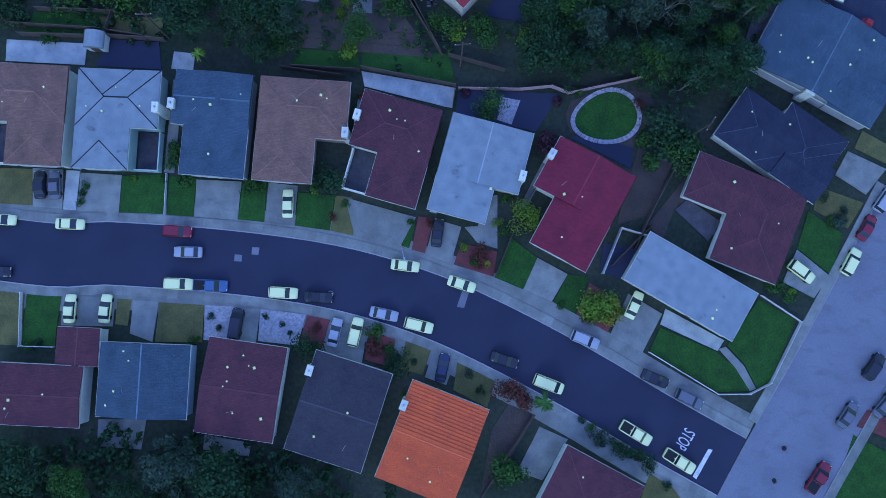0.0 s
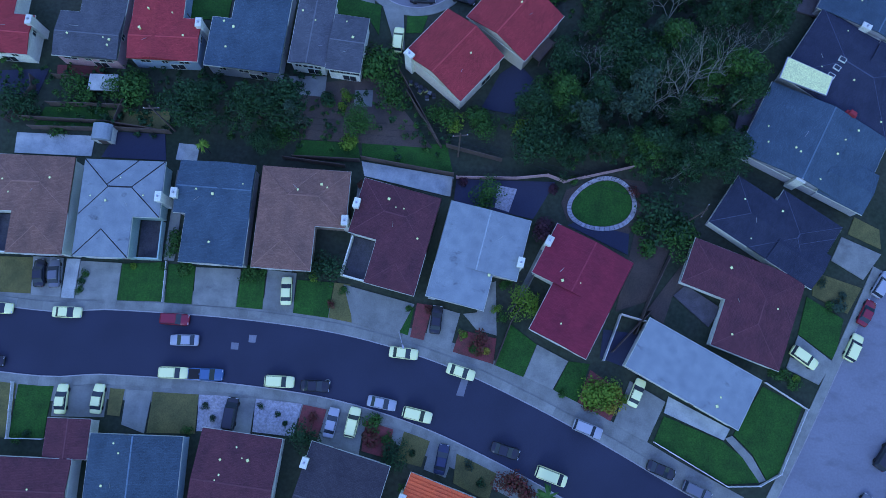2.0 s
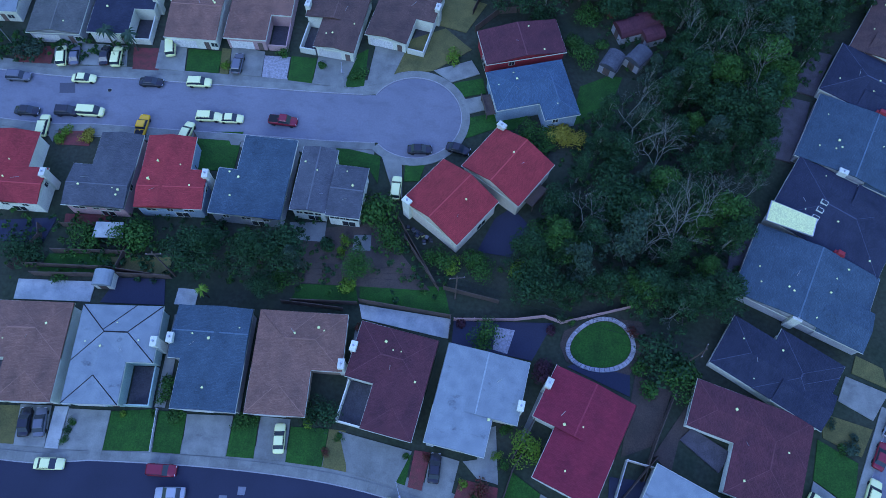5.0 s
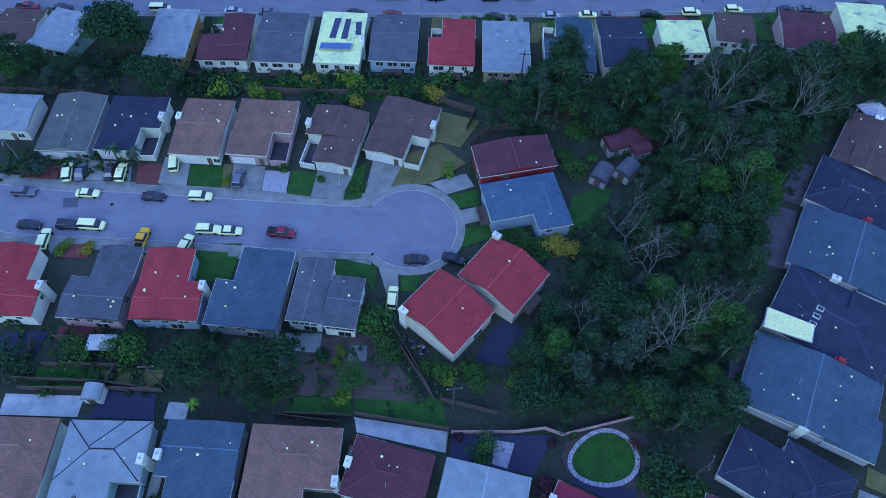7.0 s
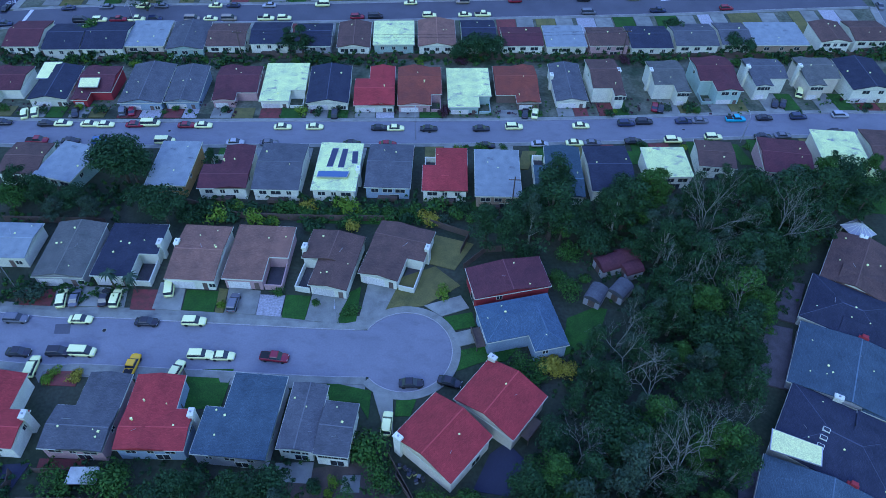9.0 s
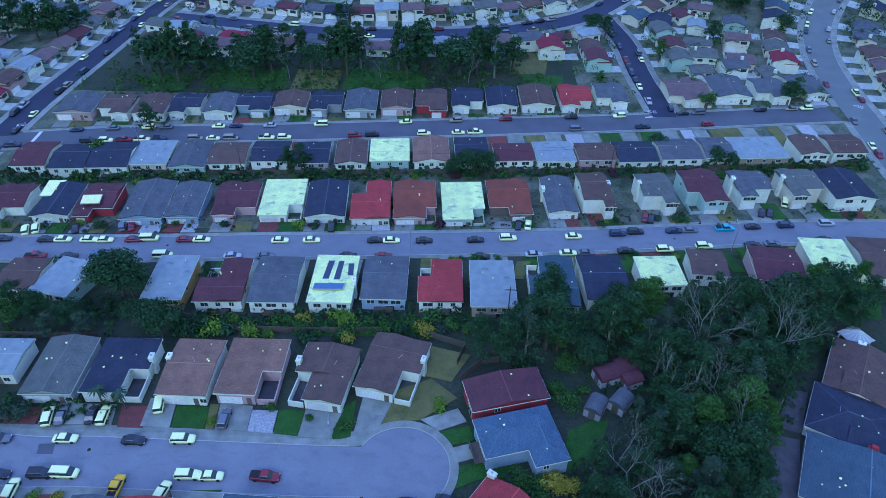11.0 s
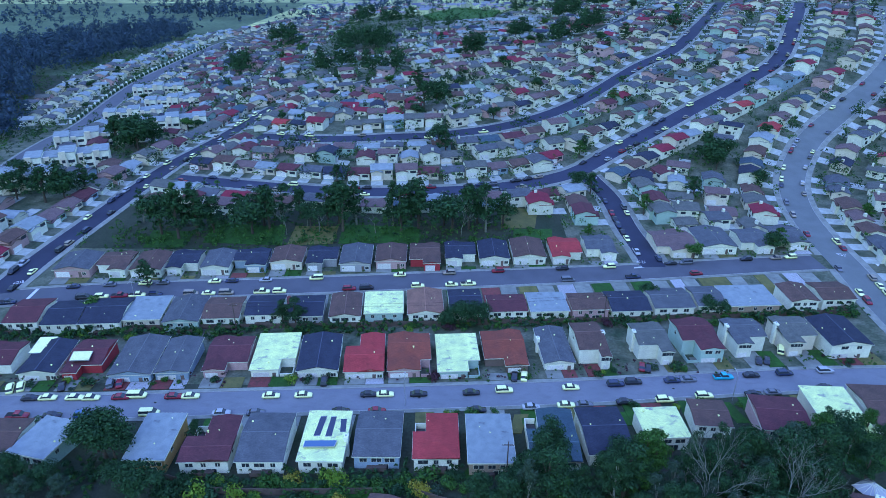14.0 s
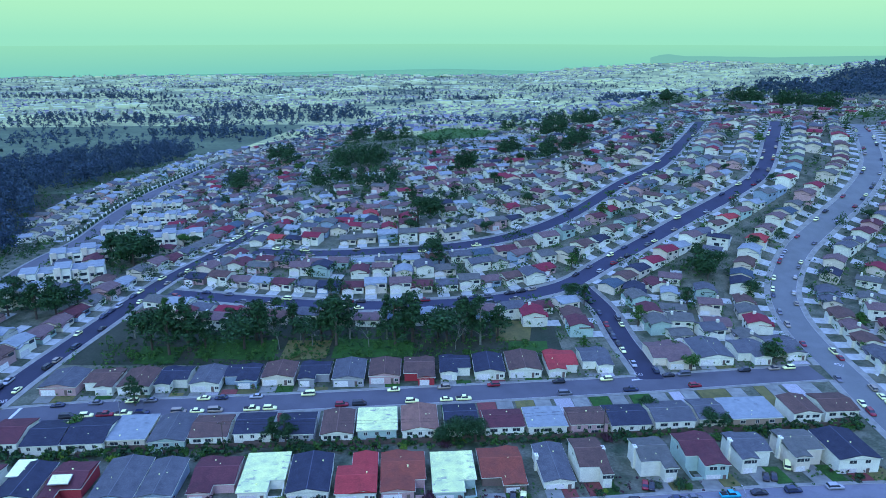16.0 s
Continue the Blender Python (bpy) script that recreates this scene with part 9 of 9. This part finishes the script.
# trees among the houses on the hill
garden = random.Random(13)
planted = 0
while planted < 200:
    x, y = garden.uniform(-330, 420), garden.uniform(235, 720)
    if abs(x) > y * 0.68 or on_street(Vector((x, y)), "", 1.5) or not clear_of(x, y, 2.5):
        continue
    planted += 1
    if garden.random() < 0.5:
        tree(garden.choice(("round", "pine", "round")), garden.choice(("dark", "dark", "green")), x, y, garden.uniform(0.5, 1.0), 1.15)


# ---- woods and the town on the plain ----
def woods(name, label, spots, tone, seed, high, per=70, leaf=0.09):
    """Far trees, joined: uneven crowns of leaf clumps."""
    rs = random.Random(seed)
    lobes = []
    for x, y in spots:
        z, s = ground_z(x, y), high * rs.uniform(0.6, 1.15)
        for k in range(3):
            lobes.append(((x + rs.uniform(-2.5, 2.5), y + rs.uniform(-2.5, 2.5), z + s * (0.35 + 0.25 * k)), (s * 0.28 * (1.2 - 0.25 * k),) * 2 + (s * 0.22,)))
    return tagged(part(name, leaves(name, seed, lobes, per * len(spots), high * leaf, LEAF[tone]), None), label, "woods", kind="stuff")


def fill(seed, count, x0, x1, y0, y1, keep):
    rs, got = random.Random(seed), []
    for _ in range(count * 30):
        x, y = rs.uniform(x0, x1), rs.uniform(y0, y1)
        if keep(x, y):
            got.append((x, y))
            if len(got) >= count:
                break
    return got


def free(x, y, g=6):
    return clear_of(x, y, g) and not on_street(Vector((x, y)), "", 2)
GULLY = ((9, 39), (11, 47), (17, 54), (20, 63), (22, 73), (30, 77), (36, 85), (24, 104), (11, 102), (8, 109), (31, 113), (84, 120), (85, 107), (75, 98), (68, 88), (59, 78), (54, 67), (49, 51), (45, 38), (37, 35), (26, 38))
STRIP = ((-80, 47), (-47, 50), (-11, 52), (-6, 44), (1, 38), (-15, 38), (-39, 39), (-77, 38))
HEDGE = ((-107, 116), (-14, 118), (21, 120), (20, 110), (-39, 107), (-101, 103))
BACKS = ((-67, -27), (-38, -26), (-24, -28), (-9, -31), (-4, -33), (-30, -42), (-65, -44))
FRONTS = ((-94, 86), (-76, 86), (-66, 86), (-65, 83), (-81, 83), (-91, 80))
BACKS_NORTH = ((-138, 171), (-40, 179), (40, 185), (135, 192), (135, 198), (40, 189), (-40, 184), (-138, 178))
FRONTS_MIDDLE = ((-130, 146), (-48, 150), (20, 155), (125, 164), (125, 171), (20, 159), (-48, 154), (-130, 151))
FRONTS_NORTH = ((-140, 212), (-60, 219), (60, 230), (140, 240), (140, 246), (60, 235), (-60, 224), (-140, 217))
COPSE = ((-137, 226), (-127, 272), (-96, 270), (-58, 269), (-25, 278), (19, 279), (32, 256), (22, 243), (-52, 234))


WEST_WOOD = ((-259, 383), (-298, 480), (-340, 560), (-385, 630), (-356, 672), (-337, 745), (-318, 815), (-330, 930), (-356, 950), (-400, 910), (-470, 855), (-500, 800), (-500, 700), (-470, 560), (-390, 440))


def WOOD_LEFT(x, y):
    """West of the through road and its terraces."""
    return within(x, y, WEST_WOOD)


FOREST_BANDS = (((-560, 1580), (-170, 1545), (-150, 1640), (-235, 1990), (-640, 1960)), ((430, 2020), (880, 2080), (1134, 2700), (560, 2420)), ((-1000, 1560), (-620, 1500), (-640, 1680), (-980, 1750)), ((-520, 1180), (-330, 1090), (-250, 1180), (-480, 1300)),
                ((150, 1500), (420, 1540), (400, 1660), (160, 1600)), ((-1500, 2300), (-900, 2260), (-880, 2400), (-1450, 2440)), ((-100, 2200), (250, 2240), (260, 2330), (-90, 2290)))


def WOOD_RIGHT(x, y):
    return x > 0.42 * y + 20 and clear_of(x, y, 9) and x < y * 0.8


far_rng = random.Random(77)
# woods with the far tone carry painted distance haze in their leaf colour
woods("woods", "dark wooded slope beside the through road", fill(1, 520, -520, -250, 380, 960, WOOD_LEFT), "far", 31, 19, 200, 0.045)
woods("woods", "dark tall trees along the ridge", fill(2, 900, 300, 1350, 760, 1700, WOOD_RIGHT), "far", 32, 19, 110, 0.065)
woods("woods", "dark clumps of trees between the rows of houses", fill(3, 380, -300, 330, 300, 900, lambda x, y: free(x, y, 4.5) and noise.noise((x / 60, y / 60, 3)) > -0.05), "dark", 33, 9.5, 110, 0.05)
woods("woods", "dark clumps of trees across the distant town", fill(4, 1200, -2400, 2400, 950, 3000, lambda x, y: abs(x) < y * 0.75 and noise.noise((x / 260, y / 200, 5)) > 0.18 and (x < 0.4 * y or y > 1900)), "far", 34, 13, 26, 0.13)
woods("shrubs", "small dark green shrubs in the gardens of the hill", fill(6, 3600, -420, 480, 240, 900, lambda x, y: abs(x) < y * 0.7 and free(x, y, 2.2)), "green", 35, 5.6, 36, 0.075)
woods("shrubs", "dark hedges and shrubs between the houses of the hill", fill(7, 2600, -380, 440, 285, 760, lambda x, y: abs(x) < y * 0.68 and free(x, y, 1.4)), "dark", 38, 4.6, 30, 0.09)
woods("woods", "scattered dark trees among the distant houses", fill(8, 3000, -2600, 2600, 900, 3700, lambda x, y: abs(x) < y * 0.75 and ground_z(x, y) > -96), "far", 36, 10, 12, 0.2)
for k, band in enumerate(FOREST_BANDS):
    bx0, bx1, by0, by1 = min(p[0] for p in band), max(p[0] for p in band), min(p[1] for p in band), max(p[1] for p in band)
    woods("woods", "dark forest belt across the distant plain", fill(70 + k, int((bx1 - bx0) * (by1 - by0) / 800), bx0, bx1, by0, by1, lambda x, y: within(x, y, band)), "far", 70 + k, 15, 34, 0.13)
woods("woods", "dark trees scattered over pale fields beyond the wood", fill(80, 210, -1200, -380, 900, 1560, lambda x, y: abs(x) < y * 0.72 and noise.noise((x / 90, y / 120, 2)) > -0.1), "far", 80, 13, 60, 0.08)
for k, (ax, ay, reach) in enumerate(STANDS):
    woods("woods", "dark stand of tall trees between the houses", fill(100 + k, max(4, int(reach * reach * 0.05)), ax - reach, ax + reach, ay - reach, ay + reach,
          lambda x, y: math.hypot(x - ax, y - ay) < 0.8 * reach and not on_street(Vector((x, y)), "", 3)), "dark", 100 + k, 16, 190, 0.045)


def undergrowth(seed, count, area, tone, high, per, label, gap=4.0, leaf=0.14):
    xs, ys = [p[0] for p in area], [p[1] for p in area]
    woods("undergrowth", label, fill(seed, count, min(xs), max(xs), min(ys), max(ys), lambda x, y: within(x, y, area) and free(x, y, gap)), tone, seed, high, per, leaf)


undergrowth(51, 620, GULLY, "dark", 1.7, 50, "dense dark undergrowth on the floor of the gully")
undergrowth(52, 260, GULLY, "green", 1.3, 45, "green brambles and ferns on the floor of the gully")
undergrowth(53, 90, STRIP, "dark", 1.8, 60, "low dark shrubs in the back gardens", 5.0)
undergrowth(54, 70, STRIP, "green", 1.5, 60, "low green shrubs in the back gardens", 5.0)
undergrowth(57, 260, BACKS, "dark", 2.4, 70, "dark overgrown shrubs behind the southern houses", 5.5)
undergrowth(58, 260, COPSE, "green", 2.0, 50, "green scrub under the trees of the bank", 5.0)
undergrowth(59, 60, COPSE, "dark", 2.4, 60, "dark scrub under the trees of the bank", 5.0)
undergrowth(60, 26, FRONTS, "dark", 2.0, 70, "dark shrubs in the front yards", 2.0)
undergrowth(61, 18, FRONTS, "green", 1.6, 70, "green shrubs in the front yards", 2.0)
undergrowth(62, 170, BACKS_NORTH, "dark", 2.8, 60, "dark shrubs in the back gardens of the slope", 3.5)
undergrowth(63, 150, BACKS_NORTH, "green", 2.3, 60, "green shrubs in the back gardens of the slope", 3.5)
undergrowth(64, 70, FRONTS_MIDDLE, "green", 1.5, 50, "green shrubs in the front yards of the middle street", 2.0)
undergrowth(65, 40, FRONTS_MIDDLE, "purple", 1.4, 50, "purple shrubs in the front yards of the middle street", 2.0)
undergrowth(66, 80, FRONTS_NORTH, "green", 1.5, 50, "green shrubs in the front yards of the north street", 2.0)
undergrowth(55, 80, HEDGE, "dark", 2.6, 70, "dark hedge plants behind the houses", 5.0)
undergrowth(56, 50, HEDGE, "green", 2.0, 60, "green hedge plants behind the houses", 5.0)
tagged(slab("field", *[c for p in FIELD for c in p]), "green sports field in the distance", "field")
tagged(slab("lot", *[c for p in SCHOOL_LOT for c in p]), "grey paved school yard", "yard")
for ax, ay, turn, wide, deep in ((42, 662, 15, 38, 12), (62, 720, 8, 44, 16), (30, 735, 8, 22, 10)):
    sch = thing("school_building", place(ax, ay, turn), "low pinkish school building with a flat grey roof", "school")
    part("wall", Geo().box(-wide / 2, -deep / 2, -4, wide / 2, deep / 2, 4.6), WALL["pink"], sch)
    part("roof", Geo().box(-wide / 2 - 0.5, -deep / 2 - 0.5, 4.6, wide / 2 + 0.5, deep / 2 + 0.5, 5.1), ROOF["light"], sch)
    for k in range(5):
        part("window", Geo().box(-wide * 0.44 + k * wide * 0.18, -deep / 2 - 0.06, 1.2, -wide * 0.32 + k * wide * 0.18, -deep / 2 + 0.05, 3.4), GLASS, sch)

TOWN = {"town_pale": [Geo(), island("pale_town_buildings", (0.74, 0.80, 0.46), (0.34, 0.38, 0.30), 0.8, (0.52, 0.57, 0.38))], "town_dark": [Geo(), island("town_roofs", (0.10, 0.11, 0.15), (0.34, 0.25, 0.22), 0.85, (0.22, 0.24, 0.27))]}


def town_house(x, y, a, w, d, h, flat):
    z, c, s = ground_z(x, y), math.cos(a), math.sin(a)
    X, Y = w / 2, d / 2
    walls = [(-X, -Y, -2), (X, -Y, -2), (X, Y, -2), (-X, Y, -2), (-X, -Y, h), (X, -Y, h), (X, Y, h), (-X, Y, h)]
    sides = [(0, 1, 5, 4), (1, 2, 6, 5), (2, 3, 7, 6), (3, 0, 4, 7)]
    if flat:
        roof, slopes = [(-X - 0.3, -Y - 0.3, h), (X + 0.3, -Y - 0.3, h), (X + 0.3, Y + 0.3, h), (-X - 0.3, Y + 0.3, h)], [(0, 1, 2, 3)]
    else:
        r = h + 0.38 * Y
        walls += [(-X, 0, r - 0.1), (X, 0, r - 0.1)]
        sides += [(7, 4, 8), (5, 6, 9)]
        roof = [(-X - 0.4, -Y - 0.4, h - 0.1), (X + 0.4, -Y - 0.4, h - 0.1), (X + 0.4, 0, r), (-X - 0.4, 0, r), (-X - 0.4, Y + 0.4, h - 0.1), (X + 0.4, Y + 0.4, h - 0.1)]
        slopes = [(0, 1, 2, 3), (3, 2, 5, 4)]
    for verts, faces, key in ((walls, sides, "town_pale"), (roof, slopes, "town_pale" if flat else "town_dark")):
        TOWN[key][0].add([(x + c * u - s * v, y + s * u + c * v, z + k) for u, v, k in verts], faces)


def town_block(cx, cy, cell):
    """One quarter of the town: parallel rows of houses, or a few large pale sheds."""
    a = (0.0, 0.5, 1.2)[int((noise.noise((cx / 700, cy / 700, 4)) + 1) * 1.5) % 3] + noise.noise((cx / 400, cy / 400, 9)) * 1.2
    c, s = math.cos(a), math.sin(a)
    sheds = cy > 1500 and noise.noise((cx / 420, cy / 260, 7)) > (0.22 if cy < 2600 else 0.05)
    pitch, gap = (46, 52) if sheds else (13.5 if cy < 1700 else 17, 27 if cy < 1700 else 36)
    n, m = int(cell / pitch), int(cell / gap)
    for j in range(m):
        for i in range(n):
            if far_rng.random() < 0.22:
                continue
            u, v = (i + 0.5) * pitch - cell / 2, (j + 0.5) * gap - cell / 2 + far_rng.uniform(-1.5, 1.5)
            x, y = cx + c * u - s * v, cy + s * u + c * v
            if abs(x) > 0.73 * y or y > 4550 or ground_z(x, y) < -95.5 or (x > 0.40 * y - 20 and y < 1750) or WOOD_LEFT(x, y) or any(within(x, y, b) for b in FOREST_BANDS):
                continue
            if y < 1250 and not (clear_of(x, y, 8) and not on_street(Vector((x, y)), "", 7)) or within(x, y, FIELD) or within(x, y, SCHOOL_LOT):
                continue
            if sheds:
                town_house(x, y, a, far_rng.uniform(22, 42), far_rng.uniform(14, 26), far_rng.uniform(5, 9), True)
            else:
                town_house(x, y, a + far_rng.choice((0, 0, 0, 1.5708)), far_rng.uniform(9, 12.5), far_rng.uniform(7.5, 10), far_rng.uniform(3.2, 6.2), far_rng.random() < 0.08)


CELL = 170
for gy in range(16):
    for gx in range(-14, 15):
        cx, cy = gx * 180 + (gy % 2) * 60, 920 + gy * 180
        if abs(cx) < 0.8 * cy and noise.noise((cx / 260, cy / 200, 5)) < 0.2 and not (cx < -330 and cy < 1480):
            town_block(cx, cy, CELL)
for _ in range(2200):
    y = 3700 + 850 * far_rng.random()
    x = far_rng.uniform(-0.72, 0.72) * y
    if ground_z(x, y) > -95.5:
        town_house(x, y, far_rng.uniform(0, 3), far_rng.uniform(10, 40), far_rng.uniform(8, 16), far_rng.uniform(3, 8), far_rng.random() < 0.4)
tagged(part("driveways", DRIVES, PALE), "pale concrete driveways before the houses on the hill", "driveways", kind="stuff")
for key, (geo, mat) in TOWN.items():
    tagged(part("town_walls" if key == "town_pale" else "town_roofs", geo, mat), "countless small pale houses of the distant town" if key == "town_pale" else "countless small roofs of the distant town", "town", kind="stuff")
for key, geo in FAR_WALLS.items():
    tagged(part("far_house_walls", geo, WALL[key]), f"{key} walls of the farther rows of houses", "houses", kind="stuff")
for key, geo in FAR_ROOFS.items():
    tagged(part("far_house_roofs", geo, ROOF[key]), f"{WORDS[key]} roofs of the farther rows of houses", "houses", kind="stuff")
tagged(part("far_garage_doors", FAR_DOORS["door"], DOOR), "pale garage doors of the farther rows of houses", "garage doors", kind="stuff")
tagged(part("far_windows", FAR_GLASS["glass"], GLASS), "dark windows of the farther rows of houses", "windows", kind="stuff")
